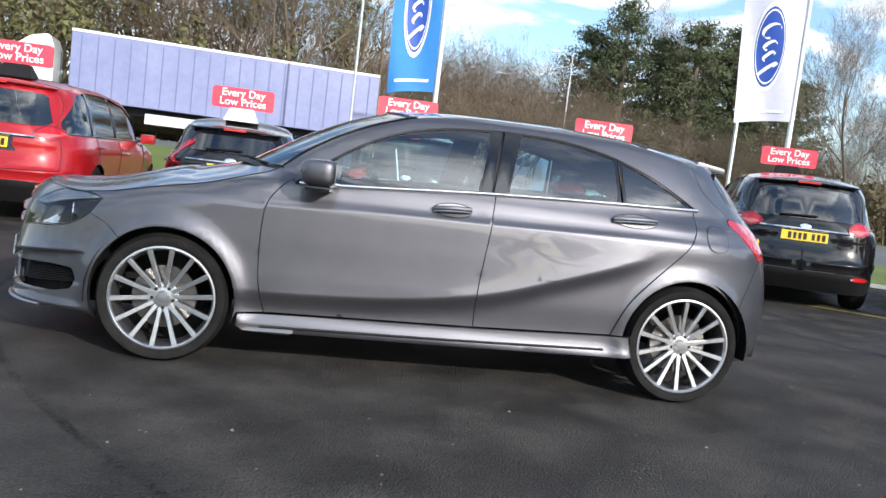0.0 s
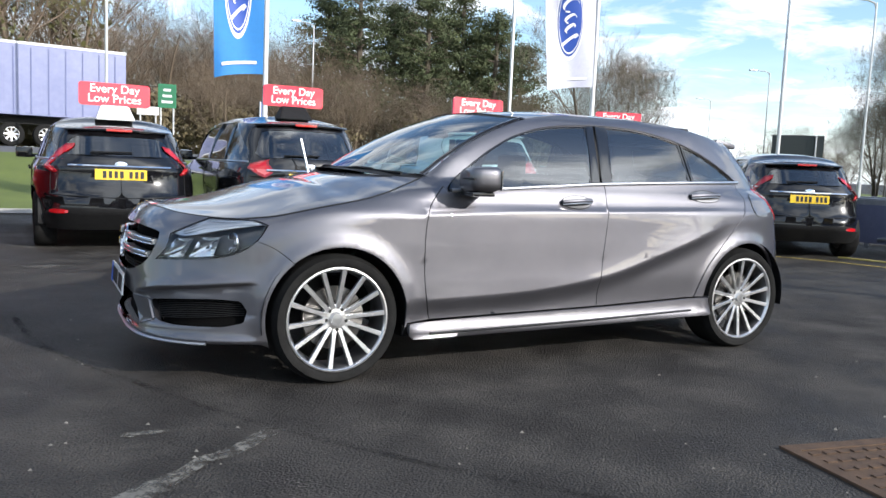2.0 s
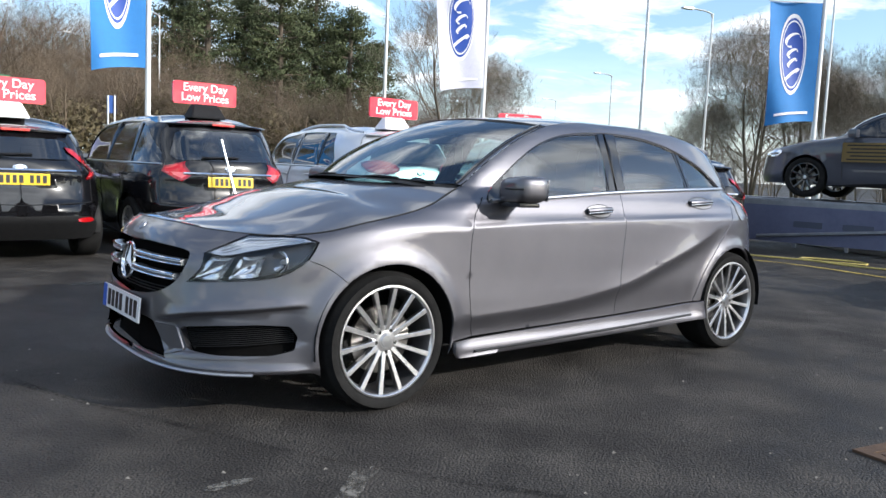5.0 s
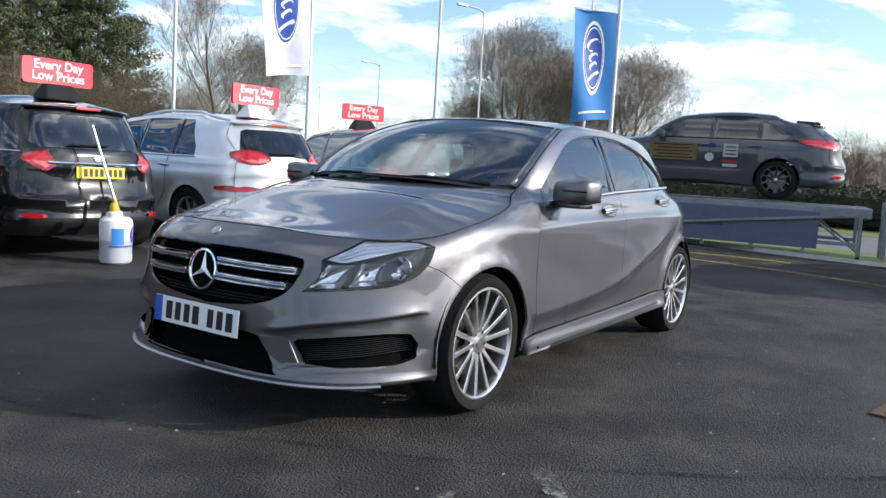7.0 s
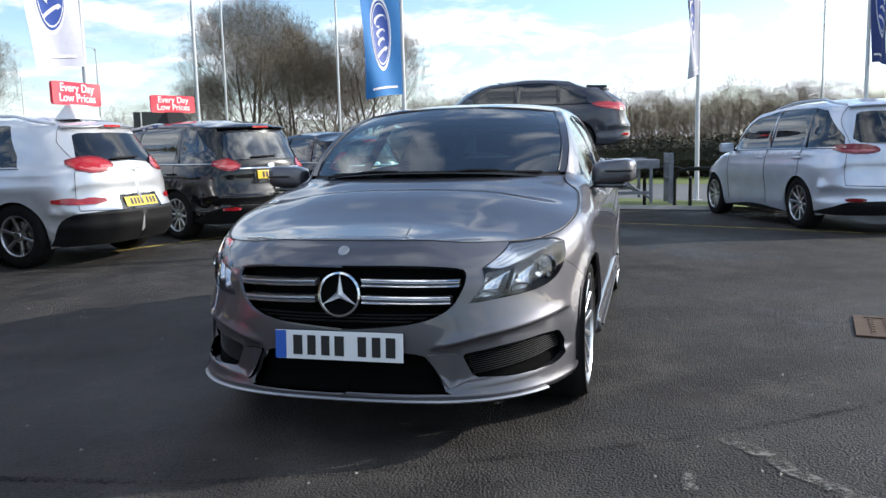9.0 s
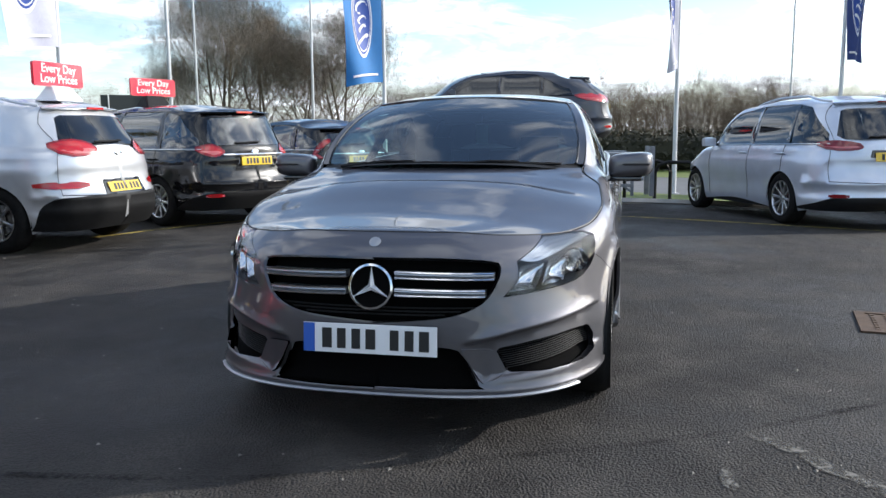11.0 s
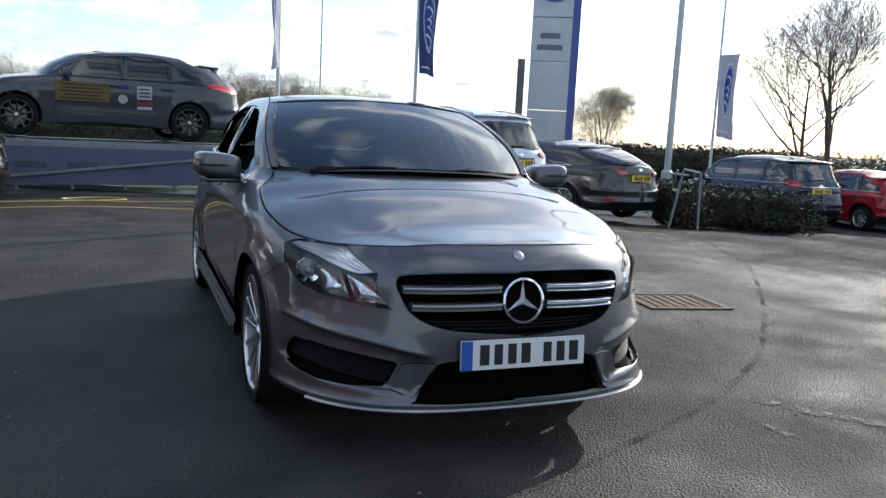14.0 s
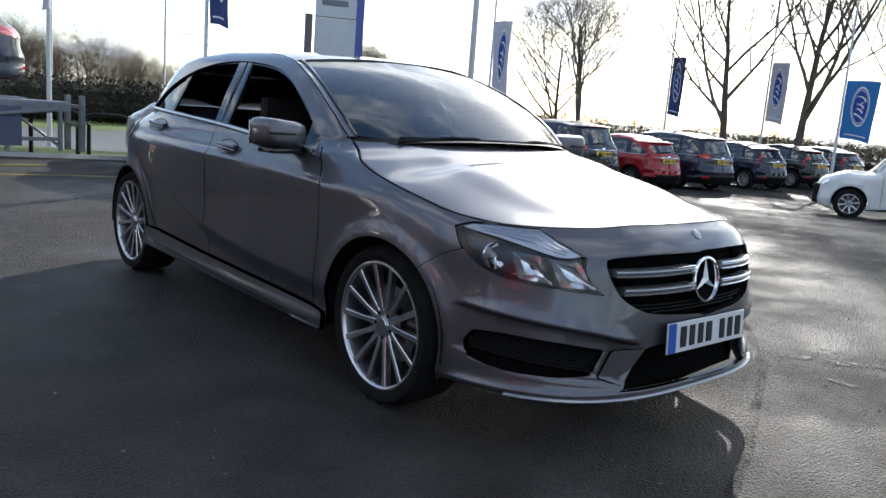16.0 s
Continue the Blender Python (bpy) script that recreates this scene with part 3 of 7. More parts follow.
def hatchback(m):
    car = thing("hatchback", m, "dark grey metallic five-door hatchback with multi-spoke alloy wheels on asphalt", "car")
    S = Surf(W=[(.17, .835), (.24, .868), (.32, .868), (.5, .880), (.65, .882), (.78, .878), (.85, .871), (.89, .853), (.95, .832), (1.0, .808), (1.1, .770), (1.2, .722), (1.3, .662), (1.36, .615), (1.41, .55)],
             xf=[(.17, -.83), (.22, -.872), (.3, -.876), (.5, -.885), (.62, -.878), (.8, -.862), (1.0, -.80)],
             xr=[(.2, 3.30), (.3, 3.38), (.5, 3.41), (.65, 3.40), (.8, 3.37), (.95, 3.31), (1.05, 3.26), (1.2, 3.14), (1.3, 3.04), (1.42, 2.94)],
             nf=[(.2, 3.2), (.4, 2.9), (.6, 2.5), (.8, 2.4), (1.0, 2.4)], nr=[(.2, 3.4), (.8, 3.0), (1.3, 2.8)], xcf=.15, xcr=2.2,
             top=[(-1, 0.0, .812), (-1, .30, .81), (-1, .50, .795), (-.52, None, .785), (-.35, None, .80), (-.1, None, .852), (.15, None, .900), (.33, None, .955), (.46, None, 1.0), (.62, None, 1.115), (.80, None, 1.22), (1.0, None, 1.305),
                  (1.2, None, 1.362), (1.5, None, 1.396), (1.9, None, 1.398), (2.3, None, 1.378), (2.7, None, 1.335), (3.0, None, 1.30), (2, .45, 1.305), (2, .0, 1.32)],
             roll=[(-1.26, .155), (-.85, .14), (-.5, .11), (-.2, .065), (.2, .055), (.40, .07), (.52, .03), (.7, .012), (2.6, .012), (3.6, .01)],
             depth=[(-1.26, .20), (-.8, .17), (-.4, .13), (.2, .11), (.46, .10), (.7, .05), (3.6, .04)],
             taper=lambda x, z: 1 - (0.10 * max(0.0, (1.05 - x) / .6) ** 2 + 0.07 * max(0.0, (x - 1.9) / .9) ** 2) * smoothstep(.93, 1.02, z) * (1 if x > .3 else 0.0 + smoothstep(-.2, .3, x)),
             extra=hatchback_body_lines)
    sx, sy, top = S.sx, S.sy, S.top
    AR = .347
    # sculpted scoops round the lower intakes of the front bumper
    ridge = pchip([(sy(.30, .42), .408), (sy(.40, .42), .420), (sy(.55, .45), .452), (sx(-.60, .47), .480), (sx(-.40, .5), .502)])
    shelf = pchip([(sy(.30, .27), .250), (sy(.45, .27), .268), (sy(.60, .28), .280), (sx(-.56, .30), .297), (sx(-.40, .34), .335)])
    sc_in, sc_mid, sc_a, sc_out = sy(.33, .35), sy(.43, .35), sx(-.50, .4), sx(-.37, .4)

    def scoop(s, z):
        if .3 < s < 2.42 and z < .34:
            return .022 * (1 - smoothstep(.215, .30, z)) * smoothstep(.3, .38, s) * (1 - smoothstep(2.34, 2.42, s))
        if s > sc_out or s < sc_in or not .2 < z < .52:
            return 0.0
        f = smoothstep(sc_in, sc_mid, s) * (1 - smoothstep(sc_a, sc_out, s))
        zu, zl = ridge(s), shelf(s)
        return f * (.008 * math.exp(-((z - zu - .008) / .018) ** 2) - .026 * smoothstep(zu + .002, zu - .016, z) * smoothstep(zl - .002, zl + .02, z)) if f else 0.0
    S.scoop = scoop

    def sp(pts):  # points given as x (side) into s
        return [(sx(x, z), z) for x, z in pts]

    def along_top(a, b, n=40, dz=0.0):
        return [(a + (b - a) * i / n, top(a + (b - a) * i / n) + dz) for i in range(n + 1)]
    head_tip = (sx(-.335, .765), .765)
    # headlamp outline, from its tip along the top to the inner corner and back along the bottom
    s_meet, s_nose = sx(-.47, .79), sy(.66, .79)
    hl_a = spline([head_tip, (sx(-.39, .78), .783), (s_meet, top(s_meet))], .015)
    hl_b = [(s_meet + (s_nose - s_meet) * i / 8, top(s_meet + (s_nose - s_meet) * i / 8)) for i in range(9)]
    hl_c = spline([hl_b[-1], (sy(.60, .745), .745), (sy(.535, .71), .705)], .015)
    hl_top = loop_of(hl_a, hl_b, hl_c)
    hl_in = spline([hl_top[-1], (sy(.535, .66), .64), (sy(.485, .58), .578)], .02)
    hl_bot = spline([hl_in[-1], (sy(.60, .585), .588), (sx(-.52, .61), .612), (sx(-.40, .67), .672), head_tip], .02)
    j = min(range(len(hl_bot)), key=lambda i: abs(hl_bot[i][1] - .69))
    arch_f = [(sx(x, z), z) for x, z in arc(0, .322, AR, 204, -16)]
    k = min(range(len(arch_f)), key=lambda i: abs(arch_f[i][1] - .60) + (0 if arch_f[i][0] < 0 else 9))
    split = spline([hl_bot[j], (sx(-.30, .655), .655), arch_f[k]], .02)
    door_f = spline([(.585, 1.0 - .02), (.52, .93), (.452, .82), (.44, .6), (.455, .42), (.49, .295)], .025)
    a_base = (.50, 1.018)
    belt = pchip([(.585, .945), (.81, .955), (1.6, 1.003), (2.62, 1.04), (2.7, 1.042)])
    s_cowl = .47
    s_tipt = hl_top[0][0]
    bot_f = [(arch_f[-1][0], arch_f[-1][1]), (.36, .285), (.49, .295)]
    fender = loop_of(hl_bot[j:], hl_a, along_top(s_meet, s_cowl, 30), [a_base, (.56, 1.0)], door_f, bot_f[::-1], arch_f[::-1][:len(arch_f) - k], split[::-1])
    S.panel("front_wing", fender, M_GREY, car, grid=.032)
    # doors
    crease = [[(x, DROP(x) + d) for x in np.linspace(.3, 2.6, 110)] for d in (.018, .006, 0, -.008, -.018, -.03, -.045, -.062)] + [[(x, .815 + .04 * smoothstep(-.2, 1.4, x) + 0.02 * smoothstep(1.4, 2.6, x) + d) for x in np.linspace(.3, 2.6, 110)] for d in (.03, .018, .009, 0, -.012)]
    bpil = spline([(1.597, belt(1.597)), (1.572, .76), (1.545, .5), (1.55, .318)], .025)
    rdoor = spline([(2.625, belt(2.62)), (2.595, .93), (2.53, .82), (2.40, .65), (2.315, .51), (2.265, .343)], .02)
    blt1 = [(x, belt(x)) for x in np.linspace(.585, 1.597, 30)]
    blt2 = [(x, belt(x)) for x in np.linspace(1.597, 2.625, 30)]
    S.panel("front_door", loop_of(blt1, bpil, spline([(1.55, .318), (.49, .295)]), door_f[::-1][:-1]), M_GREY, car, grid=.026, lines=crease)
    S.panel("rear_door", loop_of(blt2, rdoor, spline([(2.265, .343), (1.55, .318)]), bpil[::-1]), M_GREY, car, grid=.026, lines=crease)
    sill = loop_of(spline([(.365, .275), (.49, .290), (1.55, .313), (2.265, .338), (2.34, .345)]), [(2.365, .235)], spline([(2.33, .230), (1.4, .210), (.40, .198)]), [(.36, .222)])
    S.panel("sill_skirt", sill, M_GREY, car, grid=.03, off=.016, lip=.03)
    zs = pchip([(.46, .230), (1.4, .246), (2.26, .268)])
    for sg in (-1, 1):
        part("sill_strip", tube([S.p(x, zs(x), .019) * Vector((1, sg, 1)) for x in np.linspace(.48, 2.24, 30)], .0085, 5, .8), M_INK, car)
    # window line
    wtop = spline([(.585, .958), (.66, 1.02), (.76, 1.096), (.89, 1.178), (1.06, 1.258), (1.29, 1.316), (1.59, 1.342), (1.80, 1.343), (2.0, 1.328), (2.25, 1.275), (2.45, 1.192), (2.60, 1.085), (2.64, 1.046)], .02)
    arch_r = [(sx(x, z), z) for x, z in arc(2.699, .322, AR, 188, -16)]
    kr = min(range(len(arch_r)), key=lambda i: abs(arch_r[i][1] - .50) + (0 if arch_r[i][0] > 2.7 else 9))
    tl_out = spline([(sx(2.965, .985), .985), (sx(3.07, .885), .885), (sx(3.17, .815), .80)], .02)
    tl_top = spline([(sx(2.965, .985), .985), (sy(.61, 1.015, 3), 1.016), (sy(.57, 1.0, 3), 1.008), (sy(.52, .98, 3), .985)], .02)
    rsplit = spline([(sx(3.17, .815), .80), (sx(3.10, .68), .68), arch_r[kr]], .02)
    gate = spline([tl_top[-2 * len(tl_top) // 3], (sy(.63, 1.15, 3), 1.15), (sy(.56, 1.28, 3), top(sy(.56, 1.28, 3)))], .03)
    body_side = loop_of([a_base, (.47, top(.47))], along_top(.48, gate[-1][0], 90), gate[::-1], tl_top[:-2 * len(tl_top) // 3 + 1][::-1], tl_out, rsplit, arch_r[:kr][::-1], [(2.31, .345), (2.268, .343)], rdoor[::-1], [(2.64, 1.046)], wtop[::-1], [(.585, .945), (.56, .985)])
    S.panel("body_side", body_side, M_GREY, car, grid=.03)
    # glass and pillar trim inside the window line
    def between(x0, x1, t0=0.0, n=14):
        up = [q for q in wtop if x0 + .006 < q[0] < x1 - .006]
        wt = pchip(sorted(set((round(a, 4), b) for a, b in wtop)))
        return loop_of([(x, belt(x) + .006) for x in np.linspace(x0, x1 - t0, n)], [(x1, wt(x1))] if t0 == 0 else [(x1, wt(x1))], up[::-1], [(x0 + .001, wt(x0))] if x0 > .6 else [])
    wt = pchip(sorted(set((round(a, 4), b) for a, b in wtop)))

    def pane(x0b, x0t, x1b, x1t):
        up = [q for q in wtop if x0t + .01 < q[0] < x1t - .01]
        return loop_of([(x, belt(x) + .004) for x in np.linspace(x0b, x1b, 14)], [(x1t, wt(x1t))], up[::-1], [(x0t, wt(x0t))])
    for nm, q in (("front_window", pane(.70, .73, 1.515, 1.575)), ("rear_window", pane(1.655, 1.725, 2.268, 2.262)), ("quarter_window", pane(2.29, 2.284, 2.61, 2.61))):
        S.panel(nm, q, M_GLASS, car, grid=.08, gap=.004, off=-.016, lip=0, sides=(-1, 1) if nm == "quarter_window" else (-1,))
        S.panel("window_seal", inset(q, -.006), M_GLOSSB, car, holes=[inset(q, .010)], grid=.2, gap=0, off=-.010, lip=.012)
    S.panel("pillar_trim", pane(1.515, 1.575, 1.575, 1.63), M_GLOSSB, car, grid=.08, gap=.003, off=-.006)
    S.panel("pillar_trim", pane(1.585, 1.64, 1.655, 1.725), M_GLOSSB, car, grid=.08, gap=.003, off=-.006)
    S.panel("pillar_core", pane(1.50, 1.56, 1.67, 1.74), M_TRIM, car, grid=.08, gap=0, off=-.022, lip=0)
    S.panel("mirror_base", loop_of([(x, belt(x) + .003) for x in np.linspace(.59, .70, 5)], [(.73, wt(.73))], [q for q in wtop if .6 < q[0] < .72][::-1]), M_GLOSSB, car, grid=.05, gap=.002, off=-.004)
    for sg in (-1, 1):
        pts = [S.p(x, belt(x) + .005, .007) * Vector((1, sg, 1)) for x in np.linspace(.60, 2.645, 40)]
        part("chrome_strip", tube(pts, .011, 8, .9), M_SATIN, car, "chrome strip under the windows", smooth=True)
    # front bumper with its openings
    gy = lambda y, z: (sy(y, z) if y > 0 else S.s0, z)
    grille = spline([gy(0, .726), gy(.25, .726), gy(.44, .712), gy(.478, .69), gy(.462, .625), gy(.41, .555), gy(.28, .508), gy(0, .482)], .02)
    low = spline([gy(0, .40), gy(.255, .398), gy(.33, .385)], .02) + spline([gy(.36, .345), gy(.405, .25), gy(.39, .238), gy(0, .228)], .02)
    def crisp(poly, k=.10):
        q = []
        for i, p0 in enumerate(poly):
            p1 = poly[(i + 1) % len(poly)]
            q += [(p0[0] + (p1[0] - p0[0]) * u, p0[1] + (p1[1] - p0[1]) * u) for u in (k, .5, 1 - k)]
        return q
    fog = crisp([gy(.468, .384), gy(.62, .405), (sx(-.57, .417), .417), (sx(-.455, .41), .412), (sx(-.425, .37), .368), (sx(-.44, .315), .314), (sx(-.53, .29), .293), gy(.64, .288), gy(.512, .292)])
    bottom = spline([arch_f[0], (sx(-.36, .215), .212), (sx(-.55, .2), .216), gy(.3, .207), gy(0, .203)], .03)
    mid1 = [(S.s0, z) for z in np.linspace(.482, .40, 4)]
    mid2 = [(S.s0, z) for z in np.linspace(.228, .203, 3)]
    mid0 = [(S.s0, z) for z in np.linspace(.812, .726, 4)]
    bumper = loop_of(mid0, grille, mid1, low, mid2, bottom[::-1], arch_f[:k + 1], split[::-1], hl_bot[:j + 1][::-1], hl_in[::-1], hl_c[::-1],
                     along_top(s_nose, S.s0, 30))
    S.panel("front_bumper", bumper, M_GREY, car, holes=[fog], lines=[[(q, f(q) + d) for q in np.linspace(sc_in, sc_out, 46)] for f, d in ((ridge, .014), (ridge, .003), (ridge, -.006), (ridge, -.017), (shelf, .02), (shelf, .01), (shelf, -.002), (shelf, -.014))], grid=.028, gap=.0, join=True, lip=.03)
    S.panel("intake_fin", crisp([gy(.335, .392), gy(.455, .383), gy(.500, .290), gy(.415, .262)], .06), M_GREY, car, grid=.03, gap=0, off=.010, lip=.016)
    # near-black sheets close the openings, deep shade put into their colour
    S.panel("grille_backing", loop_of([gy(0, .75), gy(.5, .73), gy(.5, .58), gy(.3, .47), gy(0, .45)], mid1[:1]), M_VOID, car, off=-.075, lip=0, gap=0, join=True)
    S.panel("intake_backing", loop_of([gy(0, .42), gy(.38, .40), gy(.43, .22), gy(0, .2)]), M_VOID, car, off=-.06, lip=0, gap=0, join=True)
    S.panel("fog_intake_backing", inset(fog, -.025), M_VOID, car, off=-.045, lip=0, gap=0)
    for i in range(17):
        for sg in (-1, 1):
            z = .300 + .0085 * i
            xs = [q for q in np.linspace(fog[0][0] - .1, sx(-.42, .4), 40) if inside(np.array([(q, z + .10 * (q - fog[0][0]))]), fog)[0]]
            if len(xs) > 3:
                part("intake_slat", tube([S.p(q, z + .10 * (q - fog[0][0]), -.022) * Vector((1, sg, 1)) for q in xs], .0022, 4), M_TRIM, car)
    # grille slats, emblem
    for z, ye, yi in ((.655, .455, .095), (.592, .425, .095)):
        for sg in (-1, 1):
            bm = bmesh.new()
            pts = [(S.p(sy(y, z), z + .012 * (1 - y / .45), -.006)) for y in np.linspace(yi, ye, 12)]
            rings = []
            for q in pts:
                q = q * Vector((1, sg, 1))
                rings.append([bm.verts.new(q + Vector(d)) for d in ((0, 0, .014), (-.014, 0, .010), (-.016, 0, .004), (-.006, 0, -.002), (-.016, 0, -.007), (-.004, 0, -.014), (.03, 0, -.012), (.03, 0, .012))])
            for a, b in zip(rings, rings[1:]):
                for i in range(8):
                    bm.faces.new((a[i], a[(i + 1) % 8], b[(i + 1) % 8], b[i]))
            bm.faces.new(rings[0]), bm.faces.new(rings[-1][::-1])
            slat = part("grille_slat", bm, M_SPLIT, car, "silver double grille slat", smooth=True, angle=25)
            for dz in (.012, -.010):
                part("slat_edge", tube([q * Vector((1, sg, 1)) + Vector((-.013, 0, dz)) for q in pts], .0042, 5), M_CHROME, slat, smooth=True)
    for i in range(3):
        pts = [S.p(sy(abs(y), .53) if abs(y) > .01 else S.s0, .512 + .013 * i, -.03) * Vector((1, -1 if y < 0 else 1, 1)) for y in np.linspace(-.28 - .06 * i, .28 + .06 * i, 17)]
        part("grille_mesh_bar", tube(pts, .0035, 5), M_TRIM, car)
    E = Matrix.Translation((-.868, 0, .618)) @ Matrix.Rotation(radians(-90 + 8), 4, "Y")
    bm = add_lathe(bmesh.new(), [(.080, -.012), (.088, .0), (.086, .008), (.078, .010), (.074, .004), (.072, -.01)], E, 40)
    em = part("emblem", bm, M_CHROME, car, "round chrome grille emblem", smooth=True)
    part("emblem_plate", add_lathe(bmesh.new(), [(0.0, -.004), (.076, -.004)], E, 32), M_VOID, em)
    bm = bmesh.new()
    c = bm.verts.new(E @ Vector((0, 0, .014)))
    ang = [radians(a) for a in (0, 60, 120, 180, 240, 300)]
    rim_v = [bm.verts.new(E @ Vector((r * math.cos(a), r * math.sin(a), h))) for a, r, h in zip(ang, (.080, .014, .080, .014, .080, .014), (0.002, -.002, .002, -.002, .002, -.002))]
    for i in range(6):
        bm.faces.new((c, rim_v[i], rim_v[(i + 1) % 6]))
    part("emblem_star", bm, M_STAR, em)
    bq = S.p(S.s0, .775)
    B = Matrix.Translation((bq.x + .003, 0, .778)) @ Matrix.Rotation(radians(-48), 4, "Y")
    part("bonnet_badge", add_lathe(bmesh.new(), [(0, .005), (.018, .005), (.022, .003), (.023, -.004)], B, 24), M_SPLIT, car, smooth=True)
    number_plate(car, Matrix.Translation((-.903, 0, .425)) @ Matrix.Rotation(radians(-90), 4, "Z") @ Matrix.Rotation(radians(-4), 4, "X"), M_WPLATE, True)
    pts = [S.p(sy(abs(y), .2) if abs(y) > .01 else S.s0, .206 + .010 * abs(y), .002) * Vector((1, -1 if y < 0 else 1, 1)) for y in np.linspace(-.74, .74, 41)]
    part("splitter", tube(pts, .013, 6, .55), M_SPLIT, car, "silver front splitter strip", smooth=True)
    pts = [q + Vector((.006, 0, .015)) for q in pts]
    part("splitter_gap", tube(pts, .006, 6, .9), M_TRIM, car)
    # headlamps
    hl = loop_of(hl_top, hl_in, hl_bot)
    lenses = S.panel("headlamp", hl, M_LENS, car, grid=.03, gap=.001, off=.002, lip=.0, label="clear headlamp lens")
    for sg, lens in zip((-1, 1), lenses):
        mm = Vector((1, sg, 1))
        ring = inset(hl, .003)
        V = [S.p(a, z, -.002) * mm for a, z in ring] + [S.p(a, .69 + (z - .69) * .9, -.06) * mm for a, z in ring]
        m_ = len(ring)
        F = [(i, (i + 1) % m_, m_ + (i + 1) % m_, m_ + i) for i in range(m_)]
        mesh_part("lamp_housing", V, F, M_LAMPIN, lens)
        S.panel("lamp_back", [(a, .69 + (z - .69) * .92) for a, z in ring], M_LAMPIN, lens, grid=.05, gap=0, off=-.058, lip=0, sides=(sg,))
        brow = loop_of(hl_top, spline([hl_top[-1], (sy(.60, .70), .690), (sy(.68, .70), .712), (sx(-.50, .735), .736), (sx(-.39, .75), .754), hl_top[0]], .02))
        S.panel("lamp_brow", brow, M_GUIDE, lens, grid=.04, gap=.007, off=-.010, lip=.006, sides=(sg,), label="silver lamp brow")
        q = S.p(sx(-.47, .67), .678, -.045) * mm
        d = (Vector((-1, .25 * sg, .02))).normalized()
        R = Matrix.Translation(q) @ d.to_track_quat("Z", "Y").to_matrix().to_4x4()
        part("reflector", add_lathe(bmesh.new(), [(.048, .032), (.050, .026), (.042, .02), (.03, .006), (.014, 0), (0, -.002)], R, 24), M_CHROME, lens, smooth=True)
        part("bulb", add_lathe(bmesh.new(), [(0, .022), (.010, .018), (.012, 0)], R, 12), M_WHITELENS, lens, smooth=True)
        for bowl, dep in (([(sy(.505, .59), .592), (sy(.610, .60), .596), (sy(.640, .67), .688), (sy(.560, .66), .684)], -.022), ([(sy(.632, .60), .600), (sy(.712, .62), .612), (sy(.722, .69), .700), (sy(.660, .67), .694)], -.026)):
            (a0, b0), (a1, b1), (a2, b2), (a3, b3) = bowl
            V, F, n_ = [], [], 10
            for r in range(n_ + 1):
                for i in range(n_ + 1):
                    u, v = i / n_, r / n_
                    lo_, hi_ = (a0 + (a1 - a0) * u, b0 + (b1 - b0) * u), (a3 + (a2 - a3) * u, b3 + (b2 - b3) * u)
                    dish = (1 - (2 * u - 1) ** 2) * (1 - (2 * v - 1) ** 2)
                    V.append(S.p(lo_[0] + (hi_[0] - lo_[0]) * v, lo_[1] + (hi_[1] - lo_[1]) * v, dep - .034 * dish ** .6) * mm)
            for r in range(n_):
                for i in range(n_):
                    k = r * (n_ + 1) + i
                    q_ = (k, k + 1, k + n_ + 2, k + n_ + 1)
                    F.append(q_ if sg > 0 else q_[::-1])
            mesh_part("reflector_bowl", V, F, M_BOWL, lens)
        lower = spline([hl_top[-1], (sy(.60, .70), .690), (sy(.68, .70), .712), (sx(-.50, .735), .736), (sx(-.39, .75), .754), hl_top[0]], .02)[::-1]
        for f_ in (.25, .45, .65):
            pts = []
            for i in range(3, 22):
                p0, p1 = hl_top[int(i / 24 * (len(hl_top) - 1))], lower[int(i / 24 * (len(lower) - 1))]
                pts.append(S.p(p0[0] + (p1[0] - p0[0]) * f_, p0[1] + (p1[1] - p0[1]) * f_, -.008) * mm)
            part("brow_rib", tube(pts, .0022, 4), M_CHROME, lens)
    # tops
    rows = []
    for s in [S.s0 + (s_cowl - S.s0) * i / 60 for i in range(61)]:
        e = S.p(s, top(s))
        rows.append((e.x + .002, max(.001, e.y - .003), e.z))
    def bonnet_mid(i):
        x, y, z = rows[i]
        crown = z + (.125 + .02 * smoothstep(-.6, 0, x)) * y ** 2
        if x <= -.05:
            return x, crown
        cx = x - .24 * ((x + .05) / .52)
        k = smoothstep(-.05, .12, x)
        return cx, crown * (1 - k) + k * (.953 + .262 * cx)
    patch("bonnet", rows, bonnet_mid, M_GREY, car, nt=36, pw=2.6, lip=.02, swell=lambda i, t: (.007 * (smoothstep(.74, .54, t) - .55) * smoothstep(6, 26, i) * (1 - smoothstep(52, 60, i)) * smoothstep(1.0, .74, t)) if i else 0.0)
    bon = rows[-1]
    for sg in (-1, 1):
        part("bonnet_seam", tube([Vector((a, sg * b, c + .001)) for a, b, c in rows[(0 if sg < 0 else 0):]], .0035, 5), M_INK, car)
    n = 26
    s_top = 1.17
    edge = [S.p(.50 + (s_top - .50) * i / n, top(.50 + (s_top - .50) * i / n)) for i in range(n + 1)]
    cw = pchip([(0, .20), (1, 1.02)])
    cc = pchip([(0, 1.008), (.25, 1.125), (.5, 1.235), (.75, 1.325), (1, 1.392)])
    er = [(e.x, e.y - .035, e.z + .004) for e in edge]
    patch("windscreen", er, lambda i: (.24 + .78 * i / n, cc(i / n)), M_SCREEN, car, nt=16, pw=2.3, label="windscreen with a faint green tint")
    eo = [(e.x, e.y - .002, e.z) for e in edge]
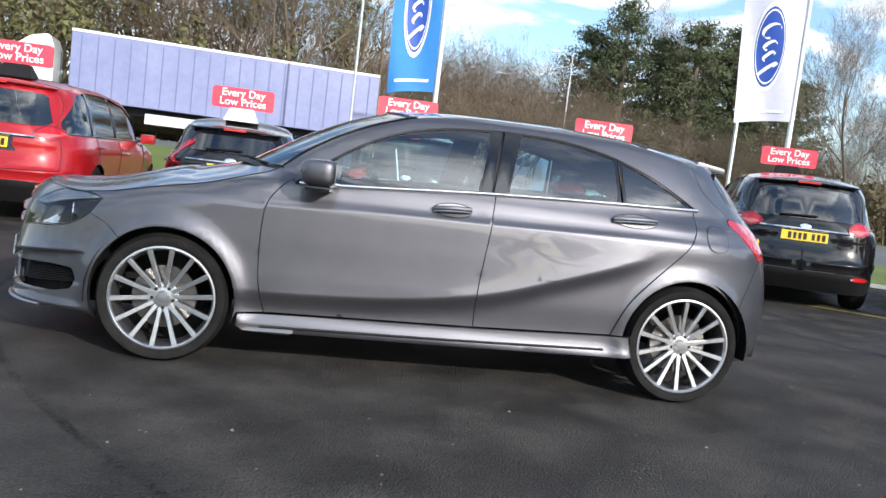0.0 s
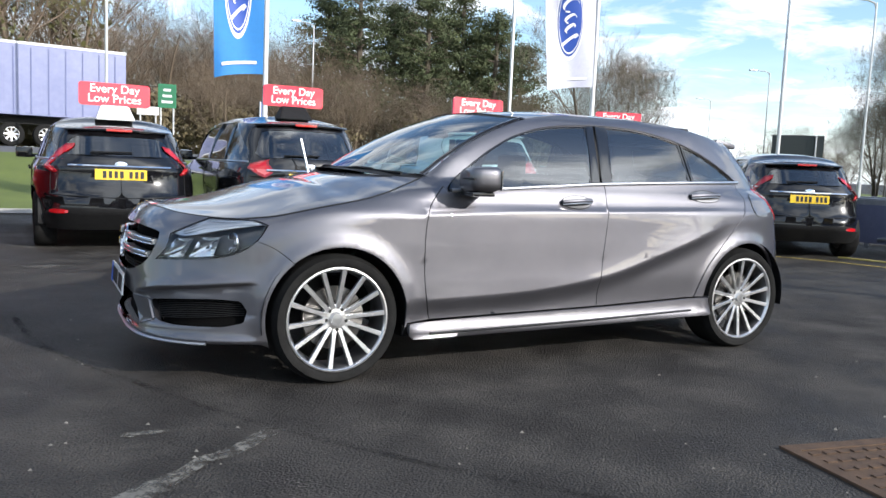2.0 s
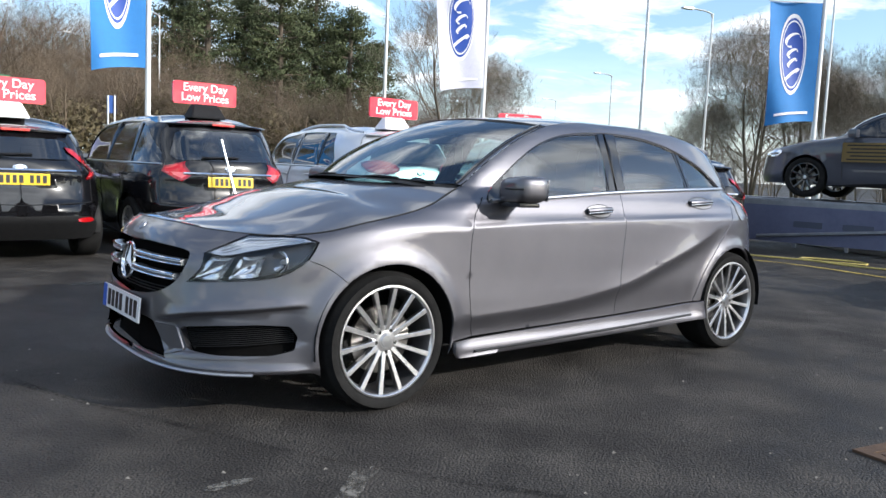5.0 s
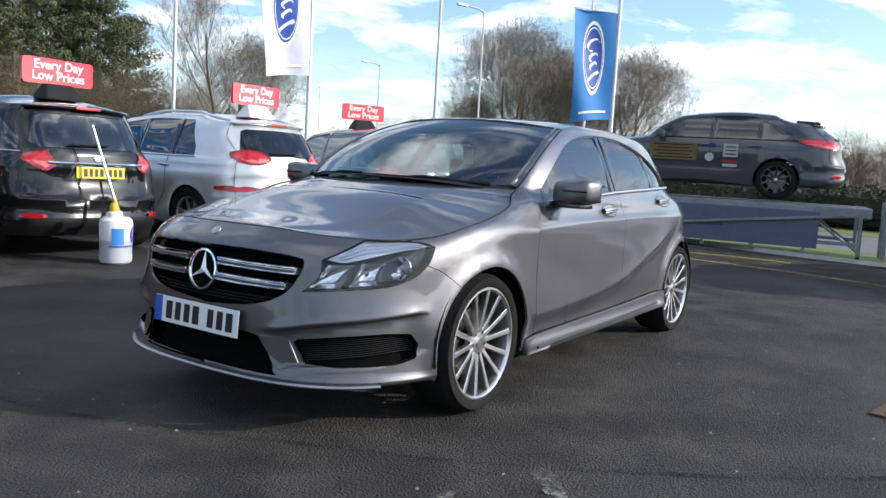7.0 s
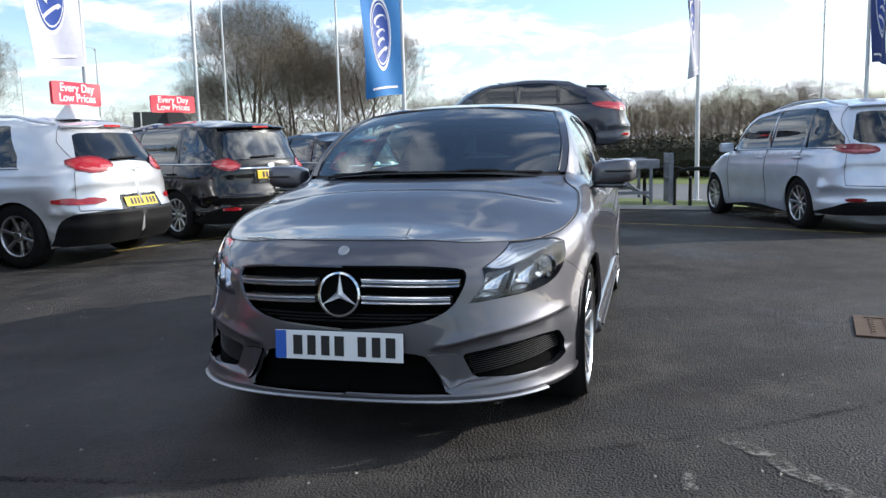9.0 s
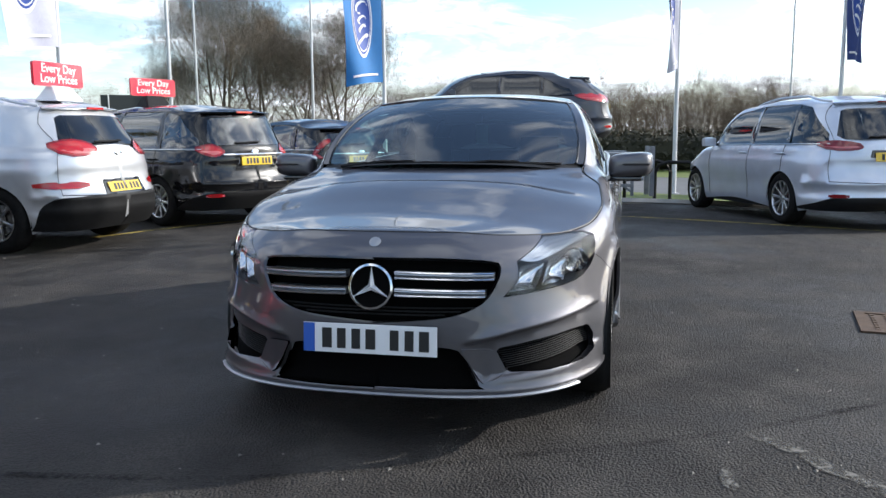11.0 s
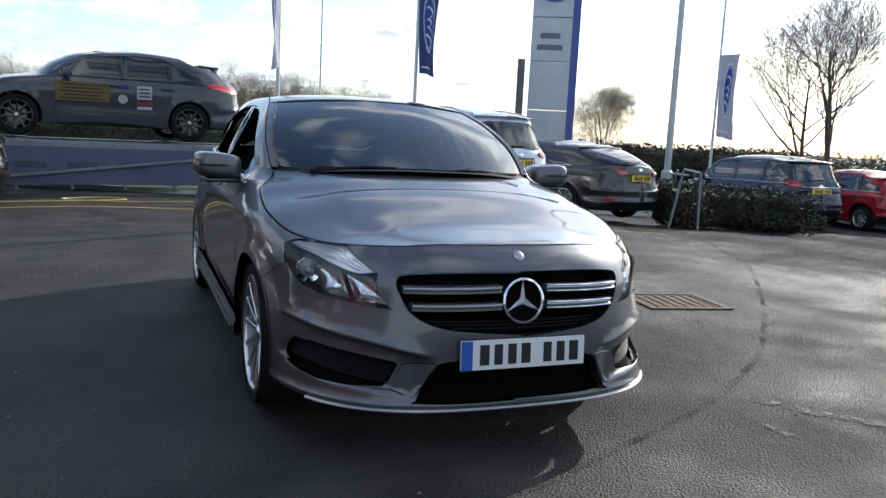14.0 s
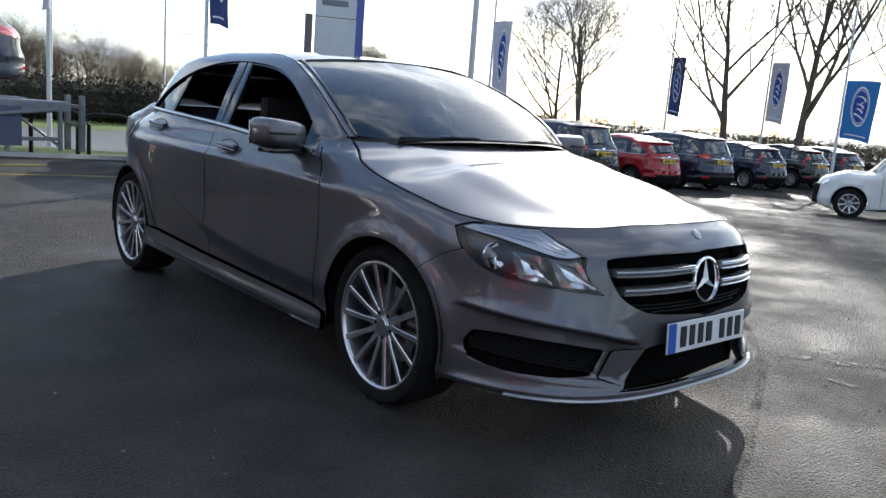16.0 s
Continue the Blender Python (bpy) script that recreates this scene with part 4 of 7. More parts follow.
    for sg in (-1, 1):
        V = [Vector((a[0], sg * a[1], a[2])) for a in eo] + [Vector((a[0] - .004, sg * (a[1] - .006), a[2] - .004)) for a in er]
        F = [(i, i + 1, n + 2 + i, n + 1 + i) for i in range(n)]
        mesh_part("windscreen_pillar", V, F if sg < 0 else [f[::-1] for f in F], M_GREY, car)
        part("windscreen_seal", tube([Vector((a[0], sg * (a[1] - .004), a[2] + .002)) for a in er], .007), M_GLOSSB, car, smooth=True)
    rows = [S.p(s_top + (S.s1 - s_top) * i / 70, top(s_top + (S.s1 - s_top) * i / 70)) for i in range(71)]
    rows = [(e.x, max(.001, e.y - .002), e.z) for e in rows]
    rise = pchip([(0, .036), (.3, .037), (1, .036)])
    zc0 = 1.396
    zroof = pchip([(1.02, 1.396), (1.2, 1.416), (1.5, 1.432), (1.9, 1.434), (2.3, 1.418), (2.7, 1.382), (2.95, 1.345), (3.1, 1.318)])
    patch("roof", rows, lambda i: (rows[i][0] - .15 * (1 - smoothstep(1.17, 1.5, rows[i][0])), max(rows[i][2], zroof(rows[i][0] - .15 * (1 - smoothstep(1.17, 1.5, rows[i][0]))) * min(1, 2 * rows[i][1]) + rows[i][2] * (1 - min(1, 2 * rows[i][1])))), M_GREY, car, nt=18, pw=2.6, lip=.02)
    bm = add_box(bmesh.new(), 0, 0, 0, .18, .84, .036, .014, Matrix.Translation((2.93, 0, 1.300)) @ Matrix.Rotation(radians(9), 4, 'Y'))
    part("roof_spoiler", bm, M_GREY, car, smooth=True)
    # rear
    gs = gate[0][0]
    rwin = rounded([(sy(.52, 1.06, 3), 1.055), (sy(.48, 1.26, 3), 1.265), (S.s1 - .0, 1.275), (S.s1, 1.05)], 2)
    rw = loop_of([(S.s1, 1.06), (sy(.50, 1.06, 3), 1.06), (sy(.56, 1.10, 3), 1.10), (sy(.50, 1.25, 3), 1.25), (sy(.45, 1.27, 3), 1.27), (S.s1, 1.275)])
    tail = loop_of(gate[::-1], [tl_top[-2 * len(tl_top) // 3]], tl_top[-2 * len(tl_top) // 3:], [(sy(.50, .80, 3), .79), (S.s1, .77)], [(S.s1, 1.06)], rw[1:], along_top(S.s1, gate[-1][0], 14))
    S.panel("tailgate", tail, M_GREY, car, grid=.05, gap=0, join=True)
    S.panel("rear_screen", rw, M_TINT, car, grid=.1, gap=.002, off=-.008, lip=0, join=True)
    tl = loop_of(tl_top, [(sy(.50, .80, 3), .79)], spline([(sy(.50, .80, 3), .79), tl_out[-1]], .03), tl_out[::-1])
    S.panel("tail_lamp", tl, M_REDLENS, car, grid=.04, gap=.003, off=.004, label="red tail lamp")
    rb = loop_of(rsplit, arch_r[kr:], spline([arch_r[-1], (sx(3.06, .23), .235), (sy(.5, .24, 3), .24), (S.s1, .24)], .04), [(S.s1, .77)], [(sy(.50, .80, 3), .79)], spline([(sy(.50, .80, 3), .79), tl_out[-1]], .03))
    S.panel("rear_bumper", rb, M_GREY, car, grid=.045, gap=0, join=True, lip=.03)
    number_plate(car, Matrix.Translation((3.385, 0, .86)) @ Matrix.Rotation(radians(90), 4, "Z"), M_YPLATE)
    # fuel flap
    ff = []
    for a in np.linspace(0, 2 * math.pi, 33)[:-1]:
        fx, fz = 2.84 + .066 * math.copysign(abs(math.cos(a)) ** .75, math.cos(a)), .905 + .066 * math.copysign(abs(math.sin(a)) ** .75, math.sin(a))
        ff.append((sx(fx, fz), fz))
    S.panel("fuel_flap", ff, M_GREY, car, grid=.04, gap=.0, off=.0035, lip=.004, sides=(1,))
    S.panel("fuel_flap_outline", ff, M_GREY, car, grid=.04, gap=.0, off=.0035, lip=.004, sides=(-1,))
    S.panel("shut_line", inset(ff, -.004), M_INK, car, holes=[ff], grid=.3, gap=0, off=.001, lip=0)
    # handles
    for x0, z0 in ((1.375, .905), (2.32, .955)):
        dish = [(x0 + .100 * math.cos(a), z0 - .001 + .035 * math.sin(a) * (1 + .1 * math.cos(a))) for a in np.linspace(0, 2 * math.pi, 37)[:-1]]
        # flush oval, no hollow: darker grey and a black ring paint the dish's shade
        S.panel("handle_recess", dish, M_ALLOYD, car, grid=.03, gap=0, off=.0025, lip=0)
        for sg in (-1, 1):
            ring = [S.p(a, b, .003) * Vector((1, sg, 1)) for a, b in dish + dish[:1]]
            part("recess_rim", tube(ring, .0022, 4), M_INK, car)
            pts = [S.p(x, z0 + .008 + .05 * (x - x0) - .4 * (x - x0) ** 2, .010 + .022 * (1 - ((x - x0) / .105) ** 2)) * Vector((1, sg, 1)) for x in np.linspace(x0 - .098, x0 + .094, 14)]
            part("door_handle", tube(pts, .0145, 8, .95), M_GREY, car, "grey door handle in an oval recess", smooth=True)
            part("handle_chrome", tube([q + Vector((0, sg * .006, -.012)) for q in pts], .0060, 6), M_SATIN, car, smooth=True)
    # mirrors
    for sg in (-1, 1):
        bm = bmesh.new()
        bmesh.ops.create_cube(bm, size=1)
        bmesh.ops.subdivide_edges(bm, edges=bm.edges[:], cuts=5, use_grid_fill=True)
        for v in bm.verts:
            c = v.co * 2
            k4 = (abs(c.x) ** 4.5 + abs(c.y) ** 4.5 + abs(c.z) ** 4.5) ** (-1 / 4.5)
            c = c * k4
            w = .5 + .5 * (c.x + 1) / 2
            v.co = Vector((c.x * .085, c.y * (.118 - .02 * (1 - w)), c.z * .068 * (0.82 + .18 * w) + .008 * c.y))
        mi = part("door_mirror", bm, M_GREY, car, "grey door mirror with indicator strip", smooth=True, angle=60)
        mi.matrix_basis = Matrix.Translation((.70, sg * .945, 1.012)) @ Matrix.Rotation(radians(8 * sg), 4, "Z") @ Matrix.Diagonal((1, sg, 1, 1))
        part("mirror_glass", add_box(bmesh.new(), .084, 0, 0, .006, .19, .10, .002), M_CHROME, mi)
        part("indicator_strip", tube([(-.087 + .02 * t * t, .02 + .085 * t, .006) for t in np.linspace(-1, 1, 9)], .006, 6), M_INK, mi)
        part("mirror_foot", add_box(bmesh.new(), .0, -.02, -.072, .12, .17, .022, .008), M_GLOSSB, mi, smooth=True)
        part("mirror_arm", add_box(bmesh.new(), 0.0, -.13, -.07, .07, .10, .03, .01), M_GLOSSB, mi, smooth=True)
    # wipers, aerial, washer nozzles
    for y0, y1 in ((.52, -.10), (-.05, -.60)):
        pts = [Vector((.285 + .16 * (y / .65) ** 2, y, 1.026 + .012 * (1 - (y / .65) ** 2))) for y in np.linspace(y0, y1, 9)]
        part("wiper_blade", tube(pts, .008, 5), M_TRIM, car)
        part("wiper_arm", tube([pts[0] + Vector((-.03, .03, -.012)), pts[3] + Vector((-.01, 0, .01)), pts[5] + Vector((0, 0, .008))], .007, 5), M_TRIM, car)
    V = []
    for k in range(-16, 17):
        t = k / 16
        w = 1 - abs(t) ** 2.5
        V += [Vector((.46 - .24 * w, t * bon[1], bon[2] - .02 + .05 * w)), Vector((er[0][0] + .03 + (.25 - er[0][0]) * w, t * er[0][1] * 1.02, er[0][2] - .002 + .012 * w))]
    mesh_part("cowl", V, [(2 * i, 2 * i + 2, 2 * i + 3, 2 * i + 1) for i in range(32)], M_TRIM, car)
    part("rear_view_mirror", add_box(bmesh.new(), .93, 0, 1.27, .03, .22, .06, .012), M_TRIM, car)
    part("paper_tag", add_box(bmesh.new(), .98, -.10, 1.18, .004, .07, .11), M_WHITELENS, car, "white paper tag hanging from the mirror")
    # underbody, arches, wheels, cabin
    bm = add_box(bmesh.new(), 1.35, 0, .24, 1.95, 1.56, .10, .02)
    add_box(bm, -.30, 0, .25, .9, 1.0, .10, .02)
    add_box(bm, 2.85, 0, .30, .9, 1.1, .14, .02)
    add_box(bm, -.25, 0, .55, .62, .96, .44, .04)
    add_box(bm, 2.72, 0, .56, .95, .98, .40, .04)
    part("underbody", bm, M_TRIM, car)
    arch_liner(car, 0, .322, .37)
    arch_liner(car, 2.699, .322, .37)
    w = make_wheel(car, Matrix.Translation((0, .872, .318)), rim=.256)
    clone(w, car, Matrix.Translation((2.699, .872, .318)) @ Matrix.Rotation(.2, 4, "Y"))
    for x in (0, 2.699):
        clone(w, car, Matrix.Translation((x, -.872, .318)) @ Matrix.Rotation(math.pi, 4, "Z") @ Matrix.Rotation(.1 + x * .05, 4, "Y"))
    cabin(car, .74, 1.28, 2.12)
    part("door_card", add_box(bmesh.new(), 1.6, -.76, .66, 1.95, .05, .62, .02), M_TRIM, car)
    part("door_card", add_box(bmesh.new(), 1.6, .76, .66, 1.95, .05, .62, .02), M_TRIM, car)
    part("headlining", add_box(bmesh.new(), 1.85, 0, 1.365, 1.3, 1.0, .03, .01), M_SEAT, car)
    return car


hero = hatchback(Matrix())

# ---- fall of the ground ----
def ground_z(x, y):
    """The lot is level round the grey car, falls away gently towards the exit, and the road behind the parked row lies on a low bank."""
    s = 0.6 * x - 0.8 * y
    t = min(1.0, max(0.0, (s - 4.5) / 16))
    bank = 1.05 * smoothstep(13, 29, y) * (1 - smoothstep(10, 30, x))
    return bank - 0.58 * (t * t * (3 - 2 * t)) * (1 - smoothstep(40, 140, math.hypot(x, y))) - 0.58 * smoothstep(40, 140, math.hypot(x, y)) * (1 if s > 4.5 else 0) * smoothstep(4.5, 20, s)

# ---- other cars ----
def roof_sign_text():
    meshes = []
    for line, dz in (("Every Day", 0.018), ("Low Prices", -0.072)):
        cu = bpy.data.curves.new("sign_text", "FONT")
        cu.body, cu.size, cu.align_x, cu.extrude, cu.offset = line, 0.105, "CENTER", 0.002, 0.0012
        ob = bpy.data.objects.new("sign_text", cu)
        scene.collection.objects.link(ob)
        me = bpy.data.meshes.new_from_object(ob.evaluated_get(bpy.context.evaluated_depsgraph_get()))
        bpy.data.objects.remove(ob)
        me.materials.clear()
        meshes.append((me, dz, line))
    return meshes


SIGN_TEXT = roof_sign_text()
M_SIGNRED = principled("sign_red", (0.75, 0.035, 0.07), 0.18, 0, 0.8)[0]
M_SIGNWHITE = principled("sign_white", (0.82, 0.82, 0.82), 0.25, 0, 0.5)[0]
for me_, _, _ in SIGN_TEXT:
    me_.materials.append(M_SIGNWHITE)


def roof_sign(m, base):
    """A red price board on a wedge foot. Its writing looks along local +x; origin on the roof."""
    s = thing("roof_sign", m, "red price board with white lettering on a car roof", "sign", "price boards on the car roofs")
    q = [(a, b) for a, b in rounded([(-.31, .0), (-.24, 0), (.24, 0), (.31, 0), (.31, .06), (.31, .15), (.31, .21), (.24, .21), (-.24, .21), (-.31, .21), (-.31, .15), (-.31, .06)], 3)]
    bm = bmesh.new()
    f = [bm.verts.new((.014, a, b + .10)) for a, b in q]
    g = [bm.verts.new((-.014, a, b + .10)) for a, b in q]
    bm.faces.new(f), bm.faces.new(g[::-1])
    for i in range(len(q)):
        bm.faces.new((f[i], g[i], g[(i + 1) % len(q)], f[(i + 1) % len(q)]))
    bmesh.ops.recalc_face_normals(bm, faces=bm.faces[:])
    part("board", bm, M_SIGNRED, s)
    for side in (1, -1):
        for me, dz, line in SIGN_TEXT:
            ob = new("lettering", me)
            ob.parent = s
            ob.matrix_basis = Matrix.Translation((side * .0145, 0, .205 + dz)) @ Matrix.Rotation(radians(90 * side), 4, "Z") @ Matrix.Rotation(radians(90), 4, "X")
            tagged(ob, "white lettering " + line)
    bm = bmesh.new()
    lo = [bm.verts.new((x, y, -.03)) for x, y in ((-.13, -.17), (.13, -.17), (.13, .17), (-.13, .17))]
    hi = [bm.verts.new((x, y, .105)) for x, y in ((-.03, -.12), (.03, -.12), (.03, .12), (-.03, .12))]
    bm.faces.new(hi), bm.faces.new(lo[::-1])
    for i in range(4):
        bm.faces.new((lo[i], lo[(i + 1) % 4], hi[(i + 1) % 4], hi[i]))
    bmesh.ops.bevel(bm, geom=bm.edges[:], offset=.008, segments=2, affect="EDGES")
    part("foot", bm, base, s, smooth=True)
    return s


def make_car(name, m, label, paint_m, L, width, H, wb, fo, zb=0.98, hatch=0.30, hood=0.80, xt=1.25, lamp=(0.30, 0.50, 0.86, 1.06), plate_z=0.80, lower=0.48, rails=False,
             wheel=dict(spokes=10, rim=.215, r=.325), lens=M_REDLENS, win_end=0.50, plate=M_YPLATE, garnish=None, fastback=False, category="car", group="", tint=M_TINT, lamp_drop=0.0, black_wheels=False, refl=(.40, .445, .80, .60), tail_w=.26, drop=.05, upright=False, badge=True):
    """A car seen mostly from behind and from its flank; its nose looks along local -x, the front axle at x = 0."""
    car = thing(name, m, label, category, group)
    xe, hw = L - fo, width / 2
    xr_t = xe - hatch
    Hr = H - drop
    S = Surf(W=[(.18, hw * .92), (.3, hw * .96), (.55, hw * .985), (.75, hw), (.88, hw * .985), (zb, hw * .945), (zb + .03, hw * .925), (zb + (H - zb) * .5, hw * .84), (H - .12, hw * .735), (H - .05, hw * .62)],
             xf=[(.2, -fo + .08), (.35, -fo), (.6, -fo + .02), (.8, -fo + .06), (1.0, -fo + .12)],
             xr=[(.22, xe - .12), (.34, xe - .02), (.5, xe), (.62, xe - .02), (.72, xe - .06), (zb, xe - .09), (zb + .05, xe - .11), (zb + .6 * (Hr - zb), xe - .11 - .5 * hatch), (Hr - .06, xr_t), (Hr, xr_t - .06)],
             nf=[(.2, 3.0), (.6, 2.5), (1.0, 2.4)], nr=[(.2, 3.8), (.7, 3.4), (1.2, 3.2)], xcf=.2, xcr=xe - hatch - .75,
             top=[(-1, 0.0, hood), (-1, .30, hood), (-1, .50, hood), (-.45, None, hood + .03), (-.1, None, hood + .10), (.2, None, zb - .03), (.42, None, zb + .01), (.42 + .35 * (xt - .42), None, zb + .45 * (H - zb)), (.42 + .75 * (xt - .42), None, H - .13), (xt, None, H - .10),
                  (xt + .5, None, H - .05), ((xt + xr_t) / 2 + .3, None, H - .05 - .3 * drop), (xr_t - .35, None, H - .07 - .72 * drop), (xr_t - .1, None, H - .085 - .93 * drop), (9, .45 * hw, Hr - .075), (9, 0.0, Hr - .06)],
             roll=[(-1.2, .13), (-.4, .14), (.2, .10), (.5, .02), (3, .015), (9, .02)], depth=[(-1.2, .16), (.2, .10), (.6, .06), (9, .05)],
             taper=lambda x, z: 1 - (0.10 * max(0.0, (1.05 - x) / .6) ** 2 + .05 * max(0.0, (x - xr_t + .9) / .9) ** 2) * smoothstep(zb - .05, zb + .05, z) * smoothstep(-.2, .3, x),
             extra=lambda x, z: sum(.018 * math.exp(-((math.hypot(x - c, z - .33) - .36) / .05) ** 2) * smoothstep(.15, .32, z) for c in (0.0, wb)) + .010 * math.exp(-((z - .86) / .035) ** 2) * smoothstep(.3, .9, x) + (.020 * math.exp(-((z - .575) / .022) ** 2) + .012 * math.exp(-((z - .40) / .02) ** 2)) * smoothstep(wb + .3, wb + .5, x) - .012 * math.exp(-((z - .52) / .12) ** 2) * smoothstep(.4, .8, x) * (1 - smoothstep(wb - .6, wb - .3, x)),
             K=.85)
    sx, sy, top = S.sx, S.sy, S.top
    R = wheel.get("r", .325) + .035
    arch_f = [(sx(x, z), z) for x, z in arc(0, .33, R, 200, -20, .06)]
    arch_r = [(sx(x, z), z) for x, z in arc(wb, .33, R, 200, -20, .06)]
    gz = .60
    ax = max(xe - .4, wb + R * .94 + .05)
    sg = sy(hw * .80, .8, 9)
    gate = spline([(sg, gz), (sg, zb), (sy(hw * .70, Hr - .25, 9), Hr - .25), (sy(hw * .60, Hr - .1, 9), top(sy(hw * .60, Hr - .1, 9)))], .06)
    bump_top = spline([arch_r[-len(arch_r) // 4], (sx(xe - .35, .60), .62), (sg, gz)], .05)
    ka = len(arch_r) - len(arch_r) // 4

    def along_top(a, b, n=40):
        return [(a + (b - a) * i / n, top(a + (b - a) * i / n)) for i in range(n + 1)]
    # window line
    x0 = .62
    while top(x0) - .05 < zb + .045:
        x0 += .02
    x1 = xr_t + hatch * .35 - win_end + .25
    xs = np.linspace(x0, x1, 40)
    end_z = zb + .05

    def wtop(x):
        base = top(x) - .058
        k = max(0.0, min(1.0, (x - x1 + tail_w) / tail_w)) ** 1.3
        return base * (1 - k) + (zb + (.14 if not fastback else .05)) * k if k > 0 else base
    xB, xC = x0 + .46 * (x1 - x0) - .05, x0 + .80 * (x1 - x0)

    def pane(a, b):
        q = [(x, zb + .02) for x in np.linspace(a, b, 8)]
        return loop_of(q, [(x, max(zb + .03, wtop(x))) for x in np.linspace(b, a, 14)])
    panes = [pane(x0, xB - .035), pane(xB + .035, xC - .02), pane(xC + .02, x1)]
    side = loop_of([(S.s0, z) for z in np.linspace(hood, .24, 8)], spline([(S.s0, .24), (sx(-.45, .22), .22), arch_f[0]], .06), arch_f, spline([arch_f[-1], (wb / 2, .22), arch_r[0]], .1), arch_r[:ka], bump_top, gate, along_top(gate[-1][0], S.s0, 90))
    S.panel("body_side", side, paint_m, car, holes=panes, grid=.085, gap=0, lip=.012)
    for nm, q in zip(("front_window", "rear_window", "quarter_window"), panes):
        S.panel(nm, q, tint, car, grid=.2, gap=.0, off=-.010, lip=0)
    for xp_ in (xB, xC):
        S.panel("pillar_trim", [(xp_ - .04, zb + .022), (xp_ + .04, zb + .022), (xp_ + .04, max(zb + .04, wtop(xp_ + .04))), (xp_ - .04, max(zb + .04, wtop(xp_ - .04)))], M_GLOSSB, car, grid=.1, gap=0, off=.003, lip=.003)
    S.panel("sill", loop_of(spline([arch_f[-1], (wb / 2, .27), arch_r[0]], .1), spline([(arch_r[0][0], .2), (arch_f[-1][0], .2)], .2)), M_TRIM, car, grid=.1, gap=0, off=.008)
    rw_in = [(S.s1, zb + .07), (sy(hw * .60, zb + .07, 9), zb + .07), (sy(hw * .66, zb + .12, 9), zb + .12), (sy(hw * .56, Hr - .19, 9), Hr - .19), (sy(hw * .50, Hr - .165, 9), Hr - .165), (S.s1, Hr - .155)]
    tail = loop_of(gate[::-1], spline([(sg, gz), (S.s1, gz - .03)], .08), [(S.s1, zb + .07)], rw_in[1:], along_top(S.s1, gate[-1][0], 16))
    S.panel("tailgate", tail, paint_m, car, grid=.07, gap=0, join=True)
    for sgn in (-1, 1):
        part("tailgate_seam", tube([S.p(a, b, .001) * Vector((1, sgn, 1)) for a, b in gate], .004, 4), M_INK, car)
    part("tailgate_seam", tube([S.p(a, b, .001) for a, b in spline([(sg, gz), (S.s1, gz - .03)], .08)] + [S.p(a, b, .001) * Vector((1, -1, 1)) for a, b in spline([(S.s1, gz - .03), (sg, gz)], .08)], .004, 4), M_INK, car)
    S.panel("rear_screen", loop_of(spline(rw_in[:2], .08), rw_in[2:5], spline(rw_in[4:], .08)), tint, car, grid=.15, gap=0, off=-.006, lip=0, join=True)
    rb = loop_of(bump_top[::-1], arch_r[ka:], spline([arch_r[-1], (sx(ax, .24), .235), (sy(hw * .6, .24, 9), .235), (S.s1, .235)], .06), [(S.s1, gz - .03)], spline([(S.s1, gz - .03), (sg, gz)], .08))
    S.panel("rear_bumper", rb, paint_m, car, grid=.07, gap=0, join=True, lip=.03)
    low = loop_of(spline([(arch_r[-1][0], .24), (sx(ax, .24), .228), (sy(hw * .6, .24, 9), .225), (S.s1, .225)], .06), spline([(S.s1, lower), (sy(hw * .7, lower, 9), lower), (sx(ax + .02, lower), lower - .08), (arch_r[-1][0] + .01, .265)], .05))
    S.panel("bumper_skirt", low, M_TRIM, car, grid=.08, gap=0, off=.010, join=True)
    # lamps, plate, garnish
    lx, ly, z0, z1 = lamp
    lo = rounded([(sx(xe - lx - .1, (z0 + z1) / 2), (z0 + z1) / 2 + .03), (sx(xe - lx * .8, z1), z1), (sy(hw * ly + .06, z1, 9), z1 - .03 - lamp_drop), (sy(hw * ly, z0, 9), (z0 + z1) / 2 - .03 - lamp_drop), (sy(hw * ly + .1, z0, 9), z0 - lamp_drop), (sx(xe - lx * .6, z0), z0)], 1)
    if upright:
        lo = rounded([(sx(xe - .42, .95), .90), (sx(xe - .36, 1.1), 1.12), (sx(xe - .24, 1.1), 1.15), (sy(hw * .80, .95, 9), .94), (sy(hw * .70, .86, 9), .84), (sx(xe - .22, .83), .82)], 1)
    S.panel("tail_lamp", lo, lens, car, grid=.06, gap=0, off=.009, lip=.01, label="red tail lamp")
    cz = (z0 + z1) / 2
    li = inset(lo, .018)
    S.panel("lamp_rim", lo, M_REDDARK, car, holes=[li], grid=.2, gap=0, off=.0105, lip=.002)
    cl_ = loop_of([(a, min(b, cz - .012)) for a, b in inset(lo, .030)])
    if len(cl_) > 4:
        S.panel("clear_lens", cl_, M_PINKLENS, car, grid=.2, gap=0, off=.0115, lip=.002)
    if badge:
        bp = S.p(S.s1, zb - .02)
        part("tail_badge", add_lathe(bmesh.new(), [(0, .012), (.045, .010), (.052, .004), (.052, -.01)], Matrix.Translation(bp) @ Matrix.Rotation(radians(80), 4, "Y") @ Matrix.Diagonal((.62, 1.25, 1, 1)), 20), M_CHROME, car, "oval chrome badge", smooth=True)
        S.panel("plate_recess", [(S.s1, plate_z - .085), (sy(.33, plate_z, 9), plate_z - .085), (sy(.30, plate_z, 9), plate_z + .085), (S.s1, plate_z + .085)], M_GLOSSB, car, grid=.1, gap=0, off=.003, lip=.004, join=True)
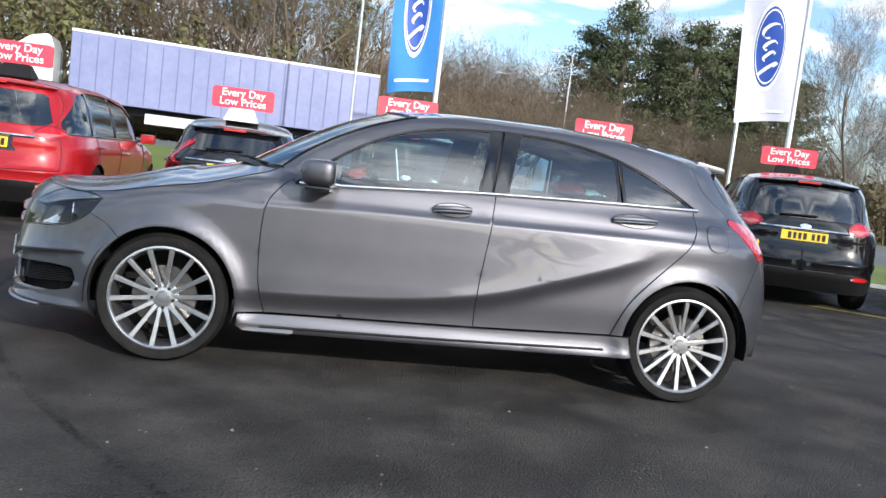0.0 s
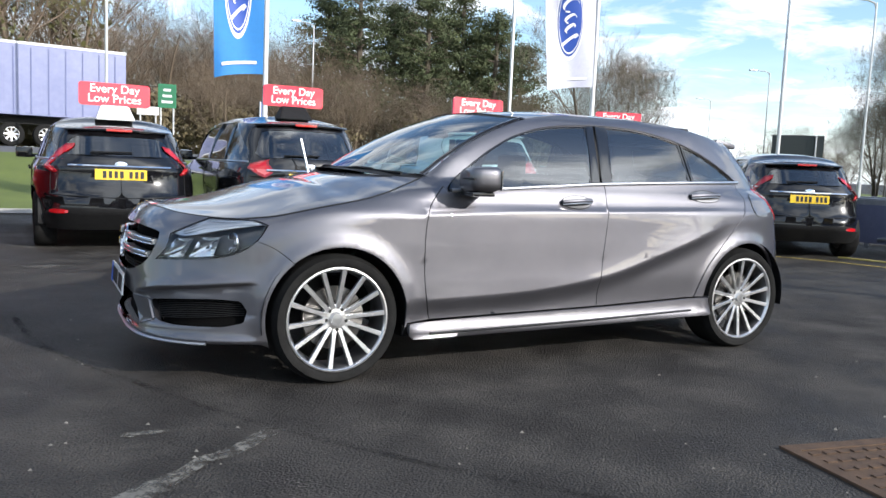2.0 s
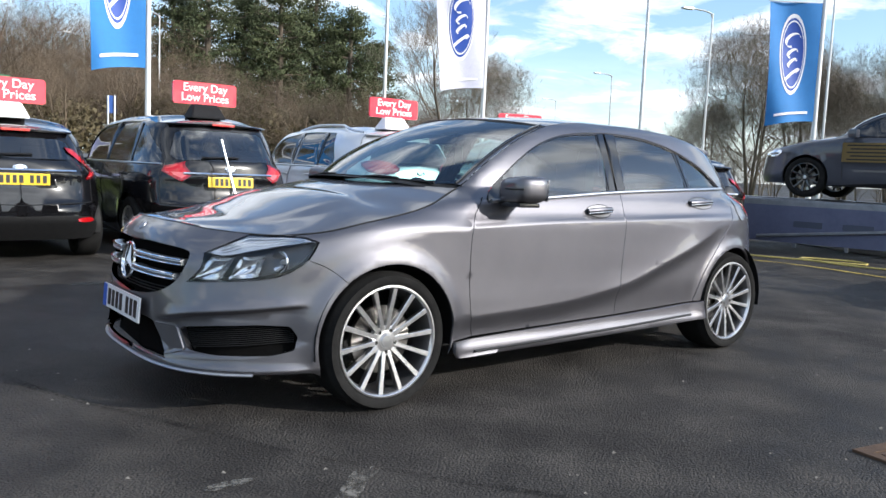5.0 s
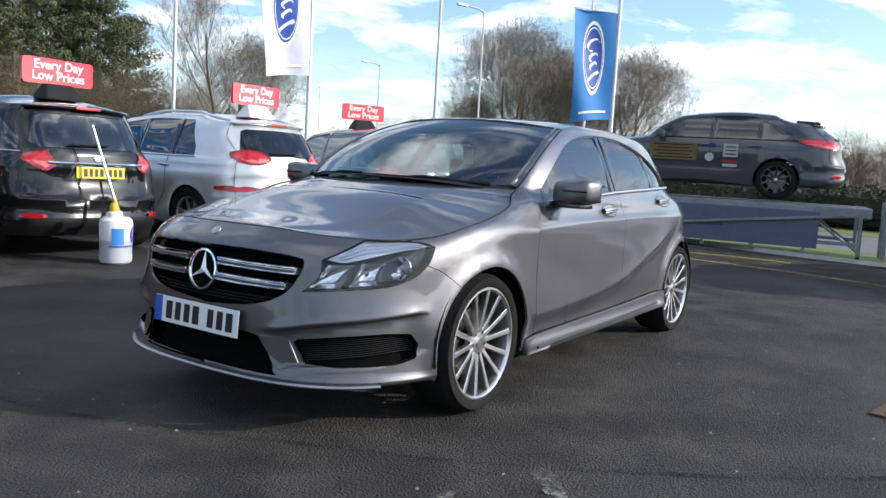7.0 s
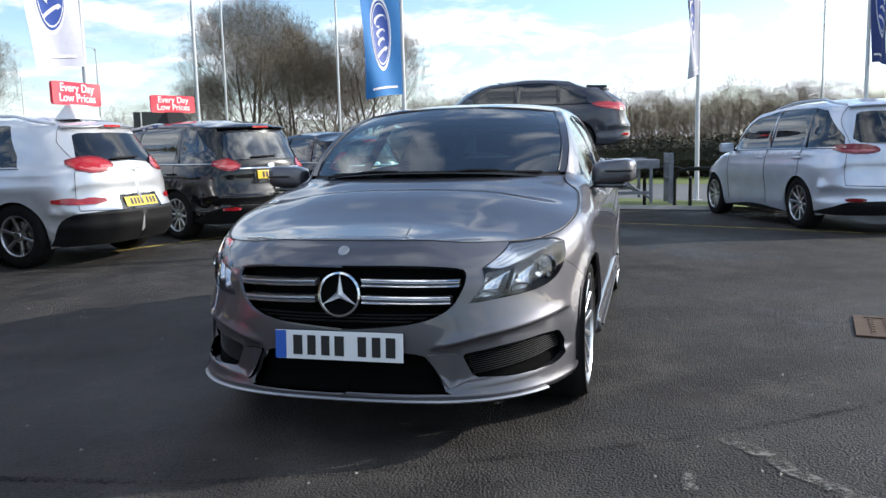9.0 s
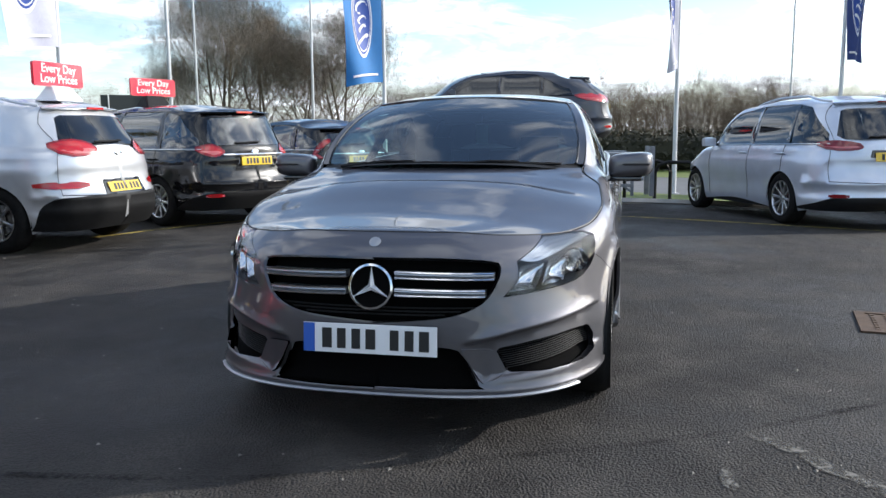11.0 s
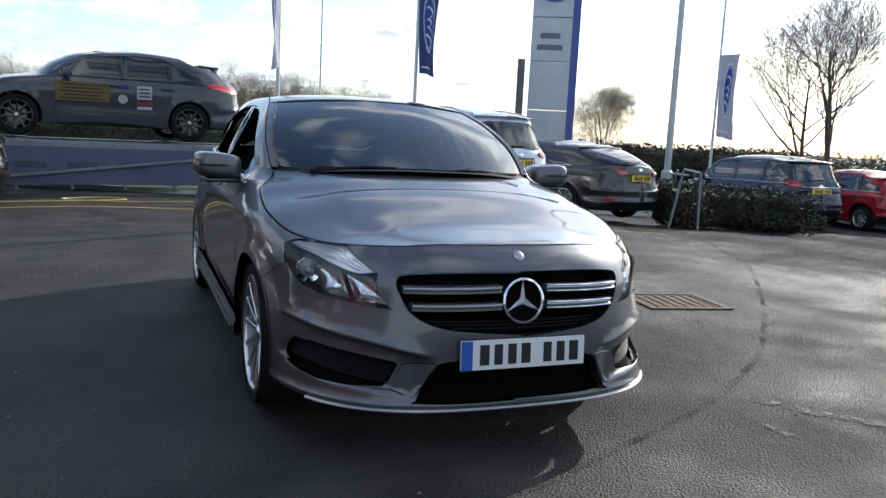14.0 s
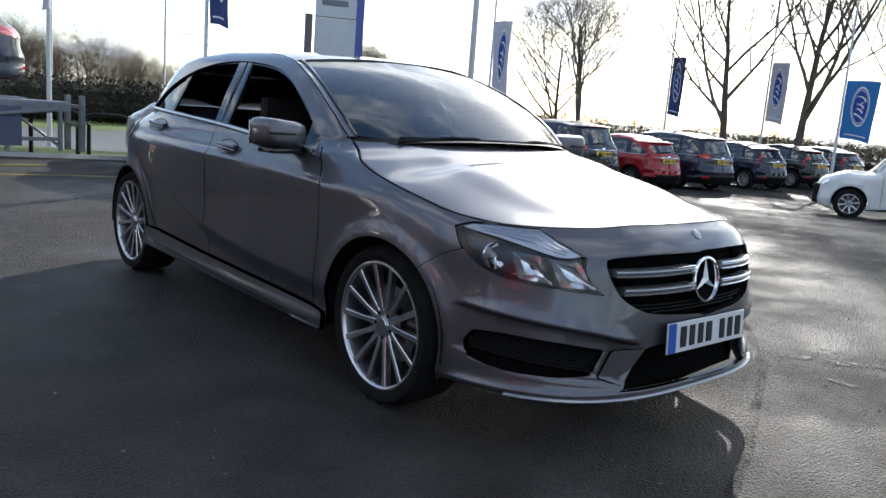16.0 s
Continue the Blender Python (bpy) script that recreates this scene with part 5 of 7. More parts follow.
    if refl:
        S.panel("reflector", rounded([(sy(hw * refl[2], refl[0], 9), refl[0]), (sy(hw * refl[3], refl[0], 9), refl[0]), (sy(hw * refl[3], refl[0], 9), refl[1]), (sy(hw * refl[2], refl[0], 9), refl[1])], 1), lens, car, grid=.1, gap=0, off=.014, lip=.003)
    xp = S.p(S.s1, plate_z).x
    slope = S.p(S.s1, plate_z + .06).x - S.p(S.s1, plate_z - .06).x
    number_plate(car, Matrix.Translation((xp + .012, 0, plate_z)) @ Matrix.Rotation(radians(90), 4, "Z") @ Matrix.Rotation(math.atan2(slope, .12), 4, "X"), plate)
    if garnish:
        pts = [S.p(sy(abs(y), plate_z + .1, 9) if abs(y) > .01 else S.s1, plate_z + .085, .010) * Vector((1, 1 if y >= 0 else -1, 1)) for y in np.linspace(-.50, .50, 15)]
        part("garnish", tube(pts, .016, 6, 1.0), garnish, car, "chrome strip over the number plate", smooth=True)
    pts = [S.p(sy(abs(y), zb + .09, 9) if abs(y) > .01 else S.s1, zb + .10 + .03 * (y + .3), .016) * Vector((1, 1 if y >= 0 else -1, 1)) for y in np.linspace(-.30, .12, 7)]
    part("rear_wiper", tube(pts, .010, 5), M_TRIM, car)
    xs_ = S.p(S.s1, Hr - .10).x
    sq = [gate[-1][0] + (S.s1 - gate[-1][0]) * i / 10 for i in range(11)]
    pts = [S.p(q, top(q) - .012, .012) * Vector((1, -1, 1)) for q in sq] + [S.p(q, top(q) - .012, .012) for q in sq[::-1][1:]]
    part("roof_spoiler", tube(pts, .055, 8, .30), paint_m, car, smooth=True)
    part("brake_light", add_box(bmesh.new(), xs_ + .052, 0, Hr - .085, .014, .26, .026, .004), lens, car)
    # tops
    rows = []
    for i in range(37):
        s = S.s0 + (.40 - S.s0) * i / 36
        e = S.p(s, top(s))
        rows.append((e.x, max(.001, e.y - .002), e.z))
    patch("bonnet", rows, lambda i: (rows[i][0] - .12 * smoothstep(.0, .4, rows[i][0]), rows[i][2] + .10 * rows[i][1] ** 2), paint_m, car, nt=8, pw=2.4, lip=.02)
    n = 14
    edge = [S.p(.42 + (xt - .42) * i / n, top(.42 + (xt - .42) * i / n)) for i in range(n + 1)]
    er = [(e.x, e.y - .01, e.z) for e in edge]
    patch("windscreen", er, lambda i: (er[i][0] - .16, er[i][2] + .035), M_GLASS, car, nt=8, pw=2.3)
    rows2 = [S.p(xt + (S.s1 - xt) * i / 50, top(xt + (S.s1 - xt) * i / 50)) for i in range(51)]
    rows2 = [(e.x, max(.001, e.y), e.z) for e in rows2]
    patch("roof", rows2, lambda i: (rows2[i][0] - .14 * (1 - smoothstep(xt, xt + .5, rows2[i][0])), rows2[i][2] + .05 * min(1, rows2[i][1] / .5) ** 1.5), paint_m, car, nt=10, pw=2.6, lip=.02)
    for sgn in (-1, 1):
        bm = add_box(bmesh.new(), 0, 0, 0, .13, .20, .14, .045)
        mi = part("door_mirror", bm, paint_m, car, smooth=True)
        mi.matrix_basis = Matrix.Translation((.72, sgn * (hw + .08), zb + .06))
        part("mirror_arm", add_box(bmesh.new(), 0, -sgn * .10, -.04, .07, .12, .04, .01), M_TRIM, mi)
        for xh in (xB - .12, xC - .06):
            pts = [S.p(x, zb - .10, .022) * Vector((1, sgn, 1)) for x in np.linspace(xh - .10, xh + .10, 6)]
            part("door_handle", tube(pts, .014, 6), paint_m, car, smooth=True)
        for xd, lean in ((x0 - .06, 0.0), (xB, .0), (xC - .02, 0.0)):
            pts = [S.p(xd + (0 if xd < wb - .6 else -max(0, .62 - z) * .9), z, .0015) * Vector((1, sgn, 1)) for z in np.linspace(.30, zb + .015, 14)]
            part("door_seam", tube(pts, .004, 4), M_INK, car)
        pts = [S.p(x, zb + .016, .004) * Vector((1, sgn, 1)) for x in np.linspace(x0 - .02, x1 + .02, 24)]
        part("window_trim", tube(pts, .010, 5), M_CHROME if fastback else M_GLOSSB if black_wheels else M_SATIN, car, smooth=True)
        if rails:
            pts = [S.p(x, top(x), .0) * Vector((1, sgn, 1)) + Vector((0, -sgn * .03, .045 - .05 * abs((x - (xt + xr_t) / 2) / ((xr_t - xt) / 2)) ** 4)) for x in np.linspace(xt + .05, xr_t - .15, 14)]
            part("roof_rail", tube(pts, .017, 6), M_SATIN, car, "silver roof rail", smooth=True)
        q = rounded([(sx(-.38, .78), .78), (sy(.58, .76), .76), (sy(.48, .66), .66), (sx(-.5, .64), .64)], 2)
    S.panel("headlamp", q, M_CHROME, car, grid=.1, gap=0, off=.006, lip=.005)
    fr = rounded([(sy(.42, .6), .62), (S.s0 + .02, .62), (S.s0 + .02, .36), (sy(.46, .4), .36)], 1)
    S.panel("front_grille", fr, M_TRIM, car, grid=.1, gap=0, off=.006, lip=.005)
    # underside, wheels, cabin
    bm = add_box(bmesh.new(), wb / 2, 0, .27, wb - .75, 2 * hw - .2, .12, .02)
    add_box(bm, -.25, 0, .45, .95, 2 * hw - .75, .40, .04)
    add_box(bm, (wb - .35 + xe - .16) / 2, 0, .42, xe - wb + .19, 2 * hw - .75, .34, .04)
    part("underbody", bm, M_TRIM, car)
    arch_liner(car, 0, .33, R + .015, .40, hw - .05)
    arch_liner(car, wb, .33, R + .015, .40, hw - .05)
    r = wheel.get("r", .325)
    kw = dict(face=M_GLOSSB, barrel=M_TRIM) if black_wheels else {}
    w = make_wheel(car, Matrix.Translation((0, hw - .012, r + .002)), seg=32, w0=.014, w1=.02, **wheel, **kw)
    clone(w, car, Matrix.Translation((wb, hw - .012, r + .002)) @ Matrix.Rotation(.3, 4, "Y"))
    for x in (0, wb):
        clone(w, car, Matrix.Translation((x, -hw + .012, r + .002)) @ Matrix.Rotation(math.pi, 4, "Z") @ Matrix.Rotation(.2 + x, 4, "Y"))
    cabin(car, .78, 1.40, min(wb - .35, 2.35), zb - .98, hw - .22)
    return car


def by_rear(x, y, az, L, fo):
    """The pose of a car whose rear end stands at (x, y), heading az degrees."""
    a = radians(az)
    d = L - fo
    px, py = x + math.cos(a) * d, y + math.sin(a) * d
    zr, zf = ground_z(x, y), ground_z(px, py)
    return pose(px, py, ground_z((x + px) / 2, (y + py) / 2), 0, math.degrees(math.atan2(zf - zr, d)), az + 180)


def sign_on(car_m, x, H, base):
    return roof_sign(car_m @ Matrix.Translation((x, 0, H - .015)) @ Matrix.Scale(1.22, 4), base)


ROW = "cars parked in the row behind"
MPV = dict(L=4.77, width=1.88, H=1.64, wb=2.85, fo=.93, zb=1.0, hatch=.34, xt=1.40, lamp=(.34, .50, .92, 1.10), plate_z=.86, lower=.46, garnish=M_CHROME, wheel=dict(spokes=10, rim=.225, r=.335))
SUP = dict(L=3.95, width=1.70, H=1.47, wb=2.49, fo=.80, zb=.95, hatch=.36, drop=.09, xt=1.15, lamp=(.26, .74, .80, 1.16), upright=True, plate_z=.82, lower=.46, garnish=M_CHROME, wheel=dict(spokes=9, rim=.205, r=.308))

m_ = by_rear(-2.95, 4.25, 90, 4.77, .93)
make_car("people_carrier", m_, "bright red people carrier parked with its rear to the lot", M_REDP, group=ROW, **MPV)
sign_on(m_, 2.95, 1.64, M_TRIM)
m_ = by_rear(-.43, 4.72, 90, 3.95, .80)
make_car("supermini", m_, "black small hatchback with slim upright tail lamps", M_BLACKP, group=ROW, **SUP)
sign_on(m_, 2.35, 1.47, M_SIGNWHITE)
m_ = by_rear(1.62, 4.55, 90, 4.29, .90)
make_car("compact_people_carrier", m_, "black compact people carrier with large red tail lamps", M_BLACKP, L=4.29, width=1.81, H=1.60, wb=2.645, fo=.90, zb=1.0, hatch=.36, xt=1.30, lamp=(.22, .46, .84, 1.06), plate_z=.84, lower=.40, garnish=M_CHROME, wheel=dict(spokes=10, rim=.215, r=.325), group=ROW)
sign_on(m_, 2.55, 1.60, M_TRIM)
m_ = by_rear(4.12, 4.40, 88, 4.44, .90)
make_car("sports_utility_vehicle", m_, "silver sports utility vehicle with dark lower bumper and roof rails", M_SILVER, L=4.44, width=1.855, H=1.63, wb=2.64, fo=.90, zb=1.04, hatch=.42, xt=1.2, lamp=(.36, .34, .99, 1.18), plate_z=.66, lower=.58, refl=(.665, .735, .93, .52), tint=M_DARKTINT, rails=True, wheel=dict(spokes=6, rim=.22, r=.345), win_end=.92, tail_w=.12, group=ROW)
sign_on(m_, 2.75, 1.63, M_SIGNWHITE)
m_ = by_rear(6.33, 3.87, 67, 4.77, .93)
make_car("people_carrier", m_, "black people carrier with a chrome strip across the tailgate", M_BLACKP, group=ROW, **MPV)
sign_on(m_, 1.55, 1.68, M_TRIM)
m_ = by_rear(8.25, 3.02, 57, 3.95, .80)
make_car("supermini", m_, "black small hatchback parked at the corner of the lot", M_BLACKP, group=ROW, **SUP)
m_ = by_rear(7.15, -4.2, 18, 4.85, .95)
make_car("large_people_carrier", m_, "silver large people carrier with dark rear glass and roof rails", M_BLUEGREY, L=4.85, width=1.91, H=1.72, wb=2.85, fo=.95, zb=1.05, hatch=.36, xt=1.50, lamp=(.42, .40, .98, 1.12), plate_z=.90, lower=.40, tint=M_DARKTINT, lens=M_REDDARK, rails=True, wheel=dict(spokes=10, rim=.235, r=.345), group="cars at the far edge")
m_ = by_rear(8.3, -7.2, 16, 4.87, .95)
make_car("saloon", m_, "dark brown fastback saloon with chrome window trim", M_DARKBROWN, L=4.87, width=1.85, H=1.46, wb=2.85, fo=.95, zb=.97, hatch=1.0, xt=1.25, lamp=(.16, .44, .88, 1.0), plate_z=.80, lower=.38, fastback=True, tail_w=.6, win_end=1.0, wheel=dict(spokes=14, rim=.235, r=.34), group="cars at the far edge")
# show car on the ramp
SHOW = Matrix.Translation((11.60, 3.02, .89)) @ Matrix.Rotation(radians(279), 4, "Z")
sc = make_car("show_car", SHOW, "slate grey sports hatchback with black wheels on a display ramp", M_STEALTH, L=4.62, width=1.82, H=1.50, wb=2.648, fo=.92, zb=.97, hatch=.50, drop=.14, tint=M_DARKTINT, xt=1.35, lamp=(.74, .46, .87, 1.04), plate_z=.80, lower=.34, win_end=.86, tail_w=.55, wheel=dict(spokes=10, rim=.235, r=.325), black_wheels=True)
bm = add_box(bmesh.new(), 0, 0, 0, .36, 1.06, .035, .014, Matrix.Translation((3.05, 0, 1.318)) @ Matrix.Rotation(radians(3), 4, "Y"))
part("rear_wing", bm, M_STEALTH, sc, smooth=True)
part("wing_edge", add_box(bmesh.new(), 3.225, 0, 1.306, .03, 1.04, .03, .008), M_GLOSSB, sc)
for nm, x, z, w, h, mt in (("sticker_band", .95, .74, .80, .30, "gold"), ("sticker_oval", 1.58, .86, .16, .07, "blue"), ("sticker_disc", 1.56, .66, .15, .15, "white"), ("sticker_panel", 1.90, .78, .24, .22, "white"), ("sticker_row", 1.90, .60, .24, .05, "red"), ("sticker_row", 1.90, .53, .24, .05, "white")):
    q = [(x - w / 2, z - h / 2), (x + w / 2, z - h / 2), (x + w / 2, z + h / 2), (x - w / 2, z + h / 2)]
    if nm in ("sticker_oval", "sticker_disc"):
        q = [(x + w / 2 * math.cos(a), z + h / 2 * math.sin(a)) for a in np.linspace(0, 2 * math.pi, 20)[:-1]]
    col = {"gold": (.30, .20, .06), "blue": (.04, .09, .35), "white": (.75, .75, .78), "red": (.5, .05, .06)}[mt]
    bm = bmesh.new()
    bm.faces.new([bm.verts.new((a, -.925, b)) for a, b in q])
    bmesh.ops.solidify(bm, geom=bm.faces[:], thickness=.003)
    part(nm, bm, principled("sticker_" + mt, col, .4)[0], sc)
for k in range(5):
    part("sticker_bar", add_box(bmesh.new(), .95, -.927, .63 + .055 * k, .66 - .1 * (k % 2), .003, .02), M_INK, sc)
for k in range(3):
    part("sticker_bar", add_box(bmesh.new(), 1.90, -.928, .72 + .06 * k, .18, .003, .022), M_INK, sc)
# far row
FAR = "cars in the far row"
for (nm, y, az, pm, kind, lab) in (("people_carrier", -13.1, -4, M_NAVY, 0, "dark blue people carrier in the far row"), ("supermini", -15.9, -5, M_REDP, 1, "red small hatchback in the far row"), ("sports_utility_vehicle", -18.6, -6, M_NAVY, 2, "dark blue sports utility vehicle in the far row"),
                                   ("estate_car", -21.9, -8, M_NAVY, 1, "dark hatchback in the far row"), ("supermini", -25.0, -8, M_BLACKP, 1, "black small hatchback in the far row"), ("supermini", -27.9, -8, M_NAVY, 1, "dark blue small hatchback in the far row")):
    kw = dict((MPV, SUP, MPV)[kind])
    make_car(nm, by_rear(9.8, y, az, kw["L"], kw["fo"]), lab, pm, group=FAR, **kw)
kw = dict(L=3.55, width=1.63, H=1.47, wb=2.30, fo=.70, zb=.93, hatch=.38, xt=1.0, hood=.82, lamp=(.2, .7, .8, 1.0), plate_z=.6, lower=.40, wheel=dict(spokes=8, rim=.20, r=.30))
make_car("city_car", by_rear(2.0, -15.9, 20, 3.55, .70), "small rounded white city car", M_WHITEP, **kw)

# ---- ground ----
def asphalt():
    m, nt, b = principled("asphalt", (.05, .05, .05), .7)
    big, mid, fine = noise_node(nt, .35, 5), noise_node(nt, 2.2, 6), noise_node(nt, 95, 3, .6)
    vor = nt.nodes.new("ShaderNodeTexVoronoi")
    vor.inputs["Scale"].default_value = 105
    tc = nt.nodes.new("ShaderNodeTexCoord")
    nt.links.new(tc.outputs["Object"], vor.inputs["Vector"])
    base = ramp(nt, mid.outputs[0], (.37, (.029, .0262, .0242)), (.5, (.047, .0430, .0395)), (.64, (.072, .0655, .0590)))
    spk = ramp(nt, vor.outputs["Distance"], (.0, (1.6, 1.6, 1.55)), (.35, (1.0, 1.0, 1.0)), (.8, (.55, .55, .55)))
    mul = nt.nodes.new("ShaderNodeMix")
    mul.data_type, mul.blend_type = "RGBA", "MULTIPLY"
    mul.inputs[0].default_value = 0.7
    nt.links.new(base, mul.inputs[6]), nt.links.new(spk, mul.inputs[7])
    nt.links.new(mul.outputs[2], b.inputs["Base Color"])
    mr = nt.nodes.new("ShaderNodeMapRange")
    mr.inputs[1].default_value, mr.inputs[2].default_value, mr.inputs[3].default_value, mr.inputs[4].default_value = .42, .58, .50, .86
    add = nt.nodes.new("ShaderNodeMath")
    add.operation = "MULTIPLY_ADD"
    add.inputs[1].default_value, add.inputs[2].default_value = .35, .0
    nt.links.new(mid.outputs[0], add.inputs[0])
    ad2 = nt.nodes.new("ShaderNodeMath")
    ad2.operation = "MULTIPLY_ADD"
    ad2.inputs[1].default_value = .65
    nt.links.new(big.outputs[0], ad2.inputs[0]), nt.links.new(add.outputs[0], ad2.inputs[2])
    nt.links.new(ad2.outputs[0], mr.inputs[0])
    nt.links.new(mr.outputs[0], b.inputs["Roughness"])
    hs = nt.nodes.new("ShaderNodeMath")
    hs.operation = "SUBTRACT"
    nt.links.new(fine.outputs[0], hs.inputs[0]), nt.links.new(vor.outputs["Distance"], hs.inputs[1])
    crs = noise_node(nt, 26, 5, .65)
    h2 = nt.nodes.new("ShaderNodeMath")
    h2.operation = "MULTIPLY_ADD"
    h2.inputs[1].default_value = .2
    nt.links.new(crs.outputs[0], h2.inputs[0]), nt.links.new(hs.outputs[0], h2.inputs[2])
    bump(nt, b, h2.outputs[0], .85, .011)
    b.inputs["Specular IOR Level"].default_value = 0.22
    return m


M_ASPHALT = asphalt()
M_ROAD = varied("road_asphalt", (.085, .085, .088), (.12, .12, .122), .6, .8, bump_s=.3, bump_scale=60)
M_GRASS = varied("grass", (.072, .100, .012), (.135, .170, .026), .5, .9, bump_s=.8, bump_scale=40)
M_KERB = varied("kerb_concrete", (.25, .24, .22), (.36, .35, .33), 4, .85, bump_s=.3, bump_scale=60)
M_YLINE = varied("yellow_plastic", (.42, .30, .03), (.60, .45, .08), 5, .7, bump_s=.3)
M_GRIT = varied("pale_grit", (.10, .095, .085), (.27, .25, .22), 9, .8, bump_s=.4, bump_scale=120)


def worn_paint(name, c0, c1, lo, hi, scale=22, rough=.8):
    """Paint or dirt worn through to the asphalt in flecks."""
    m = varied(name, c0, c1, 9, rough, bump_s=.4, bump_scale=120)
    nt = m.node_tree
    b = nt.nodes["Principled BSDF"]
    n1, n2 = noise_node(nt, scale, 8, .75), noise_node(nt, 3.0, 3)
    ad = nt.nodes.new("ShaderNodeMath")
    ad.operation = "MULTIPLY_ADD"
    ad.inputs[1].default_value = .5
    nt.links.new(n2.outputs[0], ad.inputs[0]), nt.links.new(n1.outputs[0], ad.inputs[2])
    nt.links.new(ramp(nt, ad.outputs[0], (lo, (0, 0, 0)), (hi, (1, 1, 1))), b.inputs["Alpha"])
    return m


M_WORN = worn_paint("worn_pale_marking", (.10, .095, .085), (.20, .19, .17), .68, .86)
M_TAR = worn_paint("dark_tyre_mark", (.018, .018, .018), (.03, .03, .03), .70, 1.5, 45, .95)
M_TAR.node_tree.nodes["Principled BSDF"].inputs["Specular IOR Level"].default_value = 0.05
M_WORN.node_tree.nodes["Principled BSDF"].inputs["Specular IOR Level"].default_value = 0.2
M_RUST = varied("rusty_iron", (.050, .031, .020), (.125, .074, .044), 12, .8, .3, bump_s=.5, bump_scale=150)


def sheet(name, pts, edge, material, dz, label, category, kind="structure", cell=1.6):
    """A ground sheet between two boundary lines, laid on the fall of the ground."""
    V, F = [], []
    n = 60
    A, B = spline(pts, 2.0), spline(edge, 2.0)
    def at(P, t):
        k = t * (len(P) - 1)
        i = min(int(k), len(P) - 2)
        return Vector(P[i]).lerp(Vector(P[i + 1]), k - i)
    for i in range(n + 1):
        for j in range(9):
            p = at(A, i / n).lerp(at(B, i / n), j / 8)
            V.append((p.x, p.y, ground_z(p.x, p.y) + dz))
    for i in range(n):
        for j in range(8):
            a = i * 9 + j
            F.append((a, a + 1, a + 10, a + 9))
    ob = mesh_part(name, V, F, material)
    if sum((Vector(V[b]) - Vector(V[a])).cross(Vector(V[c]) - Vector(V[a])).z for a, b, c, d in F) < 0:
        ob.data.flip_normals()
    return tagged(ob, label, category, "", kind)


def ground():
    xs = sorted({round(math.copysign(abs(t) ** 2.4 * 900, t), 2) for t in np.linspace(-1, 1, 181)})
    V = [(x, y, ground_z(x, y) - .10 * smoothstep(13.5, 18, y)) for y in xs for x in xs]
    n = len(xs)
    F = [(j * n + i, j * n + i + 1, (j + 1) * n + i + 1, (j + 1) * n + i) for j in range(n - 1) for i in range(n - 1)]
    return tagged(mesh_part("ground", V, F, M_ASPHALT), "dark worn asphalt of the sales lot, damp in places", "ground", "", "structure")


ground()
LOT = [(-60, 11.5), (-10, 10.2), (3, 9.8), (9, 8.6), (12.4, 5.2), (11.8, 2.6), (11.0, .3), (11.3, -2.5), (11.6, -6), (12.0, -10.0)]
VERGE = [(-60, 26), (-10, 25), (6, 23.5), (14, 17), (17.0, 8), (16.2, 4), (15.6, 1.0), (14.8, -3), (14.8, -7), (15.5, -10.5)]
ROADE = [(-60, 37), (-10, 36.5), (10, 35.5), (24, 27), (31, 10), (30, 0), (29, -8), (30, -16), (33, -28)]
sheet("grass_verge", LOT, VERGE, M_GRASS, .012, "mown green grass verge beside the lot", "grass")
sheet("road", VERGE, ROADE, M_ROAD, .006, "grey tarmac road beyond the verge", "road")
sheet("grass_bank", ROADE, [(-60, 90), (-10, 90), (30, 80), (70, 50), (90, 10), (90, -10), (88, -30), (85, -45), (80, -60)], M_GRASS, .014, "rough grass beyond the road", "grass")
bm = tube([(x, y, ground_z(x, y) + .02) for x, y in spline(LOT, .8)], .075, 4, .9)
tagged(part("kerb", bm, M_KERB), "pale concrete kerb at the verge", "kerb", "", "structure")


def strip(name, pts, w, material, label, dz=.004, wob=0.0):
    P = [Vector(p) for p in spline(pts, .12)]
    V = []
    rnd = random.Random(3)
    for i, p in enumerate(P):
        d = (P[min(i + 1, len(P) - 1)] - P[max(0, i - 1)]).normalized()
        nrm = Vector((-d.y, d.x))
        a, b = w / 2 * (1 + wob * rnd.uniform(-1, 1)), w / 2 * (1 + wob * rnd.uniform(-1, 1))
        for q in (p + nrm * a, p - nrm * b):
            V.append((q.x, q.y, ground_z(q.x, q.y) + dz))
    F = [(2 * i, 2 * i + 1, 2 * i + 3, 2 * i + 2) for i in range(len(P) - 1)]
    ob = mesh_part(name, V, F, material)
    if (Vector(V[1]) - Vector(V[0])).cross(Vector(V[3]) - Vector(V[0])).z < 0:
        ob.data.flip_normals()
    return tagged(ob, label, "marking", "", "structure")


M_YWORN = worn_paint("worn_yellow_paint", (.34, .25, .05), (.50, .38, .08), .58, .78)
strip("yellow_line", [(4.6, 5.25), (5.9, 4.75), (7.0, 4.1), (8.1, 3.1), (8.55, 1.8), (8.35, .5), (8.15, -.8), (7.85, -1.9), (7.45, -3.2), (7.1, -4.6), (6.6, -6.4)], .085, M_YWORN, "worn yellow bay line on asphalt", .005, .25)
strip("tar_joint", [(6.0, -6.6), (4.5, -5.68), (3.2, -4.9), (1.56, -3.55), (.47, -2.52), (-.06, -1.92), (-.55, -1.2), (-.89, -.5), (-1.12, .0), (-1.28, .45), (-1.4, 1.2)], .042, M_TAR, "dark tar joint in asphalt", .004, .3)
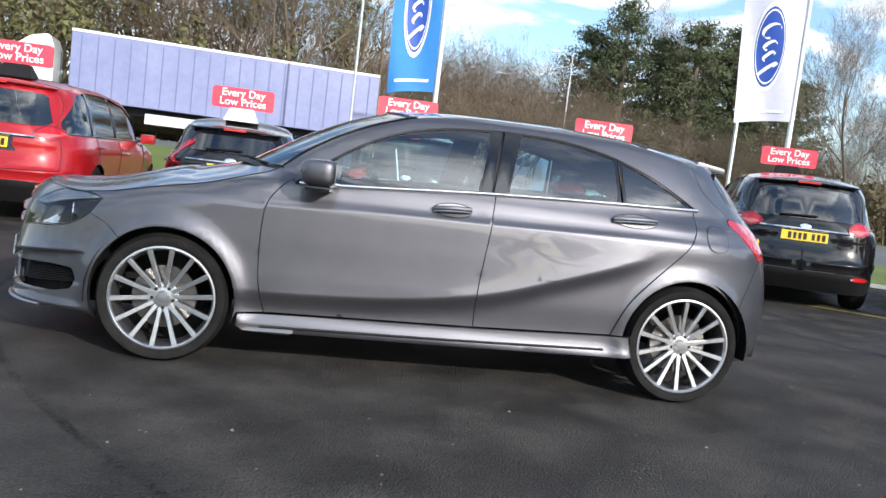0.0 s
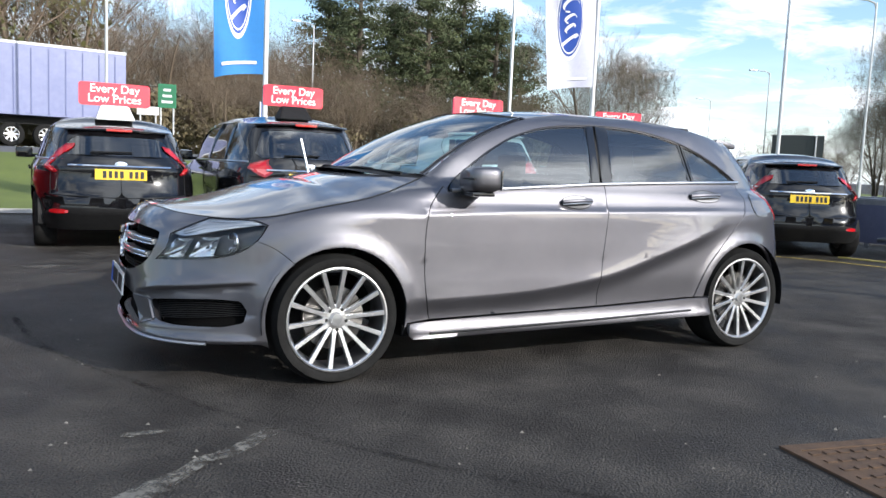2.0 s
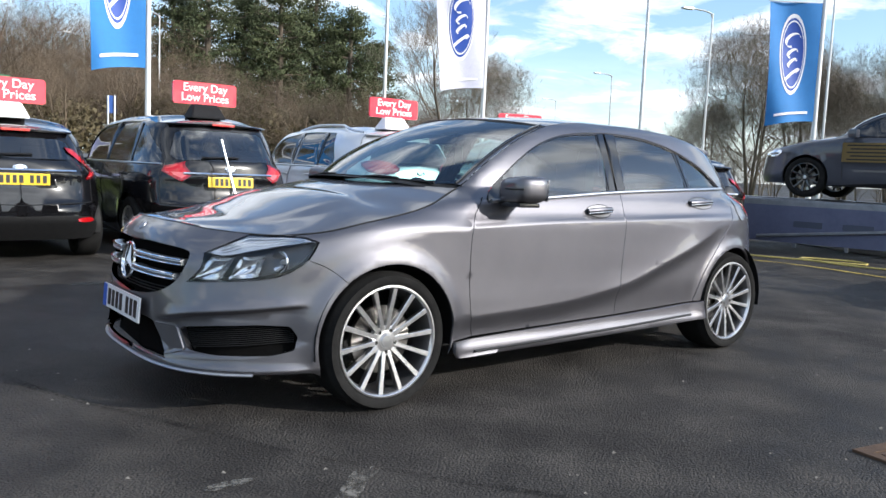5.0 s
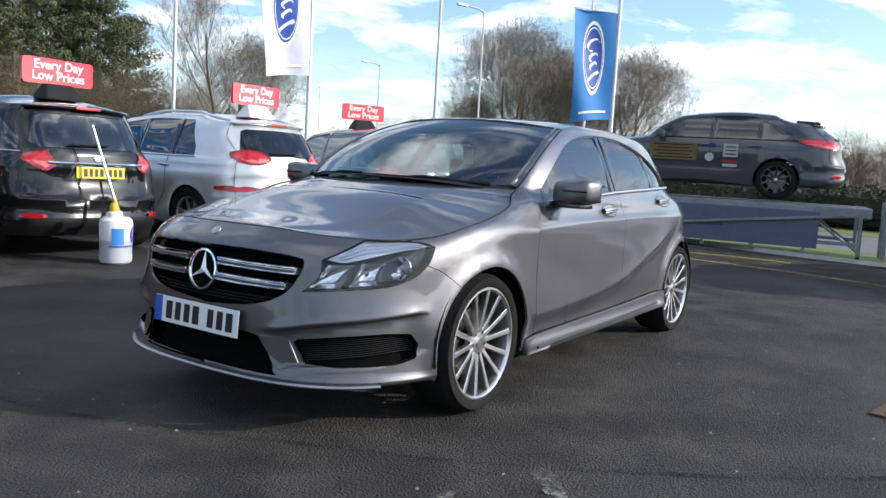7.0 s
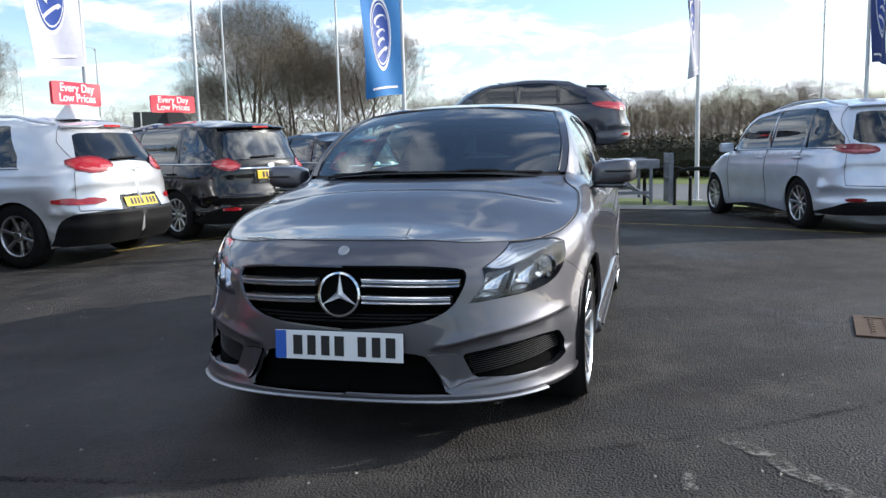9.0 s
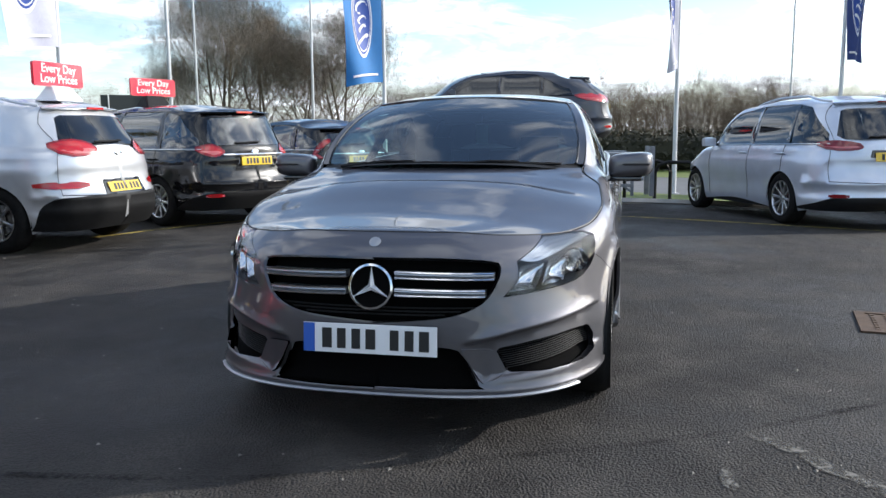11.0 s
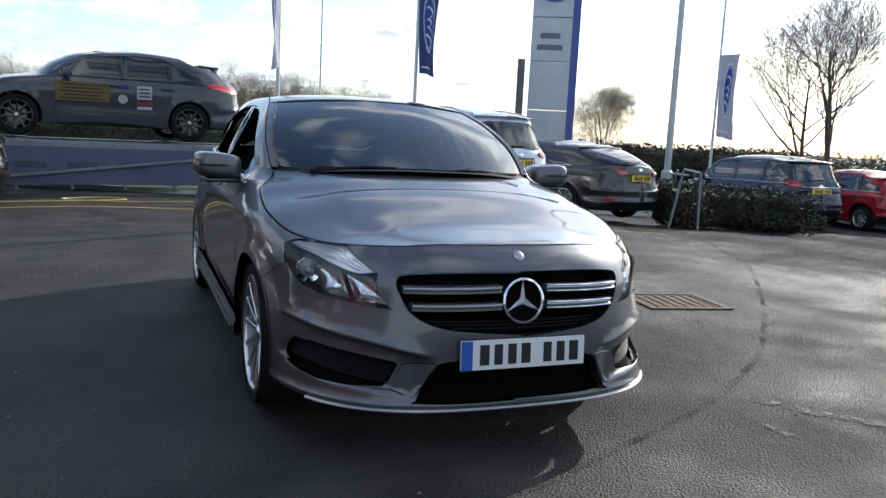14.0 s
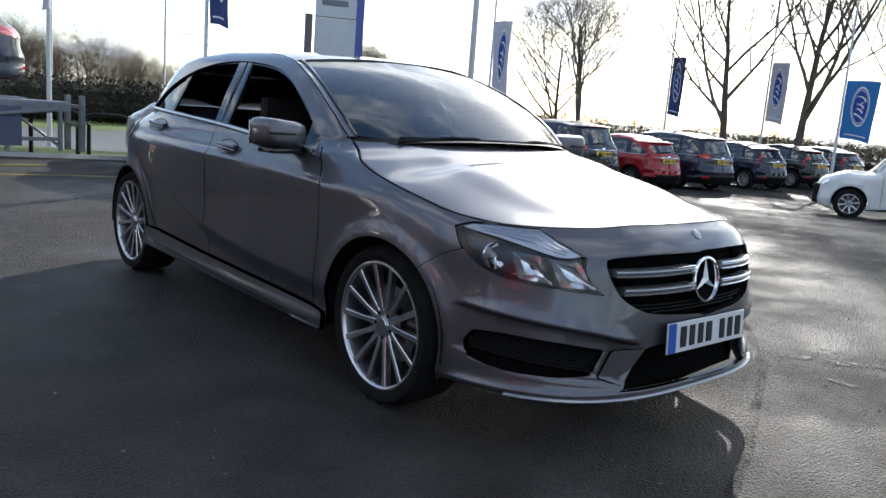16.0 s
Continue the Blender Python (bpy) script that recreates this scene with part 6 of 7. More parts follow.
strip("worn_line", [(-.42, -1.40), (-.66, -1.58), (-.95, -1.80), (-1.30, -2.08), (-1.7, -2.4)], .085, M_WORN, "worn pale line on asphalt", .005, .55)
for cx, cy, r in ((-.93, -1.28, .07), (-1.9, .55, .09), (-1.2, 3.6, .20), (-.2, 3.3, .16), (3.2, -4.6, .10)):
    rnd = random.Random(int(cx * 100))
    q = [(cx + r * rnd.uniform(.6, 1.5) * math.cos(a), cy + r * .5 * rnd.uniform(.6, 1.4) * math.sin(a)) for a in np.linspace(0, 2 * math.pi, 15)[:-1]]
    V2, T = fill(rounded(q, 1), (), .3)
    ob = mesh_part("pale_patch", [(x, y, ground_z(x, y) + .005) for x, y in V2], T, M_WORN)
    tagged(ob, "small pale worn patch on asphalt", "marking", "", "structure")


def drain():
    d = thing("drain_cover", pose(1.60, -2.69, ground_z(1.55, -2.6) + .002, 0, 0, -10) @ Matrix.Diagonal((1.05, 1.24, 1, 1)), "square rusty iron drain cover set in asphalt", "drain cover")
    bm = bmesh.new()
    for sx_, sy_, w, l in ((0, .25, .56, .05), (0, -.25, .56, .05), (.255, 0, .05, .46), (-.255, 0, .05, .46)):
        add_box(bm, sx_, sy_, .004, w, l, .012, .002)
    part("frame", bm, M_RUST, d)
    part("plate", add_box(bmesh.new(), 0, 0, .0, .46, .45, .008), M_RUST, d)
    for i in range(7):
        for j in range(7):
            o = part("stud", add_box(bmesh.new(), -.195 + .065 * i, -.195 + .065 * j, .006, .045, .02, .006, .001), M_RUST, d)
    return d


drain()
rnd = random.Random(11)
V, F = [], []
for _ in range(420):
    a, r = rnd.uniform(0, 6.28), rnd.uniform(1.5, 7)
    x, y = .5 + r * math.cos(a), r * math.sin(a)
    if abs(y) < 1 and -1 < x < 3.5:
        continue
    s_ = rnd.uniform(.004, .011)
    k = len(V)
    z = ground_z(x, y)
    V += [(x - s_, y, z), (x + s_ * .6, y - s_, z), (x + s_ * .5, y + s_, z), (x, y, z + s_ * .8)]
    F += [(k, k + 1, k + 3), (k + 1, k + 2, k + 3), (k + 2, k, k + 3)]
tagged(mesh_part("loose_grit", V, F, M_GRIT, smooth=False), "scattered pale grit on asphalt", "grit", "", "stuff")


# ---- poles, flags, lamps, signs ----
M_POLE = varied("galvanised_steel", (.45, .46, .47), (.60, .61, .62), 3, .45, .7)
M_ALU = varied("white_pole", (.60, .61, .62), (.72, .72, .73), 2, .4)
M_FBLUE = varied("blue_flag_cloth", (.02, .16, .42), (.03, .20, .50), 3, .75)
M_FNAVY = varied("navy_flag_cloth", (.02, .04, .16), (.03, .06, .22), 3, .75)
M_FWHITE = varied("white_flag_cloth", (.46, .46, .55), (.58, .58, .66), 3, .75)
M_OVAL = principled("oval_blue", (.012, .06, .32), .6)[0]
M_OVALW = principled("oval_white", (.78, .78, .8), .6)[0]


def flag_pole(x, y, cloth, label, z0, z1, w, az=170, seed=0, height=7.2, oval=M_OVAL):
    f = thing("flag_pole", pose(x, y, ground_z(x, y)), label, "flag pole", "flag poles")
    g = ground_z(x, y)
    z0, z1 = z0 - g, z1 - g
    part("pole", add_lathe(bmesh.new(), [(.055, 0), (.05, 1), (.032, height), (0, height + .01)], seg=12), M_ALU, f, smooth=True)
    part("base_plate", add_lathe(bmesh.new(), [(.12, 0), (.12, .02), (.06, .03)], seg=12), M_POLE, f)
    part("arm", add_rod(bmesh.new(), (0, 0, z1), (w * math.cos(radians(az)), w * math.sin(radians(az)), z1 + .02), .014), M_ALU, f)
    d, s = Vector((math.cos(radians(az)), math.sin(radians(az)), 0)), Vector((-math.sin(radians(az)), math.cos(radians(az)), 0))
    rnd = random.Random(seed)
    ph = rnd.uniform(0, 6)

    def at(u, v, off=0.0):
        sway = .10 * (1 - v) ** 1.5
        wave = .085 * (1 - .4 * v) * math.sin(5 * u + 3.2 * (1 - v) + ph) * (.3 + u) + sway * .6
        return d * (.05 + u * (w - .06) * (1 - .07 * (1 - v))) + s * (wave + off) + Vector((0, 0, z0 + (z1 - z0) * v - .13 * u * u * (1 - v)))
    for nm, n, mt, off in (("cloth", 14, cloth, 0.0),):
        V = [at(i / n, j / 18, o) for o in (.003, -.003) for j in range(19) for i in range(n + 1)]
        N = (n + 1) * 19
        F = []
        for j in range(18):
            for i in range(n):
                a = j * (n + 1) + i
                F += [(a, a + 1, a + n + 2, a + n + 1), (N + a, N + a + n + 1, N + a + n + 2, N + a + 1)]
        part_ob = mesh_part("cloth", V, F, mt, f)
    for o, scale, mt in ((.010, 1.0, M_OVALW), (.017, .90, oval), (-.010, 1.0, M_OVALW), (-.017, .90, oval)):
        V = [at(.51 + .27 * scale * q / 8 * math.cos(a), .57 + .34 * scale * q / 8 * math.sin(a), o) for q in range(9) for a in np.linspace(0, 2 * math.pi, 33)[:-1]]
        mesh_part("oval", V, [(q * 32 + i, q * 32 + (i + 1) % 32, q * 32 + 32 + (i + 1) % 32, q * 32 + 32 + i) for q in range(8) for i in range(32)], mt, f)
    for side in (.026, -.026):
        n = 36
        V = [at(.51 + .27 * k * math.cos(a), .57 + .34 * k * math.sin(a), side * .9) for a in np.linspace(0, 2 * math.pi, n + 1)[:-1] for k in (.80, .84)]
        mesh_part("oval_ring", V, [(2 * i, 2 * i + 1, (2 * i + 3) % (2 * n), (2 * i + 2) % (2 * n)) for i in range(n)], M_OVALW, f)
        for v0, hgt, wid, ph_ in ((.40, .10, .15, 0.0), (.50, .07, .09, 1.2), (.58, .07, .10, 2.1), (.69, .11, .14, 3.0)):
            V = []
            for i in range(15):
                k = i / 14
                c_, v_ = .51 + wid * math.cos(2.2 + 4.6 * k + .3 * ph_), v0 + hgt * .5 * math.sin(.4 + 4.6 * k)
                w_ = .009 + .015 * math.sin(math.pi * k)
                V += [at(c_ - w_, v_ - .008, side), at(c_ + w_, v_ + .008, side)]
            mesh_part("oval_bar", V, [(2 * i, 2 * i + 1, 2 * i + 3, 2 * i + 2) for i in range(14)], M_OVALW, f)
        V = [at(.14 + .08 * i, .065 + .02 * j, side) for i in range(10) for j in range(2)]
        mesh_part("hem_bar", V, [(2 * i, 2 * i + 2, 2 * i + 3, 2 * i + 1) for i in range(9)], M_OVALW, f)
    return f


flag_pole(2.5, 10.1, M_FBLUE, "bright blue banner flag with an oval on a white pole", 2.55, 5.2, .98, 175, 1)
flag_pole(8.84, 8.79, M_FWHITE, "white banner flag with a blue oval on a white pole", 2.75, 5.05, 1.12, 165, 2)
flag_pole(13.75, 4.35, M_FBLUE, "blue banner flag with an oval beside the display ramp", 2.35, 4.65, 1.08, 140, 3)
flag_pole(15.57, -2.04, M_FWHITE, "white banner flag hanging slack on a pole", 2.62, 4.75, .62, 150, 4)
flag_pole(16.0, -5.59, M_FNAVY, "navy blue banner flag on a pole", 2.75, 4.9, .85, 195, 5)
flag_pole(18.3, -17.1, M_FWHITE, "white banner flag near the far row", 1.65, 4.3, .85, 185, 6)
flag_pole(17.8, -27.2, M_FNAVY, "navy blue banner flag behind the far row", 1.7, 4.1, .6, 195, 7)
flag_pole(14.0, -28.4, M_FWHITE, "white banner flag behind bare trees", 1.7, 4.0, .75, 190, 8)
flag_pole(9.35, -24.6, M_FBLUE, "blue banner flag at the end of the far row", 1.25, 3.1, 1.05, 190, 9)


def lamp_post(x, y, h, az, arm=1.2, label="slim galvanised street lamp with a bent arm", head=True, r=.06):
    p = thing("street_lamp", pose(x, y, ground_z(x, y)), label, "street lamp", "street lamps")
    part("column", add_lathe(bmesh.new(), [(r * 1.7, 0), (r * 1.7, 1.1), (r, 1.15), (r * .7, h), (0, h + .02)], seg=10), M_POLE, p, smooth=True)
    if head:
        d = Vector((math.cos(radians(az)), math.sin(radians(az)), 0))
        part("arm", tube([Vector((0, 0, h - .25)) , Vector((0, 0, h)) + d * .1, Vector((0, 0, h + .10)) + d * .45, Vector((0, 0, h + .13)) + d * arm], r * .65, 6), M_POLE, p, smooth=True)
        bm = add_box(bmesh.new(), 0, 0, 0, .62, .24, .11, .04)
        hd = part("lamp_head", bm, M_POLE, p, smooth=True)
        hd.matrix_basis = Matrix.Translation(Vector((0, 0, h + .12)) + d * (arm + .25)) @ Matrix.Rotation(radians(az), 4, "Z")
    return p


def at_az(t_eye, az, dist):
    return t_eye[0] + dist * math.cos(radians(az)), t_eye[1] + dist * math.sin(radians(az))


for az, dist, h, ha, hd in ((56.7, 26, 11, 200, True), (38.7, 27, 11, 200, True), (34.3, 42, 9.2, 160, True), (40.5, 70, 9.5, 160, True), (44.2, 95, 9.5, 160, True), (71.5, 60, 10, 190, True), (76.0, 75, 10, 190, True), (84.5, 32, 12, 160, True), (113, 21, 12, 160, True), (27.0, 38, 11.5, 160, False), (-7.3, 47, 12, 170, False)):
    x, y = at_az((-1.8, -3.9), az, dist)
    lamp_post(x, y, h, ha, head=hd)
lamp_post(42.2, -15.0, 14, 180, head=False)
lamp_post(12.5, -10.9, 9.0, 180, head=False, label="tall brown-grey steel column by the planting bed", r=.085)

M_PYLON = varied("brushed_panel", (.42, .44, .47), (.52, .54, .57), 2, .4, .6)
M_PBLUE = principled("pylon_blue", (.02, .05, .30), .35, 0, .4)[0]


def pylon():
    az = 62
    p = thing("sign_pylon", pose(19.2, -11.3, ground_z(19.2, -11.3), 0, 0, -30), "tall grey dealer sign pylon with a blue edge", "sign pylon")
    for i, (z0, z1) in enumerate(((.0, 2.75), (2.78, 4.25), (4.28, 5.6), (5.63, 7.2))):
        part("panel", add_box(bmesh.new(), 0, .08, (z0 + z1) / 2, .32, 1.25, z1 - z0, .012), M_PYLON, p)
    part("blue_edge", add_box(bmesh.new(), 0, -.66, 3.6, .34, .24, 7.2, .01), M_PBLUE, p)
    for z, w in ((5.05, .62), (4.7, .80)):
        part("name_bar", add_box(bmesh.new(), -.165, .12, z, .012, w, .17), principled("pylon_grey", (.16, .17, .2), .5)[0], p)
    bm = add_lathe(bmesh.new(), [(0, 0), (.42, 0), (.42, .02), (0, .02)], Matrix.Translation((-.18, .08, 6.35)) @ Matrix.Diagonal((1, 1.2, .62, 1)) @ Matrix.Rotation(radians(-90), 4, "Y"), 32)
    part("oval", bm, M_PBLUE, p)
    return p


pylon()
bm = bmesh.new()
add_box(bm, 0, 0, 2.1, .12, .22, 4.2, .01)
tagged(part("post", bm, varied("grey_brown_post", (.12, .11, .11), (.17, .16, .15), 4, .7)), "slim grey-brown post beside the sign pylon", "post").matrix_world = pose(18.6, -9.9, ground_z(18.6, -9.9), 0, 0, -30)


def road_sign(x, y, z, w, h, col, az, label):
    s = thing("road_sign", pose(x, y, ground_z(x, y), 0, 0, az), label, "road sign")
    m = principled("sign_face", col, .5)[0]
    part("face", add_box(bmesh.new(), 0, 0, z + h / 2, .04, w, h, .01), m, s)
    part("border", add_box(bmesh.new(), -.023, 0, z + h / 2, .004, w * .9, h * .86), principled("sign_inner", tuple(c * .8 for c in col), .5)[0], s)
    for k in range(3):
        part("sign_bar", add_box(bmesh.new(), -.028, 0, z + h * (.25 + .25 * k), .004, w * (.6 - .1 * k), h * .1), M_OVALW, s)
    for dy in (-w * .35, w * .35):
        part("post", add_rod(bmesh.new(), (.05, dy, 0), (.05, dy, z + h), .045), M_POLE, s)
    return s


road_sign(4.75, 37.1, 2.2, .85, 1.15, (.01, .16, .07), 85, "green direction sign on two posts beside the road")
road_sign(3.85, 37.0, 1.8, 1.0, .4, (.7, .7, .7), 85, "small white direction sign beside the road")
x, y = at_az((-1.8, -3.9), 38.2, 48)
road_sign(x, y, 1.6, 2.6, 1.9, (.03, .035, .035), 218, "large dark road sign seen from behind")
road_sign(8.95, 35.0, 1.9, .4, .8, (.02, .08, .3), 255, "small blue road sign on the verge")


# ---- truck ----
def truck():
    t = thing("articulated_truck", pose(-11.0, 32.9, ground_z(-2, 33.5) + .01, 0, 0, 8.9), "white articulated truck with a blue curtain trailer on the road", "truck")
    M_CURT = varied("blue_curtain", (.15, .17, .31), (.21, .23, .37), .5, .4)
    M_CAB = paint("cab_white", (.74, .74, .72))
    part("trailer_body", add_box(bmesh.new(), 6.8, 0, 2.75, 13.4, 2.5, 2.9, .03), M_CURT, t)
    for k in range(20):
        part("curtain_strap", add_box(bmesh.new(), .5 + .66 * k, -1.262, 2.7, .05, .012, 2.7), principled("strap", (.12, .14, .27), .7)[0], t)
    part("roof_rail", add_box(bmesh.new(), 6.8, -1.262, 4.22, 13.4, .03, .10), M_OVALW, t)
    part("chassis", add_box(bmesh.new(), 6.5, 0, 1.12, 12.8, 1.1, .32), M_TRIM, t)
    part("side_guard", add_box(bmesh.new(), 5.5, -1.2, .85, 4.5, .05, .45), M_POLE, t)
    bm = bmesh.new()
    prof = [(-.55, .55), (-.55, 3.35), (-.75, 3.9), (-1.45, 3.75), (-2.35, 3.05), (-2.62, 1.9), (-2.68, .5)]
    a = [bm.verts.new((x, -1.22, z)) for x, z in prof]
    b = [bm.verts.new((x, 1.22, z)) for x, z in prof]
    bm.faces.new(a), bm.faces.new(b[::-1])
    for i in range(len(prof)):
        bm.faces.new((a[i], b[i], b[(i + 1) % len(prof)], a[(i + 1) % len(prof)]))
    bmesh.ops.recalc_face_normals(bm, faces=bm.faces[:])
    bmesh.ops.bevel(bm, geom=bm.edges[:], offset=.07, segments=2, affect="EDGES")
    part("cab", bm, M_CAB, t, smooth=True)
    part("side_window", add_box(bmesh.new(), -1.85, -1.235, 2.35, .75, .03, .62, .02), M_GLOSSB, t)
    part("side_mirror", add_box(bmesh.new(), -2.5, -1.42, 2.4, .10, .16, .6, .02), M_TRIM, t)
    for x_ in (-1.7, 1.2, 9.0, 10.3, 11.6):
        w = make_wheel(t, Matrix.Translation((x_, -1.22, .5)) @ Matrix.Rotation(math.pi, 4, "Z"), r=.5, rim=.29, width=.3, spokes=8, w0=.03, w1=.03, seg=20)
    return t


truck()


# ---- display ramp ----
M_STEEL = varied("galvanised_frame", (.17, .18, .20), (.28, .29, .31), 6, .5, .6)
M_BANNER = varied("grey_blue_banner", (.07, .08, .14), (.11, .12, .19), 2, .6)


def ramp_stand():
    r = thing("display_ramp", SHOW @ Matrix.Translation((0, 0, -.80)), "galvanised steel display ramp with a dark banner on the verge", "display ramp")
    r.matrix_world = Matrix.Translation((11.60, 3.05, ground_z(11.6, 3.05) + .05)) @ Matrix.Rotation(radians(279), 4, "Z")
    for y_ in (-.78, .78):
        part("track", add_box(bmesh.new(), 1.2, y_, .755, 5.9, .42, .07, .01), M_STEEL, r)
        part("rail", add_box(bmesh.new(), 1.2, y_ - .22, .70, 5.9, .05, .14, .008), M_STEEL, r)
        part("lower_rail", add_box(bmesh.new(), 1.2, y_ - .22, .20, 5.6, .04, .06, .008), M_STEEL, r)
        for k in range(8):
            x_ = -1.6 + .8 * k
            part("leg", add_box(bmesh.new(), x_, y_ - .22, .36, .055, .055, .70, .006), M_STEEL, r)
            if k < 7:
                part("brace", add_rod(bmesh.new(), (x_, y_ - .22, .08 if k % 2 else .66), (x_ + .8, y_ - .22, .66 if k % 2 else .08), .022, seg=6), M_STEEL, r)
    for k in range(5):
        part("cross_beam", add_box(bmesh.new(), -1.4 + 1.3 * k, 0, .68, .06, 2.0, .06), M_STEEL, r)
    part("banner", add_box(bmesh.new(), 1.05, -1.040, .39, 4.7, .012, .60), M_BANNER, r)
    part("brace_beam", add_rod(bmesh.new(), (3.9, -1.07, .66), (-.6, -1.07, .16), .028, seg=6), M_STEEL, r)
    for k in range(3):
        part("banner_bar", add_box(bmesh.new(), .2 + .75 * k, -1.049, .40, .45, .006, .10), principled("banner_ink", (.05, .06, .09), .6)[0], r)
    for dy in (-1.0, -.5):
        part("end_post", add_box(bmesh.new(), 4.35, dy, .45, .08, .08, .90, .01), M_STEEL, r)
    part("end_rail", add_box(bmesh.new(), 4.35, -.75, .72, .05, .6, .06, .008), M_STEEL, r)
    part("end_rail", add_box(bmesh.new(), 4.35, -.75, .42, .05, .6, .06, .008), M_STEEL, r)
    for wx, wy in ((0, -.80), (2.648, -.80), (0, .80), (2.648, .80)):
        part("wheel_pad", add_box(bmesh.new(), wx, wy, .795, .5, .3, .014, .003), M_STEEL, r)
    return r


ramp_stand()
M_HOSE = varied("yellow_hose", (.42, .33, .08), (.55, .44, .14), 9, .5)
hp = spline([(8.9, 3.0), (9.3, 1.9), (9.6, 1.3), (9.9, 1.6), (9.5, 2.2), (9.2, 1.4), (9.4, .5), (9.5, -.4)], .12)
tagged(part("garden_hose", tube([(x, y, ground_z(x, y) + .014) for x, y in hp], .013, 6), M_HOSE, smooth=True), "yellow garden hose lying loosely on asphalt", "hose")
for hx, hy, haz in ((12.3, -1.35, 70), (11.6, -1.9, 70)):
    h_ = thing("hoop_barrier", pose(hx, hy, ground_z(hx, hy), 0, 0, haz), "low black steel hoop barrier at the kerb", "barrier", "hoop barriers")
    part("hoop", tube([(-.45, 0, 0), (-.45, 0, .55), (-.38, 0, .68), (-.2, 0, .74), (.2, 0, .74), (.38, 0, .68), (.45, 0, .55), (.45, 0, 0)], .035, 8), M_TRIM, h_, smooth=True)


# ---- canister with brush ----
def canister():
    c = thing("canister", pose(1.50, 4.16, 0, 0, 0, 35) @ Matrix.Scale(1.12, 4), "white plastic canister with blue label, half full, standing on asphalt", "canister")
    M_PLAS = varied("white_plastic", (.66, .67, .69), (.76, .76, .78), 6, .35)
    M_FULL = varied("filled_white_plastic", (.36, .38, .42), (.46, .48, .52), 6, .35)
    Q_ = Matrix.Diagonal((1.0, .86, 1, 1))
    part("filled_base", add_lathe(bmesh.new(), [(0, .003), (.13, .003), (.148, .018), (.152, .05), (.147, .10), (.152, .19), (.152, .205)], Q_, 36), M_FULL, c, "grey band of liquid inside", smooth=True)
    part("body", add_lathe(bmesh.new(), [(.152, .205), (.154, .34), (.148, .37), (.12, .395), (.07, .402), (0, .402)], Q_, 36), M_PLAS, c, smooth=True)
    part("neck", add_lathe(bmesh.new(), [(.05, .395), (.05, .435), (.042, .445), (0, .445)], Matrix.Translation((-.06, 0, 0)), 16), M_PLAS, c, smooth=True)
    part("pump_head", add_lathe(bmesh.new(), [(.03, .44), (.032, .49), (.02, .52), (0, .52)], Matrix.Translation((-.06, 0, 0)), 16), M_YLINE, c, smooth=True)
    part("handle", tube([(.02, 0, .395), (.03, 0, .432), (.09, 0, .432), (.11, 0, .385)], .015, 8), M_PLAS, c, smooth=True)

    def wrap(nm, a0, a1, z0, z1, mt, r=.1555):
        n = 12
        V = [(r * math.cos(radians(a0 + (a1 - a0) * i / n)), .86 * r * math.sin(radians(a0 + (a1 - a0) * i / n)), z) for z in (z0, z1) for i in range(n + 1)]
        mesh_part(nm, V, [(i, i + 1, n + 2 + i, n + 1 + i) for i in range(n)], mt, c)
    wrap("label_patch", 190, 232, .17, .31, principled("label_blue", (.05, .22, .55), .4)[0])
    wrap("label_line", 180, 330, .150, .163, M_BLUE)
    M_SW = principled("label_violet", (.08, .06, .42), .4)[0]
    for k, (r_, h_) in enumerate(((.062, .030), (.034, .018))):
        V, F = [], []
        for i in range(19):
            t_ = radians(20 + 300 * i / 18 + 40 * k)
            w_ = h_ * (.25 + .75 * math.sin(math.pi * i / 18)) * .5
            for rr in (r_ - w_, r_ + w_):
                a_ = radians(285) + rr * math.cos(t_) / .156
                V.append((.1565 * math.cos(a_), .86 * .1565 * math.sin(a_), .25 + rr * math.sin(t_)))
        mesh_part("label_swirl", V, [(2 * i, 2 * i + 1, 2 * i + 3, 2 * i + 2) for i in range(18)], M_SW, c)
    return c


canister()
br = thing("telescopic_brush", pose(1.56, 4.27, 0), "grey telescopic wash lance leaning on a parked car", "brush")
part("shaft", add_rod(bmesh.new(), (0.02, .0, .52), (-.10, .24, 1.30), .013), M_SATIN, br)
part("grip", add_rod(bmesh.new(), (0.03, -.03, .44), (.01, .03, .60), .02), M_YLINE, br)


# ---- trees and hedges ----
M_BARK = varied("bark", (.07, .055, .04), (.15, .12, .09), 3, .9, bump_s=.5, bump_scale=20)
M_TWIG = varied("twigs", (.12, .095, .072), (.21, .17, .13), 1.5, .9)
M_TWIGB = varied("brown_twigs", (.105, .075, .05), (.18, .135, .095), .6, .9)
M_PINE = varied("pine_needles", (.035, .050, .020), (.085, .098, .040), .7, .85)
M_IVY = varied("ivy_leaves", (.055, .060, .018), (.14, .13, .045), .5, .7)
M_HEDGE = varied("hedge_leaves", (.012, .014, .007), (.040, .036, .016), .8, .85)


